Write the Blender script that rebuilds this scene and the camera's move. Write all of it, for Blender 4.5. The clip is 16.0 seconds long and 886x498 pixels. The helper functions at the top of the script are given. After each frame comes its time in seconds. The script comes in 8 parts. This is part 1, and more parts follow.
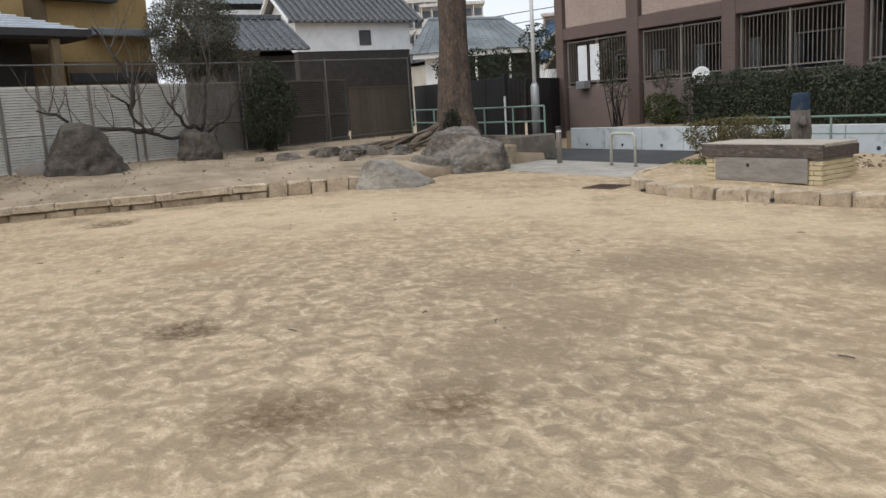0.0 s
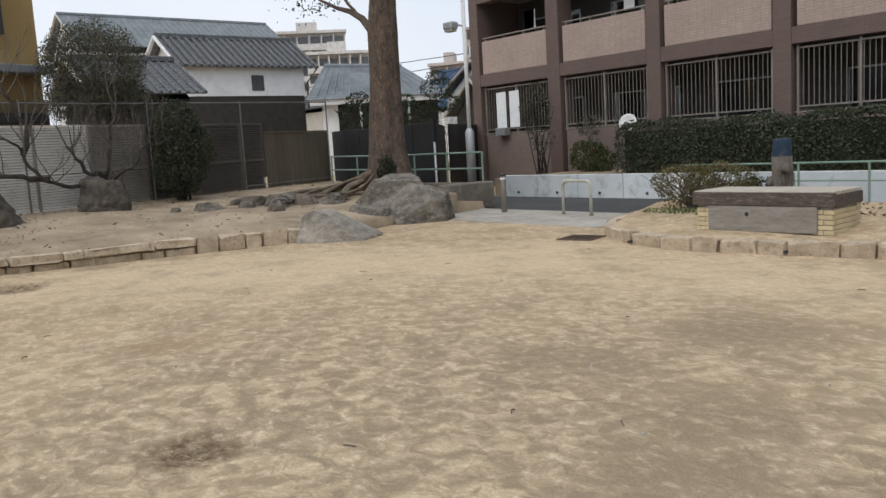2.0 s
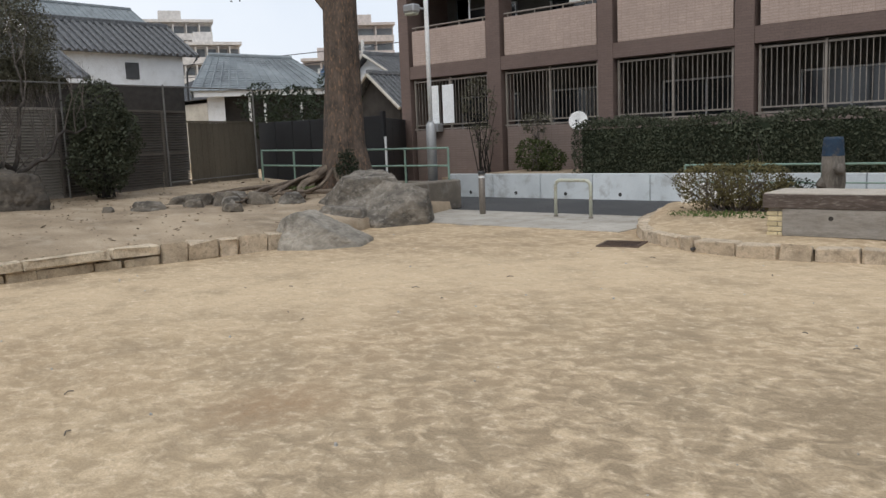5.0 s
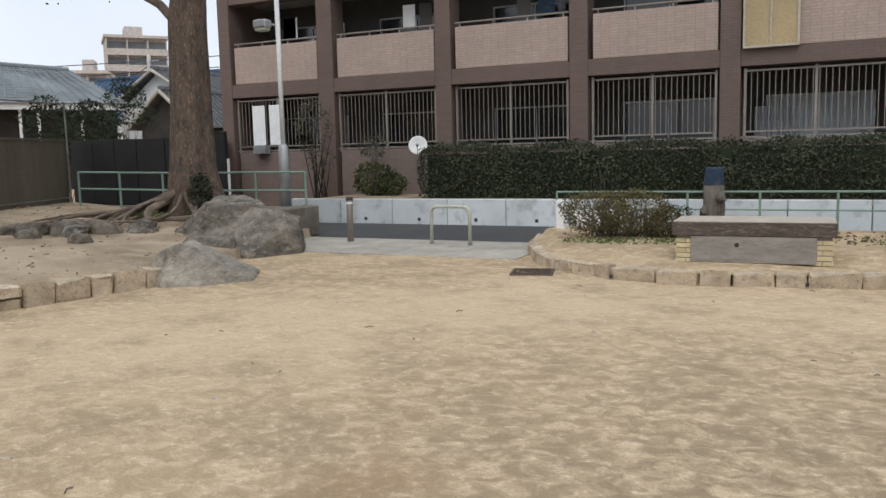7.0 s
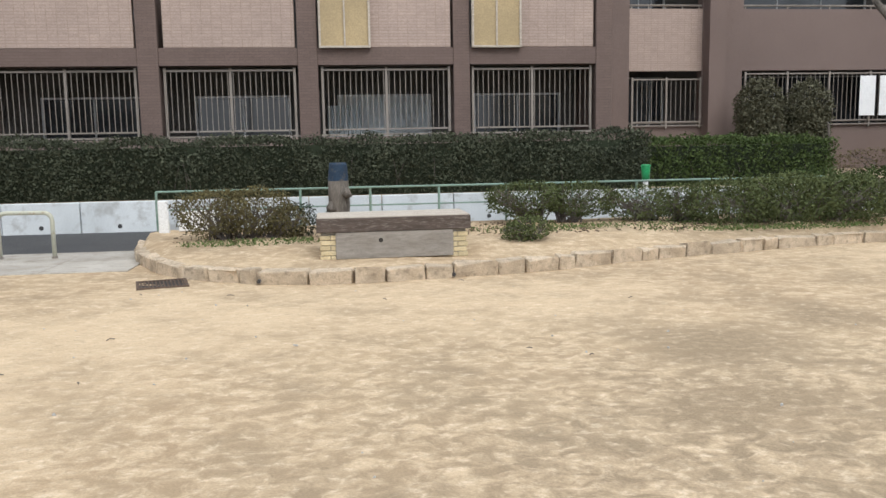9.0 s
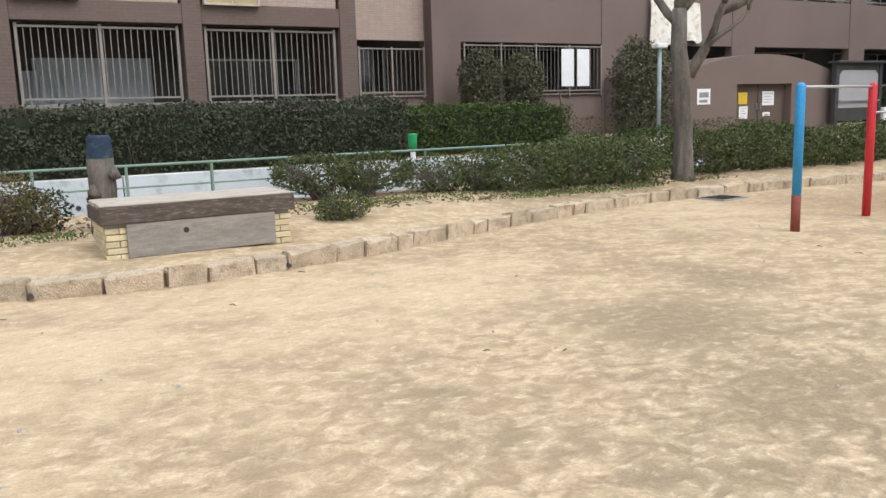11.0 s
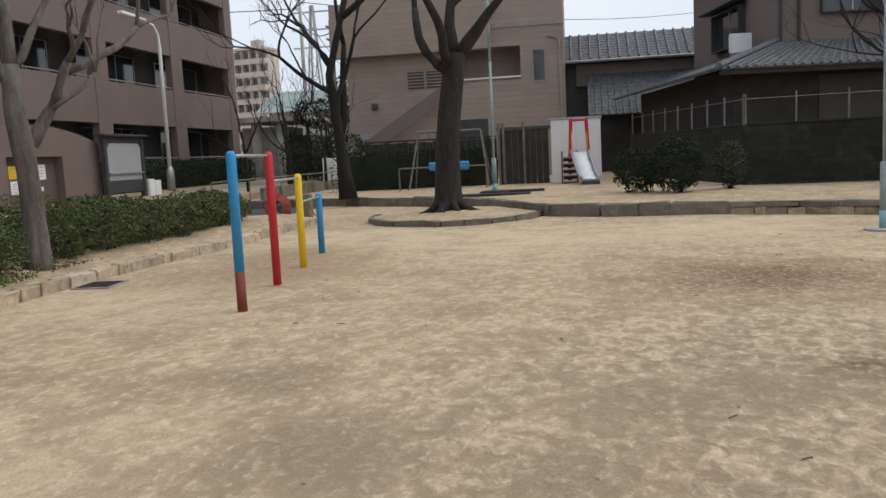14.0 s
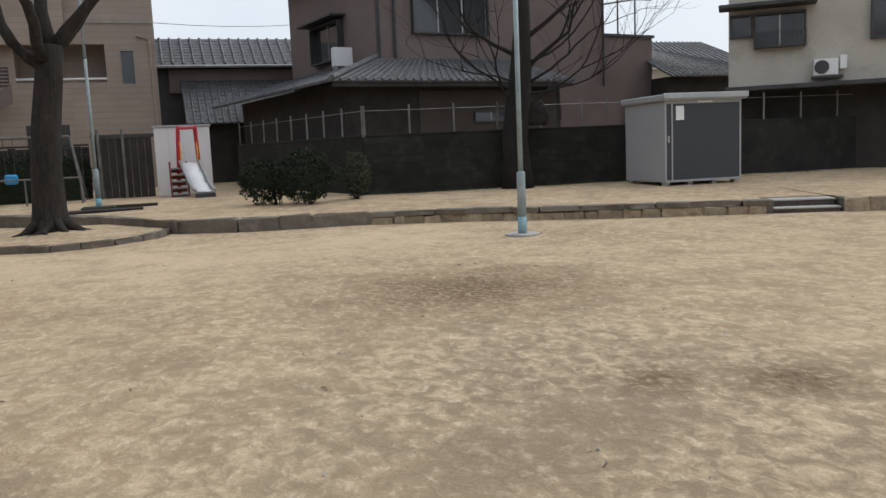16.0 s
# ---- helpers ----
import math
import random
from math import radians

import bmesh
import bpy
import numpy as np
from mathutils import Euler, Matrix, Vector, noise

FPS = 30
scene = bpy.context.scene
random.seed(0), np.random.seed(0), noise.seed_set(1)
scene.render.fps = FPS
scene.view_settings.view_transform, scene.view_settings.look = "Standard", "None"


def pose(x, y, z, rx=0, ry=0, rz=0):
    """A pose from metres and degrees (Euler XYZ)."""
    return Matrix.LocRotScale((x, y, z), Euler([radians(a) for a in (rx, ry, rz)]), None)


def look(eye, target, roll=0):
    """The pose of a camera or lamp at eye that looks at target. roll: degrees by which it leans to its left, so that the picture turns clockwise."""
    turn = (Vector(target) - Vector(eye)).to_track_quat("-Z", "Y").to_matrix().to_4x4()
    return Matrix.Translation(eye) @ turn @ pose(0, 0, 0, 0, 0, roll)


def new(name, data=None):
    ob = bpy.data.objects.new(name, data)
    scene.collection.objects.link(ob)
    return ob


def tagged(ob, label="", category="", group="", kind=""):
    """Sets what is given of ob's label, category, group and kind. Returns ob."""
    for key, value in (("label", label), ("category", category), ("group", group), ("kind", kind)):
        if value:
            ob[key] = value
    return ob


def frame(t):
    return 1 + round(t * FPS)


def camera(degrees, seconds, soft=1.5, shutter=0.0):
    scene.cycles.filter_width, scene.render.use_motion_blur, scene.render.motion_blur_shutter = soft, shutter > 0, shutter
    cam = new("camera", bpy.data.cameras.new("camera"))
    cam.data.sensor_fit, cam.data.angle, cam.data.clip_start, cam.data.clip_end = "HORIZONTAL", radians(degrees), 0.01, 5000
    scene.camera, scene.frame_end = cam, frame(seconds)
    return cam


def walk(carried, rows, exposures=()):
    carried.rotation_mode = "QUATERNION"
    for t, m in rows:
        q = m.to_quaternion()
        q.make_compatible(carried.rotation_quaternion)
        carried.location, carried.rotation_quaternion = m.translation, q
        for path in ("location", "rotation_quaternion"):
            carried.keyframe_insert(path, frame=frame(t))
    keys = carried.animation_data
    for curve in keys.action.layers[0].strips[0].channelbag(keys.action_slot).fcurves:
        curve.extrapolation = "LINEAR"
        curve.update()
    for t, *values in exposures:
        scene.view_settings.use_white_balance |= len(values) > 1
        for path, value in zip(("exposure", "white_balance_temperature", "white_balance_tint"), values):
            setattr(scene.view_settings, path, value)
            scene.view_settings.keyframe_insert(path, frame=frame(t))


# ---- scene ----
cam = camera(57.1, 16.0, soft=1.5)
PATH = [
    (0, (8.981, -2.285, 1.581), (7.283, -1.288, 1.232), -3.7),
    (0.5, (8.554, -2.506, 1.583), (6.887, -1.454, 1.246), -3.1),
    (1, (7.906, -2.472, 1.589), (6.273, -1.355, 1.297), -4.0),
    (1.5, (7.465, -2.523, 1.584), (5.872, -1.343, 1.32), -3.4),
    (2, (7.027, -2.558, 1.601), (5.484, -1.312, 1.349), -3.4),
    (2.5, (6.358, -2.449, 1.598), (4.771, -1.256, 1.358), -2.5),
    (3, (5.947, -2.581, 1.595), (4.299, -1.472, 1.364), -1.6),
    (3.5, (5.389, -2.654, 1.54), (3.681, -1.638, 1.321), -2.1),
    (4, (4.942, -2.76, 1.597), (3.253, -1.716, 1.359), -0.4),
    (4.5, (4.471, -2.935, 1.63), (2.944, -1.674, 1.349), -0.7),
    (5, (4.054, -3.037, 1.606), (2.745, -1.549, 1.336), -2.3),
    (5.2, (3.851, -3.06, 1.638), (2.63, -1.494, 1.392), -2.3),
    (7.3, (1.948, -3.598, 1.719), (1.121, -1.793, 1.476), -1.8),
    (7.5, (1.805, -3.517, 1.672), (1.006, -1.701, 1.42), -2.2),
    (8, (1.336, -3.348, 1.692), (0.773, -1.444, 1.453), -1.4),
    (8.5, (0.919, -3.037, 1.706), (0.838, -1.053, 1.467), -0.7),
    (8.7, (0.807, -3.007, 1.687), (0.879, -1.024, 1.44), -0.8),
    (10.8, (-0.542, -1.163, 1.56), (0.283, 0.63, 1.234), -1.7),
    (11, (-0.654, -0.969, 1.548), (0.305, 0.755, 1.217), -1.7),
    (11.5, (-0.79, -0.51, 1.547), (0.449, 1.027, 1.225), -2.1),
    (12, (-0.796, -0.033, 1.562), (0.626, 1.344, 1.274), -1.4),
    (12.5, (-0.808, 0.457, 1.567), (0.838, 1.556, 1.28), -0.7),
    (13, (-0.807, 0.899, 1.553), (0.991, 1.73, 1.28), -0.4),
    (13.5, (-0.764, 1.355, 1.601), (1.147, 1.902, 1.383), -0.9),
    (14, (-0.607, 1.79, 1.611), (1.353, 2.117, 1.383), -2.8),
    (14.5, (-0.287, 2.138, 1.611), (1.696, 2.231, 1.366), -3.7),
    (15, (-0.036, 2.491, 1.617), (1.942, 2.31, 1.379), -3.1),
    (15.5, (0.226, 2.805, 1.641), (2.171, 2.401, 1.408), -3.4),
    (16, (0.716, 2.995, 1.658), (2.586, 2.33, 1.409), -2.5),
]
walk(cam, [(t, look(eye, target, roll)) for t, eye, target, roll in PATH], exposures=((0, 0.09), (1.5, -0.02), (4, 0.02), (5, 0.02), (8, 0.13), (8.7, 0.5), (11, 0.65), (12, 0.47), (12.6, 0.29), (13.2, 0.05), (14.5, -0.03), (16, -0.08)))


# ---- light ----
world = bpy.data.worlds.new("overcast")
scene.world = world
world.use_nodes = True
wn, wl = world.node_tree.nodes, world.node_tree.links
bg = wn["Background"]
sky = wn.new("ShaderNodeTexSky")
sky.sky_type, sky.sun_disc = "NISHITA", False
sky.sun_elevation, sky.sun_rotation = radians(48), radians(200)
sky.dust_density, sky.air_density = 3.0, 1.0
cloud = wn.new("ShaderNodeTexNoise")
cloud.inputs["Scale"].default_value, cloud.inputs["Detail"].default_value = 2.2, 6
cramp = wn.new("ShaderNodeValToRGB")
cramp.color_ramp.elements[0].position, cramp.color_ramp.elements[1].position = 0.3, 0.75
cramp.color_ramp.elements[0].color = (6.6, 7.3, 8.3, 1)
cramp.color_ramp.elements[1].color = (8.6, 8.9, 9.4, 1)
wmix = wn.new("ShaderNodeMix")
wmix.data_type = "RGBA"
wmix.inputs["Factor"].default_value = 0.86
wl.new(cloud.outputs["Fac"], cramp.inputs["Fac"])
wl.new(sky.outputs["Color"], wmix.inputs["A"])
wl.new(cramp.outputs["Color"], wmix.inputs["B"])
wl.new(wmix.outputs["Result"], bg.inputs["Color"])
bg.inputs["Strength"].default_value = 0.12
sun = new("sun", bpy.data.lights.new("sun", "SUN"))
sun.data.energy, sun.data.angle, sun.data.color = 1.2, radians(40), (1.0, 0.96, 0.9)
sun.matrix_world = look((6, -14, 18), (0, 0, 0))


# ---- materials ----
def rgba(c):
    return (c[0], c[1], c[2], 1.0)


def mat(name, a, b=None, scale=3.0, fine=60.0, rough=0.8, metal=0.0, bump=0.3, wear=None, wear_amount=0.45, piece=0.0, stretch=(1, 1, 1), spec=0.4):
    """Two colours mixed by a broad noise, a fine grain on top, optional wear patches, optional change from piece to piece."""
    m = bpy.data.materials.new(name)
    m.use_nodes = True
    n, l = m.node_tree.nodes, m.node_tree.links
    p = n["Principled BSDF"]
    b = b or tuple(v * 0.75 for v in a)
    geo, mp = n.new("ShaderNodeNewGeometry"), n.new("ShaderNodeMapping")
    mp.inputs["Scale"].default_value = stretch
    l.new(geo.outputs["Position"], mp.inputs["Vector"])

    def noise_of(s, detail, rg=0.55):
        t = n.new("ShaderNodeTexNoise")
        t.inputs["Scale"].default_value, t.inputs["Detail"].default_value, t.inputs["Roughness"].default_value = s, detail, rg
        l.new(mp.outputs["Vector"], t.inputs["Vector"])
        return t

    big, small = noise_of(scale, 5), noise_of(fine, 3)
    ramp = n.new("ShaderNodeValToRGB")
    ramp.color_ramp.elements[0].position, ramp.color_ramp.elements[1].position = 0.35, 0.68
    ramp.color_ramp.elements[0].color, ramp.color_ramp.elements[1].color = rgba(a), rgba(b)
    l.new(big.outputs["Fac"], ramp.inputs["Fac"])
    col = ramp.outputs["Color"]
    grain = n.new("ShaderNodeMapRange")
    grain.inputs["From Min"].default_value, grain.inputs["From Max"].default_value = 0.3, 0.7
    grain.inputs["To Min"].default_value, grain.inputs["To Max"].default_value = 0.82, 1.16
    l.new(small.outputs["Fac"], grain.inputs["Value"])
    hsv = n.new("ShaderNodeHueSaturation")
    l.new(grain.outputs["Result"], hsv.inputs["Value"])
    l.new(col, hsv.inputs["Color"])
    col = hsv.outputs["Color"]
    if wear:
        wno = noise_of(scale * 2.7, 7, 0.65)
        wr = n.new("ShaderNodeMapRange")
        wr.inputs["From Min"].default_value, wr.inputs["From Max"].default_value = 0.52, 0.66
        wr.inputs["To Max"].default_value = wear_amount
        l.new(wno.outputs["Fac"], wr.inputs["Value"])
        mx = n.new("ShaderNodeMix")
        mx.data_type = "RGBA"
        mx.inputs["B"].default_value = rgba(wear)
        l.new(wr.outputs["Result"], mx.inputs["Factor"])
        l.new(col, mx.inputs["A"])
        col = mx.outputs["Result"]
    if piece:
        oi, h2, mr = n.new("ShaderNodeObjectInfo"), n.new("ShaderNodeHueSaturation"), n.new("ShaderNodeMapRange")
        mr.inputs["To Min"].default_value, mr.inputs["To Max"].default_value = 1 - piece, 1 + piece
        l.new(oi.outputs["Random"], mr.inputs["Value"])
        l.new(mr.outputs["Result"], h2.inputs["Value"])
        l.new(col, h2.inputs["Color"])
        col = h2.outputs["Color"]
    l.new(col, p.inputs["Base Color"])
    p.inputs["Roughness"].default_value, p.inputs["Metallic"].default_value = rough, metal
    p.inputs["Specular IOR Level"].default_value = spec
    if bump:
        bp = n.new("ShaderNodeBump")
        bp.inputs["Strength"].default_value, bp.inputs["Distance"].default_value = bump, 0.02
        l.new(small.outputs["Fac"], bp.inputs["Height"])
        l.new(bp.outputs["Normal"], p.inputs["Normal"])
    return m


def lined(name, a, joint, wx, wz, gap=0.06, rough=0.75, offset=0.5, turn=0.0):
    """Small tiles or siding on a wall: courses wz high, wx long, with darker joints, far too fine to pick apart."""
    m = mat(name, a, tuple(v * 0.88 for v in a), 0.8, 40, rough, bump=0.15)
    n, l = m.node_tree.nodes, m.node_tree.links
    p = n["Principled BSDF"]
    geo, sep, cmb = n.new("ShaderNodeNewGeometry"), n.new("ShaderNodeSeparateXYZ"), n.new("ShaderNodeCombineXYZ")
    rot = n.new("ShaderNodeMapping")
    rot.inputs["Rotation"].default_value = (0, 0, turn)
    br = n.new("ShaderNodeTexBrick")
    l.new(geo.outputs["Position"], rot.inputs["Vector"])
    l.new(rot.outputs["Vector"], sep.inputs["Vector"])
    add = n.new("ShaderNodeMath")
    add.operation = "ADD"
    l.new(sep.outputs["X"], add.inputs[0])
    l.new(sep.outputs["Y"], add.inputs[1])
    l.new(add.outputs["Value"], cmb.inputs["X"])
    l.new(sep.outputs["Z"], cmb.inputs["Y"])
    l.new(cmb.outputs["Vector"], br.inputs["Vector"])
    br.offset = offset
    br.inputs["Scale"].default_value, br.inputs["Brick Width"].default_value, br.inputs["Row Height"].default_value = 1.0, wx, wz
    br.inputs["Mortar Size"].default_value = gap * wz
    br.inputs["Color1"].default_value, br.inputs["Color2"].default_value, br.inputs["Mortar"].default_value = (1, 1, 1, 1), (0.9, 0.9, 0.9, 1), rgba(joint)
    mx = n.new("ShaderNodeMix")
    mx.data_type, mx.blend_type = "RGBA", "MULTIPLY"
    mx.inputs["Factor"].default_value = 1.0
    old = p.inputs["Base Color"].links[0].from_socket
    l.new(old, mx.inputs["A"])
    l.new(br.outputs["Color"], mx.inputs["B"])
    l.new(mx.outputs["Result"], p.inputs["Base Color"])
    return m


def leafy(name, dark, light, rough=0.55):
    """Leaves: colour changes from leaf to leaf."""
    m = bpy.data.materials.new(name)
    m.use_nodes = True
    n, l = m.node_tree.nodes, m.node_tree.links
    p = n["Principled BSDF"]
    geo, ramp = n.new("ShaderNodeNewGeometry"), n.new("ShaderNodeValToRGB")
    ramp.color_ramp.elements[0].color, ramp.color_ramp.elements[1].color = rgba(dark), rgba(light)
    nz = n.new("ShaderNodeTexNoise")
    nz.inputs["Scale"].default_value = 1.6
    l.new(geo.outputs["Position"], nz.inputs["Vector"])
    mm = n.new("ShaderNodeMath")
    mm.operation = "MULTIPLY_ADD"
    mm.inputs[1].default_value = 0.55
    l.new(geo.outputs["Random Per Island"], mm.inputs[0])
    ms = n.new("ShaderNodeMath")
    ms.operation = "MULTIPLY"
    ms.inputs[1].default_value = 0.5
    l.new(nz.outputs["Fac"], ms.inputs[0])
    l.new(ms.outputs["Value"], mm.inputs[2])
    l.new(mm.outputs["Value"], ramp.inputs["Fac"])
    l.new(ramp.outputs["Color"], p.inputs["Base Color"])
    p.inputs["Roughness"].default_value, p.inputs["Specular IOR Level"].default_value = rough + 0.2, 0.2
    return m


def glassy(name, tint=(0.03, 0.035, 0.04), rough=0.08):
    m = mat(name, tint, tuple(v * 1.3 for v in tint), 0.6, 30, rough, bump=0.02)
    m.node_tree.nodes["Principled BSDF"].inputs["Specular IOR Level"].default_value = 0.7
    return m


def sand_material():
    """Trodden decomposed-granite court: pale dry crust, browner bare patches, scuffed hollows and grain, plus
    view-angle tone and dent shading put into the colour.
    """
    m = bpy.data.materials.new("court_sand")
    m.use_nodes = True
    n, l = m.node_tree.nodes, m.node_tree.links
    p = n["Principled BSDF"]
    geo = n.new("ShaderNodeNewGeometry")
    pos = geo.outputs["Position"]

    def noise_of(s, detail, rg, stretch=(1, 1, 1), turn=0.0, warp=0.0):
        mp, t = n.new("ShaderNodeMapping"), n.new("ShaderNodeTexNoise")
        mp.inputs["Scale"].default_value, mp.inputs["Rotation"].default_value = stretch, (0, 0, turn)
        l.new(pos, mp.inputs["Vector"])
        l.new(mp.outputs["Vector"], t.inputs["Vector"])
        t.inputs["Scale"].default_value, t.inputs["Detail"].default_value, t.inputs["Roughness"].default_value = s, detail, rg
        t.inputs["Distortion"].default_value = warp
        return t.outputs["Fac"]

    def remap(v, a, b, c=0.0, d=1.0):
        r = n.new("ShaderNodeMapRange")
        for k, x in zip(("From Min", "From Max", "To Min", "To Max"), (a, b, c, d)):
            r.inputs[k].default_value = x
        l.new(v, r.inputs["Value"])
        return r.outputs["Result"]

    def blend(fac, a, b):
        x = n.new("ShaderNodeMix")
        x.data_type = "RGBA"
        l.new(fac, x.inputs["Factor"])
        for k, v in (("A", a), ("B", b)):
            if isinstance(v, tuple):
                x.inputs[k].default_value = rgba(v)
            else:
                l.new(v, x.inputs[k])
        return x.outputs["Result"]

    def mul(a, b):
        x = n.new("ShaderNodeMath")
        x.operation = "MULTIPLY"
        l.new(a, x.inputs[0])
        if isinstance(b, float):
            x.inputs[1].default_value = b
        else:
            l.new(b, x.inputs[1])
        return x.outputs["Value"]

    def spread(x, y, r, lo, hi, rough):
        d, jit, nt = n.new("ShaderNodeVectorMath"), n.new("ShaderNodeVectorMath"), n.new("ShaderNodeTexNoise")
        d.operation, jit.operation = "DISTANCE", "MULTIPLY_ADD"
        nt.inputs["Scale"].default_value, nt.inputs["Detail"].default_value, nt.inputs["Roughness"].default_value = 1.5 / r ** 0.7 + 0.8, 9, rough
        l.new(pos, nt.inputs["Vector"])
        l.new(nt.outputs["Color"], jit.inputs[0])
        jit.inputs[1].default_value = (r * 1.5, r * 1.5, 0)
        l.new(pos, jit.inputs[2])
        l.new(jit.outputs["Vector"], d.inputs[0])
        d.inputs[1].default_value = (x + r * 0.75, y + r * 0.75, 0)
        return remap(d.outputs["Value"], r * lo, r * hi, 1.0, 0.0)

    broad, mid = noise_of(0.25, 5, 0.58), noise_of(1.1, 9, 0.66)
    crust, flake = noise_of(5.2, 7, 0.66, (1, 1.2, 1), 0.4, 0.6), noise_of(11.0, 5, 0.66, (1, 1.3, 1), 0.4, 0.4)
    clod_dent, grit = noise_of(13.0, 4, 0.6, (1, 1.5, 1), 0.4, 0.5), noise_of(70, 3, 0.6)
    col = blend(remap(broad, 0.40, 0.60), SAND_BROWN, SAND_TAN)
    col = blend(remap(mid, 0.46, 0.62, 0.0, 0.8), col, SAND_DULL)
    # zones made paler: the sheen of sand at grazing view, put into colour
    for x, y, r in GRAZE_PALE:
        col = blend(mul(spread(x, y, r, 0.4, 1.2, 0.6), remap(mid, 0.62, 0.44, 0.35, 0.95)), col, SAND_GRAZE)
    # broad zone darkened in colour, as near ground looks when seen steeply
    for x, y, r in NEAR_DULL:
        col = blend(mul(spread(x, y, r, 0.35, 1.15, 0.6), remap(crust, 0.62, 0.40, 0.2, 0.65)), col, SAND_NEAR)
    pale = mul(remap(crust, 0.42, 0.66), remap(mid, 0.62, 0.44, 0.25, 0.9))
    col = blend(pale, col, SAND_PALE)
    col = blend(mul(remap(flake, 0.50, 0.68, 0.0, 0.75), remap(crust, 0.42, 0.58)), col, SAND_WHITE)
    # dull clods, strengthened to mimic the shading of small dents
    col = blend(remap(clod_dent, 0.55, 0.68, 0.0, 0.45), col, SAND_DULL)
    for (x, y, r, s, shade) in PATCHES:
        col = blend(mul(spread(x, y, r, 0.42 if shade is DAMP else 0.25, 1.0 if shade is DAMP else 1.15, 0.68), remap(flake, 0.40, 0.60, 1.0, 0.45)), col, shade)
    hsv = n.new("ShaderNodeHueSaturation")
    l.new(remap(grit, 0.3, 0.7, 0.86, 1.12), hsv.inputs["Value"])
    l.new(col, hsv.inputs["Color"])
    l.new(hsv.outputs["Color"], p.inputs["Base Color"])
    p.inputs["Roughness"].default_value = 0.95
    p.inputs["Specular IOR Level"].default_value = 0.2
    add = n.new("ShaderNodeMath")
    add.operation = "MULTIPLY_ADD"
    add.inputs[1].default_value = 0.35
    l.new(flake, add.inputs[0])
    l.new(crust, add.inputs[2])
    bp = n.new("ShaderNodeBump")
    bp.inputs["Strength"].default_value, bp.inputs["Distance"].default_value = 0.7, 0.035
    l.new(add.outputs["Value"], bp.inputs["Height"])
    l.new(bp.outputs["Normal"], p.inputs["Normal"])
    return m


SAND_PALE, SAND_TAN, SAND_DULL, SAND_BROWN = (0.61, 0.478, 0.322), (0.465, 0.355, 0.228), (0.325, 0.247, 0.160), (0.395, 0.292, 0.185)
SAND_WHITE, SAND_GRAZE = (0.725, 0.60, 0.44), (0.585, 0.452, 0.30)
GRAZE_PALE = [(-3.2, 3.0, 2.4), (-1.0, 5.2, 2.2), (2.6, 5.4, 1.8), (-5.0, 0.5, 1.8), (14.5, 3.2, 3.0), (16.0, 6.5, 2.0), (8.6, 7.4, 1.3), (15.5, -1.0, 2.2)]
NEAR_DULL, SAND_NEAR = [(3.2, 0.2, 4.0), (6.2, 0.2, 2.0)], (0.255, 0.202, 0.136)
SCUFF = (0.165, 0.113, 0.063)
DAMP, RUST = (0.115, 0.078, 0.042), (0.345, 0.24, 0.147)
PATCHES = [
    (2.70, -0.95, 0.36, 0, DAMP),
    (4.95, -1.0, 0.5, 0, SCUFF),
    (5.4, -0.13, 0.4, 0, SCUFF),
    (2.8, 1.65, 0.5, 0, (0.29, 0.222, 0.145)),
    (-6.2, -0.6, 0.5, 0, (0.29, 0.222, 0.145)),
    (-6.45, 1.2, 0.45, 0, (0.29, 0.222, 0.145)),
    (-6.35, 2.4, 0.4, 0, (0.29, 0.222, 0.145)),
    # next four patches colour in shadowy ground near the fence
    (-10.4, 3.6, 0.8, 0, (0.29, 0.222, 0.145)),
    (-9.9, 0.8, 0.9, 0, (0.29, 0.222, 0.145)),
    (-9.4, 7.3, 0.7, 0, (0.29, 0.222, 0.145)),
    (-8.3, 2.1, 0.6, 0, (0.29, 0.222, 0.145)),
    (4.47, 1.41, 0.7, 0, (0.29, 0.222, 0.145)),
    (3.51, 3.16, 0.75, 0, (0.29, 0.222, 0.145)),
    (9.5, -0.47, 1.9, 0, SCUFF),
    (5.05, 4.06, 0.7, 0, (0.29, 0.222, 0.145)),
    (3.3, 1.9, 0.6, 0, (0.29, 0.222, 0.145)),
    (11, 6.3, 2.2, 0, RUST),
    (13, 6.6, 1.6, 0, RUST),
    (-5.3, -0.17, 0.6, 0, DAMP),
    (0, -0.08, 0.5, 0, RUST),
    (4.94, 0.56, 0.7, 0, (0.29, 0.222, 0.145)),
    (3.8, 3.4, 0.8, 0, (0.29, 0.222, 0.145)),
]

SAND = sand_material()
SOIL = mat("terrace_soil", (0.43, 0.34, 0.24), (0.235, 0.18, 0.122), 0.9, 45, 0.95, bump=0.8, wear=(0.5, 0.42, 0.32))
ASPHALT = mat("asphalt", (0.055, 0.057, 0.06), (0.075, 0.075, 0.076), 0.8, 120, 0.85, bump=0.4)
CONC = mat("pale_concrete", (0.47, 0.46, 0.43), (0.36, 0.35, 0.33), 1.2, 70, 0.85, bump=0.2, wear=(0.24, 0.23, 0.21), piece=0.06)
WHITE_WALL = mat("white_concrete_panel", (0.63, 0.67, 0.69), (0.52, 0.56, 0.58), 1.1, 60, 0.8, bump=0.15, wear=(0.33, 0.335, 0.33), wear_amount=0.65, piece=0.08)
DARK_CONC = mat("weathered_concrete", (0.205, 0.178, 0.145), (0.115, 0.10, 0.082), 1.4, 60, 0.9, bump=0.4, wear=(0.30, 0.28, 0.25), piece=0.1)
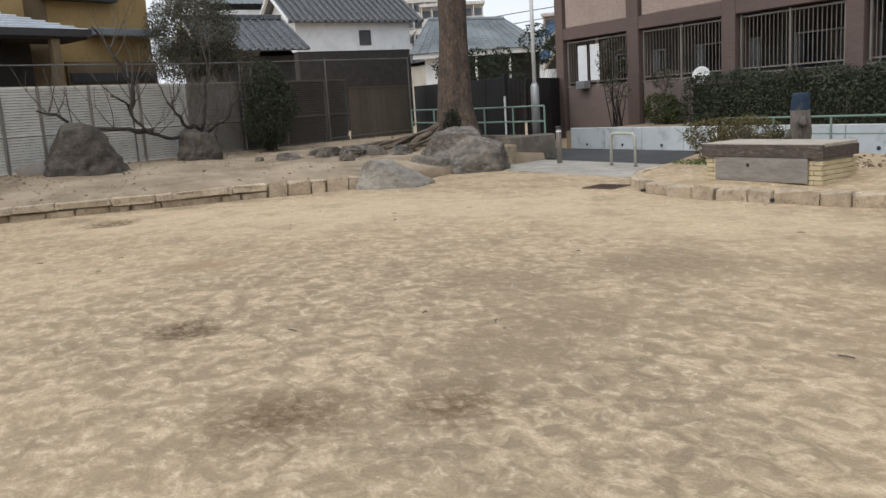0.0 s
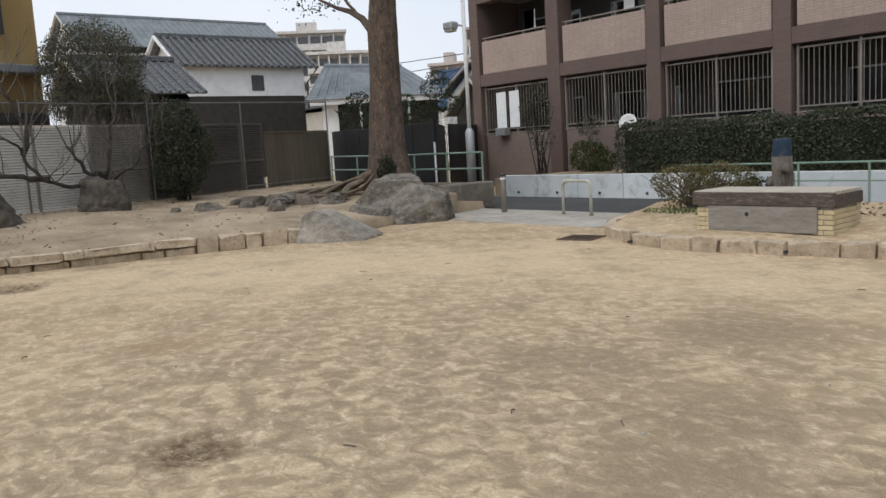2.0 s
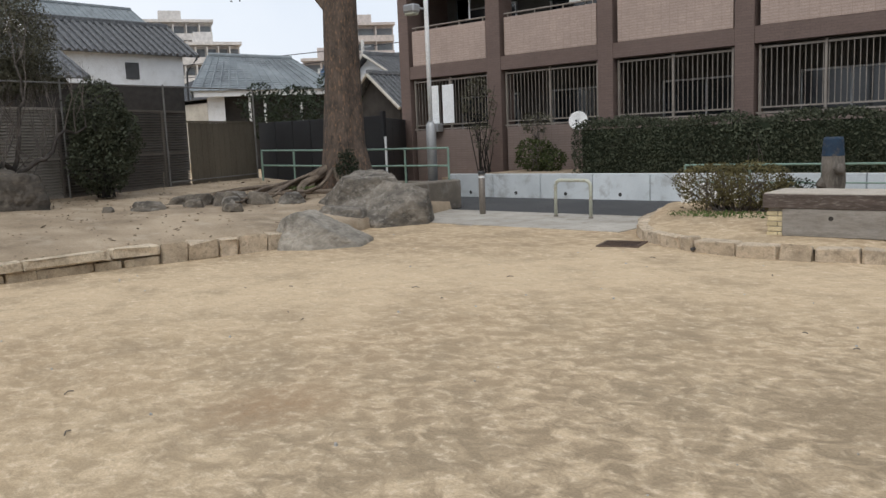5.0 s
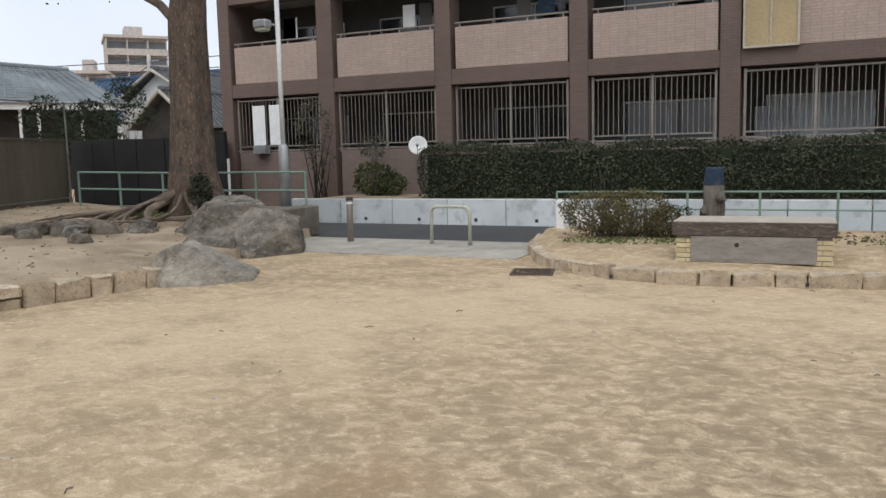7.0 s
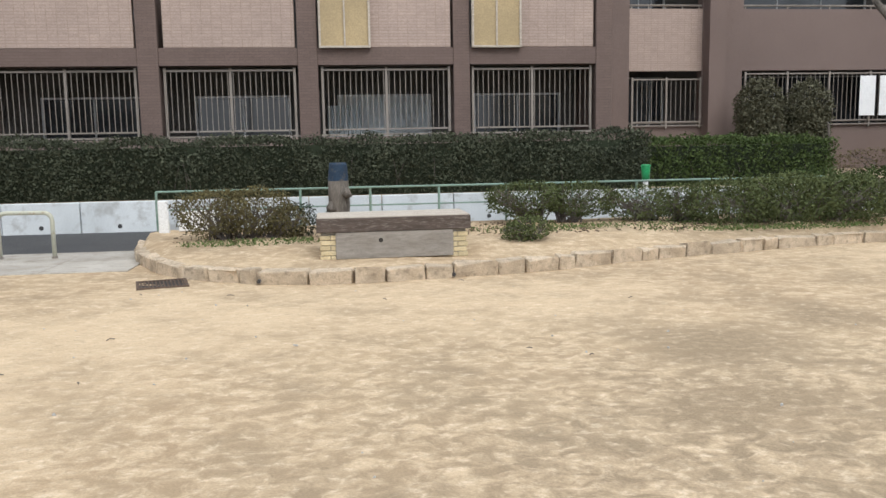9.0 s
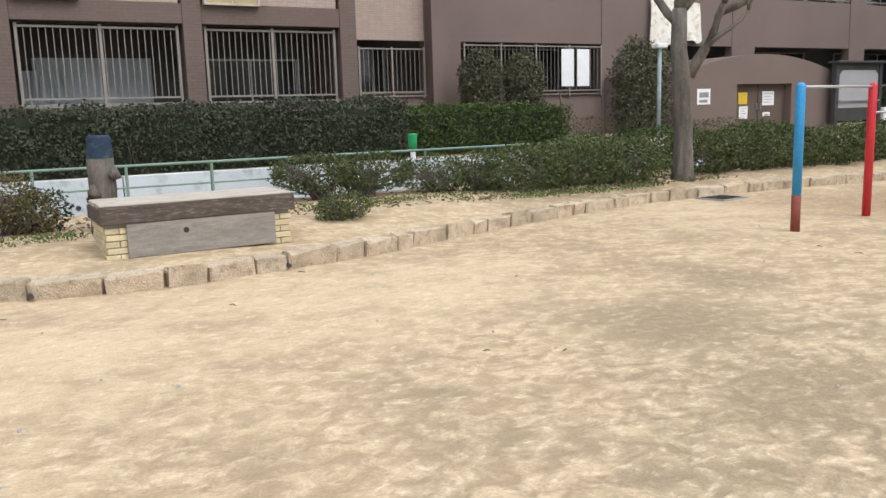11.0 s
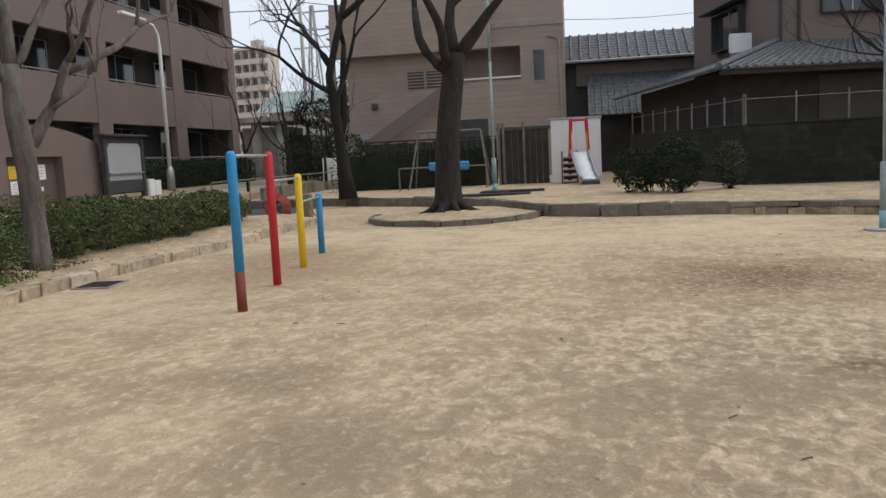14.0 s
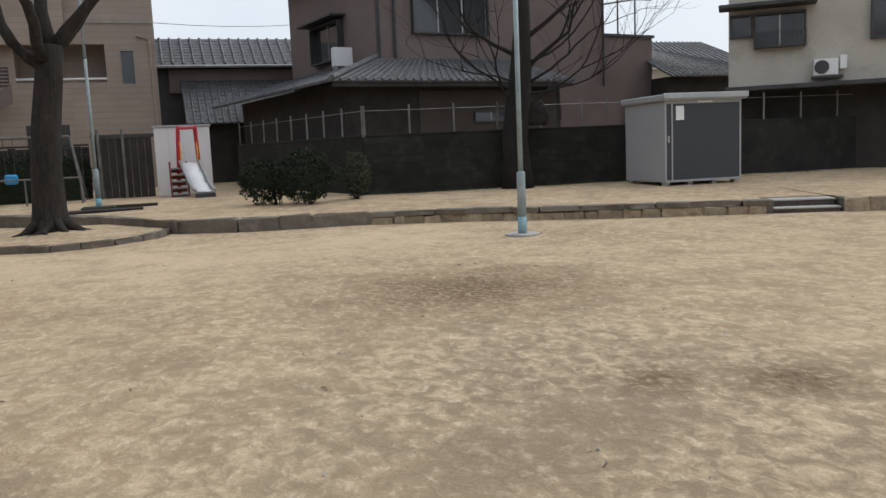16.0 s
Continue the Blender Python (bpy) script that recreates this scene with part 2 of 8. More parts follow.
STONE = mat("tan_granite_block", (0.47, 0.385, 0.275), (0.30, 0.238, 0.165), 5, 60, 0.85, bump=1.0, wear=(0.15, 0.12, 0.088), wear_amount=0.6, piece=0.2)
ROCK = mat("garden_rock", (0.22, 0.195, 0.163), (0.06, 0.054, 0.046), 2.4, 17, 0.88, bump=1.0, wear=(0.35, 0.325, 0.285), wear_amount=0.6, stretch=(1.6, 0.8, 1.8))
ROCK_PALE = mat("pale_garden_rock", (0.35, 0.318, 0.268), (0.13, 0.117, 0.098), 2.2, 17, 0.88, bump=1.0, wear=(0.45, 0.42, 0.37), wear_amount=0.5, stretch=(1.6, 0.8, 1.8))
ROCK_DARK = mat("dark_garden_rock", (0.115, 0.098, 0.08), (0.04, 0.036, 0.031), 2.4, 17, 0.9, bump=1.0, wear=(0.17, 0.148, 0.12), wear_amount=0.6, stretch=(1, 1, 1.6))
BARK = mat("camphor_bark", (0.125, 0.094, 0.074), (0.050, 0.041, 0.035), 3.0, 18, 0.95, bump=1.0, wear=(0.27, 0.165, 0.10), wear_amount=0.7, stretch=(3.0, 3.0, 1.2))
BARK_GREY = mat("grey_bark", (0.185, 0.162, 0.138), (0.085, 0.075, 0.065), 2.5, 30, 0.95, bump=1.0, wear=(0.25, 0.23, 0.2), stretch=(3, 3, 0.8))
BARK_PLUM = mat("plum_bark", (0.085, 0.072, 0.063), (0.03, 0.026, 0.023), 6, 40, 0.95, bump=1.0)
BARK_DARK = mat("dark_bark", (0.024, 0.021, 0.019), (0.013, 0.012, 0.011), 1.5, 30, 0.95, bump=0.9, stretch=(3, 3, 0.7))
TWIG = mat("lichen_twig", (0.15, 0.13, 0.115), (0.085, 0.073, 0.065), 4, 60, 0.95, bump=0.4)
TILE_BROWN = lined("brown_wall_tile", (0.165, 0.118, 0.103), (0.72, 0.72, 0.72), 0.24, 0.07)
TILE_DUSK = lined("dusky_wall_tile", (0.24, 0.188, 0.168), (0.76, 0.74, 0.72), 0.24, 0.075, 0.1, offset=0.0)
TILE_PINK = lined("pale_pink_wall_tile", (0.44, 0.345, 0.30), (0.76, 0.74, 0.72), 0.24, 0.075, 0.1, offset=0.0)
PLASTER_BROWN = mat("brown_sprayed_render", (0.188, 0.142, 0.127), (0.165, 0.124, 0.111), 0.35, 55, 0.9, bump=0.4)
SIDING_BEIGE = lined("beige_siding", (0.37, 0.295, 0.25), (0.78, 0.77, 0.76), 3.0, 0.28, 0.05)
METAL_BRONZE = mat("bronze_aluminium_rail", (0.32, 0.288, 0.255), (0.25, 0.222, 0.198), 2, 50, 0.5, metal=0.4, bump=0.05)
METAL_GREY = mat("galvanised_steel", (0.42, 0.43, 0.44), (0.33, 0.34, 0.35), 2, 50, 0.45, metal=0.5, bump=0.08)
PIPE_DULL = mat("weathered_pipe", (0.20, 0.195, 0.185), (0.12, 0.115, 0.11), 3, 50, 0.6, metal=0.2, bump=0.1)
METAL_DARK = mat("dark_painted_steel", (0.06, 0.06, 0.062), (0.04, 0.04, 0.042), 2, 50, 0.5, bump=0.1)
FENCE_BLACK = mat("black_fence_sheet", (0.018, 0.019, 0.021), (0.012, 0.012, 0.014), 1.5, 40, 0.6, bump=0.08)
GREEN_RAIL = mat("pale_green_rail_paint", (0.20, 0.30, 0.25), (0.155, 0.24, 0.20), 3, 60, 0.5, bump=0.1, wear=(0.20, 0.17, 0.12), wear_amount=0.3)
CREAM = mat("worn_cream_paint", (0.50, 0.51, 0.42), (0.42, 0.43, 0.36), 5, 60, 0.55, bump=0.15, wear=(0.25, 0.17, 0.10), wear_amount=0.6)
BLUE = mat("sky_blue_paint", (0.03, 0.29, 0.60), (0.025, 0.25, 0.54), 4, 60, 0.4, bump=0.05, wear=(0.10, 0.30, 0.5), wear_amount=0.3)
RED = mat("red_paint", (0.56, 0.03, 0.045), (0.48, 0.025, 0.035), 4, 60, 0.4, bump=0.05)
RUST_RED = mat("primer_red_band", (0.22, 0.055, 0.04), (0.17, 0.04, 0.03), 5, 70, 0.7, bump=0.2)
YELLOW = mat("yellow_paint", (0.88, 0.60, 0.03), (0.80, 0.53, 0.025), 4, 60, 0.4, bump=0.05)
FADED_BLUE = mat("faded_pole_paint", (0.33, 0.41, 0.43), (0.24, 0.30, 0.32), 3, 60, 0.6, bump=0.1, wear=(0.22, 0.20, 0.17), wear_amount=0.5)
AQUA = mat("aqua_pole_paint", (0.22, 0.46, 0.53), (0.30, 0.46, 0.50), 5, 60, 0.6, bump=0.1, wear=(0.4, 0.4, 0.37), wear_amount=0.6)
WHITE = mat("white_paint", (0.78, 0.79, 0.79), (0.72, 0.73, 0.73), 1.0, 40, 0.6, bump=0.05)
PAPER = mat("white_paper", (0.82, 0.84, 0.85), (0.78, 0.8, 0.81), 3, 40, 0.8, bump=0.02)
PLASTER_WHITE = mat("white_plaster", (0.74, 0.75, 0.76), (0.64, 0.65, 0.66), 0.5, 40, 0.85, bump=0.1, wear=(0.45, 0.44, 0.42), wear_amount=0.35)
PLASTER_OCHRE = mat("ochre_plaster", (0.44, 0.305, 0.135), (0.36, 0.245, 0.105), 0.6, 40, 0.9, bump=0.2)
PLASTER_OLIVE = mat("brown_ochre_plaster", (0.22, 0.16, 0.09), (0.17, 0.12, 0.07), 0.6, 40, 0.9, bump=0.2)
PLASTER_MAUVE = mat("mauve_grey_render", (0.20, 0.162, 0.15), (0.17, 0.135, 0.125), 0.5, 50, 0.9, bump=0.25)
PLASTER_DUSK = mat("dark_brown_render", (0.075, 0.062, 0.055), (0.055, 0.046, 0.041), 0.7, 50, 0.9, bump=0.25)
PLASTER_CREAM = mat("stained_cream_render", (0.52, 0.49, 0.43), (0.42, 0.39, 0.34), 0.45, 40, 0.9, bump=0.2, wear=(0.30, 0.27, 0.23), wear_amount=0.4)
# pale patches mix tile weathering with highlights painted into the colour
ROOF_TILE = mat("grey_roof_tile", (0.115, 0.12, 0.127), (0.05, 0.052, 0.057), 4.5, 50, 0.5, bump=0.3, wear=(0.36, 0.37, 0.385), wear_amount=0.55, piece=0.15)
ROOF_BLUE = mat("blue_metal_roof", (0.36, 0.47, 0.60), (0.28, 0.38, 0.50), 1.0, 40, 0.4, metal=0.2, bump=0.05, piece=0.1)
ROOF_SLATE = mat("slate_sheet_roof", (0.22, 0.25, 0.265), (0.165, 0.185, 0.20), 0.8, 40, 0.6, bump=0.2, wear=(0.3, 0.32, 0.33))
WOOD_GREY = mat("weathered_grey_timber", (0.34, 0.315, 0.285), (0.24, 0.22, 0.195), 4.0, 70, 0.9, bump=0.5, wear=(0.15, 0.13, 0.115), wear_amount=0.4, stretch=(1, 5, 5))
WOOD_BROWN = mat("weathered_brown_timber", (0.115, 0.09, 0.077), (0.07, 0.054, 0.047), 4.0, 70, 0.9, bump=0.5, wear=(0.30, 0.27, 0.24), wear_amount=0.5, stretch=(1, 5, 5))
WOOD_PALE = mat("bleached_timber", (0.56, 0.51, 0.44), (0.42, 0.37, 0.31), 4.0, 70, 0.9, bump=0.5, stretch=(1, 5, 5))
WOOD_DARK = mat("charred_timber_wall", (0.045, 0.04, 0.036), (0.028, 0.025, 0.023), 2, 40, 0.85, bump=0.3)
BRICK_YELLOW = mat("yellow_brick", (0.64, 0.55, 0.36), (0.54, 0.45, 0.28), 6, 80, 0.85, bump=0.3, piece=0.14)
MORTAR = mat("mortar", (0.34, 0.32, 0.29), (0.26, 0.245, 0.22), 5, 80, 0.95, bump=0.3)
LOUVRE = mat("cream_louvre_slat", (0.79, 0.77, 0.72), (0.69, 0.66, 0.60), 1.5, 50, 0.6, bump=0.1, wear=(0.45, 0.42, 0.38), wear_amount=0.4)
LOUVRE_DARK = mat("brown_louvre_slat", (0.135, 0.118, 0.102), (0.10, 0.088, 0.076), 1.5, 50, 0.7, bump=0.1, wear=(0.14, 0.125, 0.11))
LOUVRE_MID = mat("stained_louvre_slat", (0.34, 0.31, 0.27), (0.25, 0.225, 0.195), 1.5, 50, 0.7, bump=0.1, wear=(0.16, 0.145, 0.125))
LATTICE = mat("brown_board_panel", (0.135, 0.115, 0.085), (0.10, 0.085, 0.062), 2, 60, 0.9, bump=0.3, stretch=(1, 1, 0.3))
BLOCK = mat("stained_concrete_block", (0.025, 0.026, 0.022), (0.013, 0.0135, 0.012), 0.9, 50, 0.95, bump=0.5, wear=(0.045, 0.048, 0.038), piece=0.22)
SHED_GREY = mat("grey_steel_sheet", (0.36, 0.37, 0.39), (0.33, 0.34, 0.36), 0.7, 40, 0.5, bump=0.04)
SHED_DARK = mat("charcoal_shed_door", (0.045, 0.05, 0.058), (0.04, 0.044, 0.05), 0.7, 40, 0.45, bump=0.04)
STUMP_BLUE = mat("faded_navy_paint", (0.018, 0.045, 0.085), (0.014, 0.032, 0.06), 5, 60, 0.8, bump=0.4, wear=(0.12, 0.10, 0.08), wear_amount=0.6)
# dark tone puts the dimness of deep balconies into the rear wall colour
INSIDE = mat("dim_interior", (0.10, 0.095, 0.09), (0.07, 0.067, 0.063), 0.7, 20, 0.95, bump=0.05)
CURTAIN = mat("pale_curtain", (0.50, 0.54, 0.56), (0.42, 0.46, 0.48), 3, 40, 0.9, bump=0.1)
GLASS = glassy("window_glass")
FROST = mat("amber_frosted_sheet", (0.44, 0.34, 0.19), (0.34, 0.265, 0.15), 0.8, 40, 0.35, bump=0.02)
HOSE = mat("red_hose", (0.40, 0.06, 0.045), (0.3, 0.045, 0.035), 6, 60, 0.5, bump=0.05)
GREEN_BIN = mat("green_plastic", (0.03, 0.36, 0.13), (0.025, 0.3, 0.11), 4, 50, 0.4, bump=0.02)
FAR_WALL = mat("far_building_wall", (0.60, 0.575, 0.55), (0.54, 0.515, 0.49), 0.05, 2, 0.9, bump=0.0)
FAR_PINK = mat("far_pink_wall", (0.50, 0.45, 0.42), (0.46, 0.41, 0.385), 0.05, 2, 0.9, bump=0.0)
LEAF_HEDGE = leafy("hedge_leaf", (0.012, 0.016, 0.010), (0.10, 0.112, 0.072))
LEAF_LIGHT = leafy("bright_hedge_leaf", (0.018, 0.034, 0.011), (0.095, 0.135, 0.04))
LEAF_AZALEA = leafy("azalea_leaf", (0.02, 0.034, 0.012), (0.135, 0.158, 0.062))
LEAF_AZ_BROWN = leafy("winter_azalea_leaf", (0.05, 0.04, 0.022), (0.17, 0.15, 0.065))
LEAF_DRY = leafy("dull_leaf", (0.042, 0.042, 0.031), (0.15, 0.145, 0.10))
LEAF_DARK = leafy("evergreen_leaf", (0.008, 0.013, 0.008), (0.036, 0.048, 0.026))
GRASS = leafy("short_weed", (0.04, 0.065, 0.02), (0.15, 0.20, 0.07), 0.8)


# ---- builders ----
class Mesh:
    def __init__(self):
        self.v, self.f, self.rolls = [], [], None

    def add(self, verts, faces):
        o = len(self.v)
        self.v += [tuple(p) for p in verts]
        self.f += [tuple(i + o for i in q) for q in faces]
        return self

    def box(self, x0, x1, y0, y1, z0, z1, c=0.0, m=None):
        if c <= 0:
            vs = [Vector((x, y, z)) for x in (x0, x1) for y in (y0, y1) for z in (z0, z1)]
            fs = [(0, 1, 3, 2), (4, 6, 7, 5), (0, 4, 5, 1), (2, 3, 7, 6), (0, 2, 6, 4), (1, 5, 7, 3)]
        else:
            lo, hi = (x0, y0, z0), (x1, y1, z1)
            vs, idx = [], {}
            for sx in (0, 1):
                for sy in (0, 1):
                    for sz in (0, 1):
                        s = (sx, sy, sz)
                        for k in range(3):
                            p = [hi[i] - c if s[i] else lo[i] + c for i in range(3)]
                            p[k] = hi[k] if s[k] else lo[k]
                            idx[s, k] = len(vs)
                            vs.append(Vector(p))
            fs = []
            for k in range(3):
                a, b = (k + 1) % 3, (k + 2) % 3
                for s in (0, 1):
                    q = []
                    for u, w in ((0, 0), (1, 0), (1, 1), (0, 1)):
                        t = [0, 0, 0]
                        t[k], t[a], t[b] = s, u, w
                        q.append(idx[tuple(t), k])
                    fs.append(q if s else q[::-1])
            for k in range(3):
                a, b = (k + 1) % 3, (k + 2) % 3
                for u in (0, 1):
                    for w in (0, 1):
                        t0, t1 = [0, 0, 0], [0, 0, 0]
                        t0[a] = t1[a] = u
                        t0[b] = t1[b] = w
                        t1[k] = 1
                        q = [idx[tuple(t0), a], idx[tuple(t1), a], idx[tuple(t1), b], idx[tuple(t0), b]]
                        fs.append(q if u == w else q[::-1])
            for s in [(i, j, k) for i in (0, 1) for j in (0, 1) for k in (0, 1)]:
                q = [idx[s, 0], idx[s, 1], idx[s, 2]]
                fs.append(q if sum(s) % 2 else q[::-1])
        if m is not None:
            vs = [m @ p for p in vs]
        return self.add(vs, fs)

    def tube(self, pts, radii, n=8, cap=True, wob=0.0):
        pts = [Vector(p) for p in pts]
        vs, fs = [], []
        up = Vector((0.13, 0.31, 0.94))
        for i, p in enumerate(pts):
            d = (pts[min(i + 1, len(pts) - 1)] - pts[max(i - 1, 0)])
            d = d.normalized() if d.length > 1e-6 else Vector((0, 0, 1))
            ref = up if abs(d.dot(up)) < 0.95 else Vector((1, 0, 0))
            if abs(d.z) > 0.9:
                ref = Vector((1, 0, 0))
            a = d.cross(ref).normalized()
            b = d.cross(a)
            r = radii[i] if not isinstance(radii, (int, float)) else radii
            for k in range(n):
                g = 2 * math.pi * k / n
                rr = r * (1 + wob * noise.noise((p.x * 1.7 + math.cos(g) * 1.3, p.y * 1.7 + math.sin(g) * 1.3, p.z * 0.9)))
                vs.append(p + (a * math.cos(g) + b * math.sin(g)) * rr)
        for i in range(len(pts) - 1):
            for k in range(n):
                fs.append((i * n + k, i * n + (k + 1) % n, (i + 1) * n + (k + 1) % n, (i + 1) * n + k))
        if cap:
            fs.append(tuple(range(n))[::-1])
            fs.append(tuple((len(pts) - 1) * n + k for k in range(n)))
        return self.add(vs, fs)

    def make(self, name, material, smooth=False, fix=False):
        me = bpy.data.meshes.new(name)
        me.from_pydata(self.v, [], self.f)
        if fix:
            bm = bmesh.new()
            bm.from_mesh(me)
            bmesh.ops.remove_doubles(bm, verts=bm.verts, dist=0.001)
            bmesh.ops.recalc_face_normals(bm, faces=bm.faces)
            bm.to_mesh(me)
            bm.free()
        if smooth:
            me.polygons.foreach_set("use_smooth", [True] * len(me.polygons))
        me.materials.append(material)
        me.update()
        return me


PLACE = {}


def thing(name, at, label, category, group="", kind=""):
    """An empty at the base of a thing; its parts are built in world places."""
    ob = new(name)
    ob.empty_display_size = 0.2
    ob.location = at
    PLACE[ob] = Matrix.Translation(at)
    return tagged(ob, label, category, group, kind)


def part(name, mesh, material, parent, label="", smooth=False, kind="", m=None):
    """ONE mesh object under a thing or under a part."""
    data = mesh if isinstance(mesh, bpy.types.Mesh) else mesh.make(name, material, smooth)
    ob = new(name, data)
    ob.parent = parent
    ob.matrix_parent_inverse = PLACE.get(parent, Matrix()).inverted()
    if m is not None:
        ob.matrix_basis = m
    PLACE[ob] = m if m is not None else Matrix()
    if isinstance(mesh, Mesh) and mesh.rolls is not None:
        tiles = part("tiling", mesh.rolls, material, ob, kind="stuff")
        if m is not None:
            tiles.matrix_parent_inverse, tiles.matrix_basis = m.inverted(), m.copy()
    return tagged(ob, label, "", "", kind)


def solid(name, mesh, material, label="", category="", group="", kind="", smooth=False):
    """A thing or a piece of the setting that is one mesh."""
    ob = new(name, mesh.make(name, material, smooth))
    PLACE[ob] = Matrix()
    return tagged(ob, label, category, group, kind)


def leaf_cloud(pts, size, seed=0, flat=0.0, aspect=0.5):
    """Small folded leaves at the given places."""
    rng = np.random.default_rng(seed)
    P = np.asarray(pts, float)
    k = len(P)
    s = size * rng.uniform(0.6, 1.3, (k, 1))
    d = rng.normal(size=(k, 3))
    d[:, 2] *= 1 - flat
    d /= np.linalg.norm(d, axis=1)[:, None]
    e = np.cross(d, rng.normal(size=(k, 3)))
    e /= np.linalg.norm(e, axis=1)[:, None]
    V = np.stack([P - d * s * 0.5, P + e * s * aspect * 0.5, P + d * s * 0.5, P - e * s * aspect * 0.5], 1).reshape(-1, 3)
    m = Mesh()
    m.v = V.tolist()
    m.f = np.arange(4 * k).reshape(-1, 4).tolist()
    return m


def rock(name, at, size, turn, label, material, seed, lean=(0.0, 0.0), taper=0.0, sub=3, cuts=None, rug=1.0):
    """A split stone: flat faces met at worn arrises, cracked and pitted; lean tilts its top face."""
    rng = random.Random(seed)
    bm = bmesh.new()
    bmesh.ops.create_icosphere(bm, subdivisions=sub + 2, radius=1)
    faces = [(Vector((lean[0], lean[1], 1)).normalized(), 0.93)]
    for k in range(6):
        g = 2 * math.pi * (k + rng.uniform(-0.3, 0.3)) / 6
        faces.append((Vector((math.cos(g), math.sin(g), 0.18 + taper + rng.uniform(-0.12, 0.25))).normalized(), rng.uniform(0.78, 0.98)))
    for _ in range(5):
        faces.append((Vector((rng.gauss(0, 1), rng.gauss(0, 1), abs(rng.gauss(0, 0.7)))).normalized(), rng.uniform(0.86, 1.0)))
    if cuts:
        faces = [(Vector(q[:3]).normalized(), q[3]) for q in cuts]
    faces.append((Vector((0, 0, -1)), 0.9))
    edge = 90 if cuts else 40
    r = Matrix.Rotation(radians(turn), 4, "Z")
    for v in bm.verts:
        d = v.co.normalized()
        s = sum((max(0.02, d.dot(nv)) / dd) ** edge for nv, dd in faces) ** (-1 / edge)
        p = d * min(s, 1.5 if cuts else 1.25)
        p = Vector((p.x * size[0], p.y * size[1], p.z * size[2]))
        f = p * 2.4 + Vector((seed, 0, seed * 0.3))
        near = noise.voronoi(f * 0.9 + Vector((0, 0, p.z * 2)))[0]
        crack = max(0.0, 1 - (near[1] - near[0]) * 7)
        k = 0.04 * noise.noise(f) + 0.05 * noise.noise(f * 2.3) - 0.06 * abs(noise.noise(f * 4.1)) + 0.03 * noise.noise(f * 9) + 0.016 * noise.noise(f * 19) - 0.05 * crack
        p += Vector((d.x, d.y, d.z * 0.7)) * k * rug * min(1.0, max(size) * 1.3)
        v.co = r @ p + Vector(at)
    me = bpy.data.meshes.new(name)
    bm.to_mesh(me)
    bm.free()
    me.materials.append(material)
    me.polygons.foreach_set("use_smooth", [True] * len(me.polygons))
    ob = new(name, me)
    PLACE[ob] = Matrix()
    return tagged(ob, label, "rock", "garden rocks")


def branches(m, p, d, r, length, depth, rng, spread=0.6, up=0.15, n=7, twigs=None, shrink=0.68, kids=(2, 3), crook=0.14):
    """A limb that tapers, bends and forks; ends are collected in twigs."""
    steps = 5
    pts, rad = [p.copy()], [r]
    q, v = p.copy(), d.normalized()
    for i in range(steps):
        v = (v + Vector((rng.uniform(-1, 1), rng.uniform(-1, 1), rng.uniform(-0.6, 1))) * crook + Vector((0, 0, up * 0.25))).normalized()
        q = q + v * length / steps
        pts.append(q.copy())
        rad.append(r * (1 - 0.42 * (i + 1) / steps))
    m.tube(pts, rad, max(3, n), cap=True, wob=0.12 if r > 0.05 else 0)
    if depth <= 0:
        if twigs is not None:
            twigs += pts[2:]
        return
    for k in range(rng.randint(*kids)):
        a = rng.uniform(0, 2 * math.pi)
        side = v.orthogonal().normalized()
        side.rotate(Matrix.Rotation(a, 3, v))
        nd = (v + side * spread * rng.uniform(0.6, 1.3) + Vector((0, 0, up))).normalized()
        start = pts[-1] if k < 2 else pts[rng.randint(2, 4)]
        branches(m, start.copy(), nd, rad[-1] * rng.uniform(0.72, 0.95), length * shrink * rng.uniform(0.8, 1.2), depth - 1, rng, spread, up, n - 1, twigs, shrink, kids, crook)


def along(points, step):
    """Places and headings at even steps along a line of points."""
    P = [Vector((*p, 0)) for p in points]
    seg = [(P[i + 1] - P[i]).length for i in range(len(P) - 1)]
    total, out, s = sum(seg), [], 0.0
    k = max(1, round(total / step))
    for j in range(k + 1):
        want, acc = total * j / k, 0.0
        for i, g in enumerate(seg):
            if acc + g >= want - 1e-6:
                out.append(P[i].lerp(P[i + 1], (want - acc) / g if g else 0))
                break
            acc += g
    return out


def smooth_line(points, rounds=2):
    P = [Vector((*p, 0)) for p in points]
    for _ in range(rounds):
        Q = [P[0]]
        for a, b in zip(P, P[1:]):
            Q += [a.lerp(b, 0.25), a.lerp(b, 0.75)]
        P = Q + [P[-1]]
    return [(p.x, p.y) for p in P]


def cable(m, a, b, sag, r=0.015, n=4):
    a, b = Vector(a), Vector(b)
    m.tube([a.lerp(b, t / 10) - Vector((0, 0, sag * 4 * (t / 10) * (1 - t / 10))) for t in range(11)], r, n, cap=False)


# ---- ground and terraces ----
def ground_height(x, y):
    h = 0.018 * noise.noise((x * 0.5, y * 0.5, 0)) + 0.007 * noise.noise((x * 2.1, y * 2.1, 3))
    for (px_, py_, r, s, shade) in PATCHES:
        d = math.hypot(x - px_, y - py_)
        if d < r and shade == DAMP:
            h -= 0.035 * (1 - d / r)
    return h


def axis_values(lo, hi, step, far):
    mid = [lo + i * step for i in range(int((hi - lo) / step) + 1)]
    out, s, v = [], step * 2, 0.0
    while v < far:
        v += s
        s *= 1.5
        out.append(v)
    return [lo - o for o in reversed(out)] + mid + [mid[-1] + o for o in out]


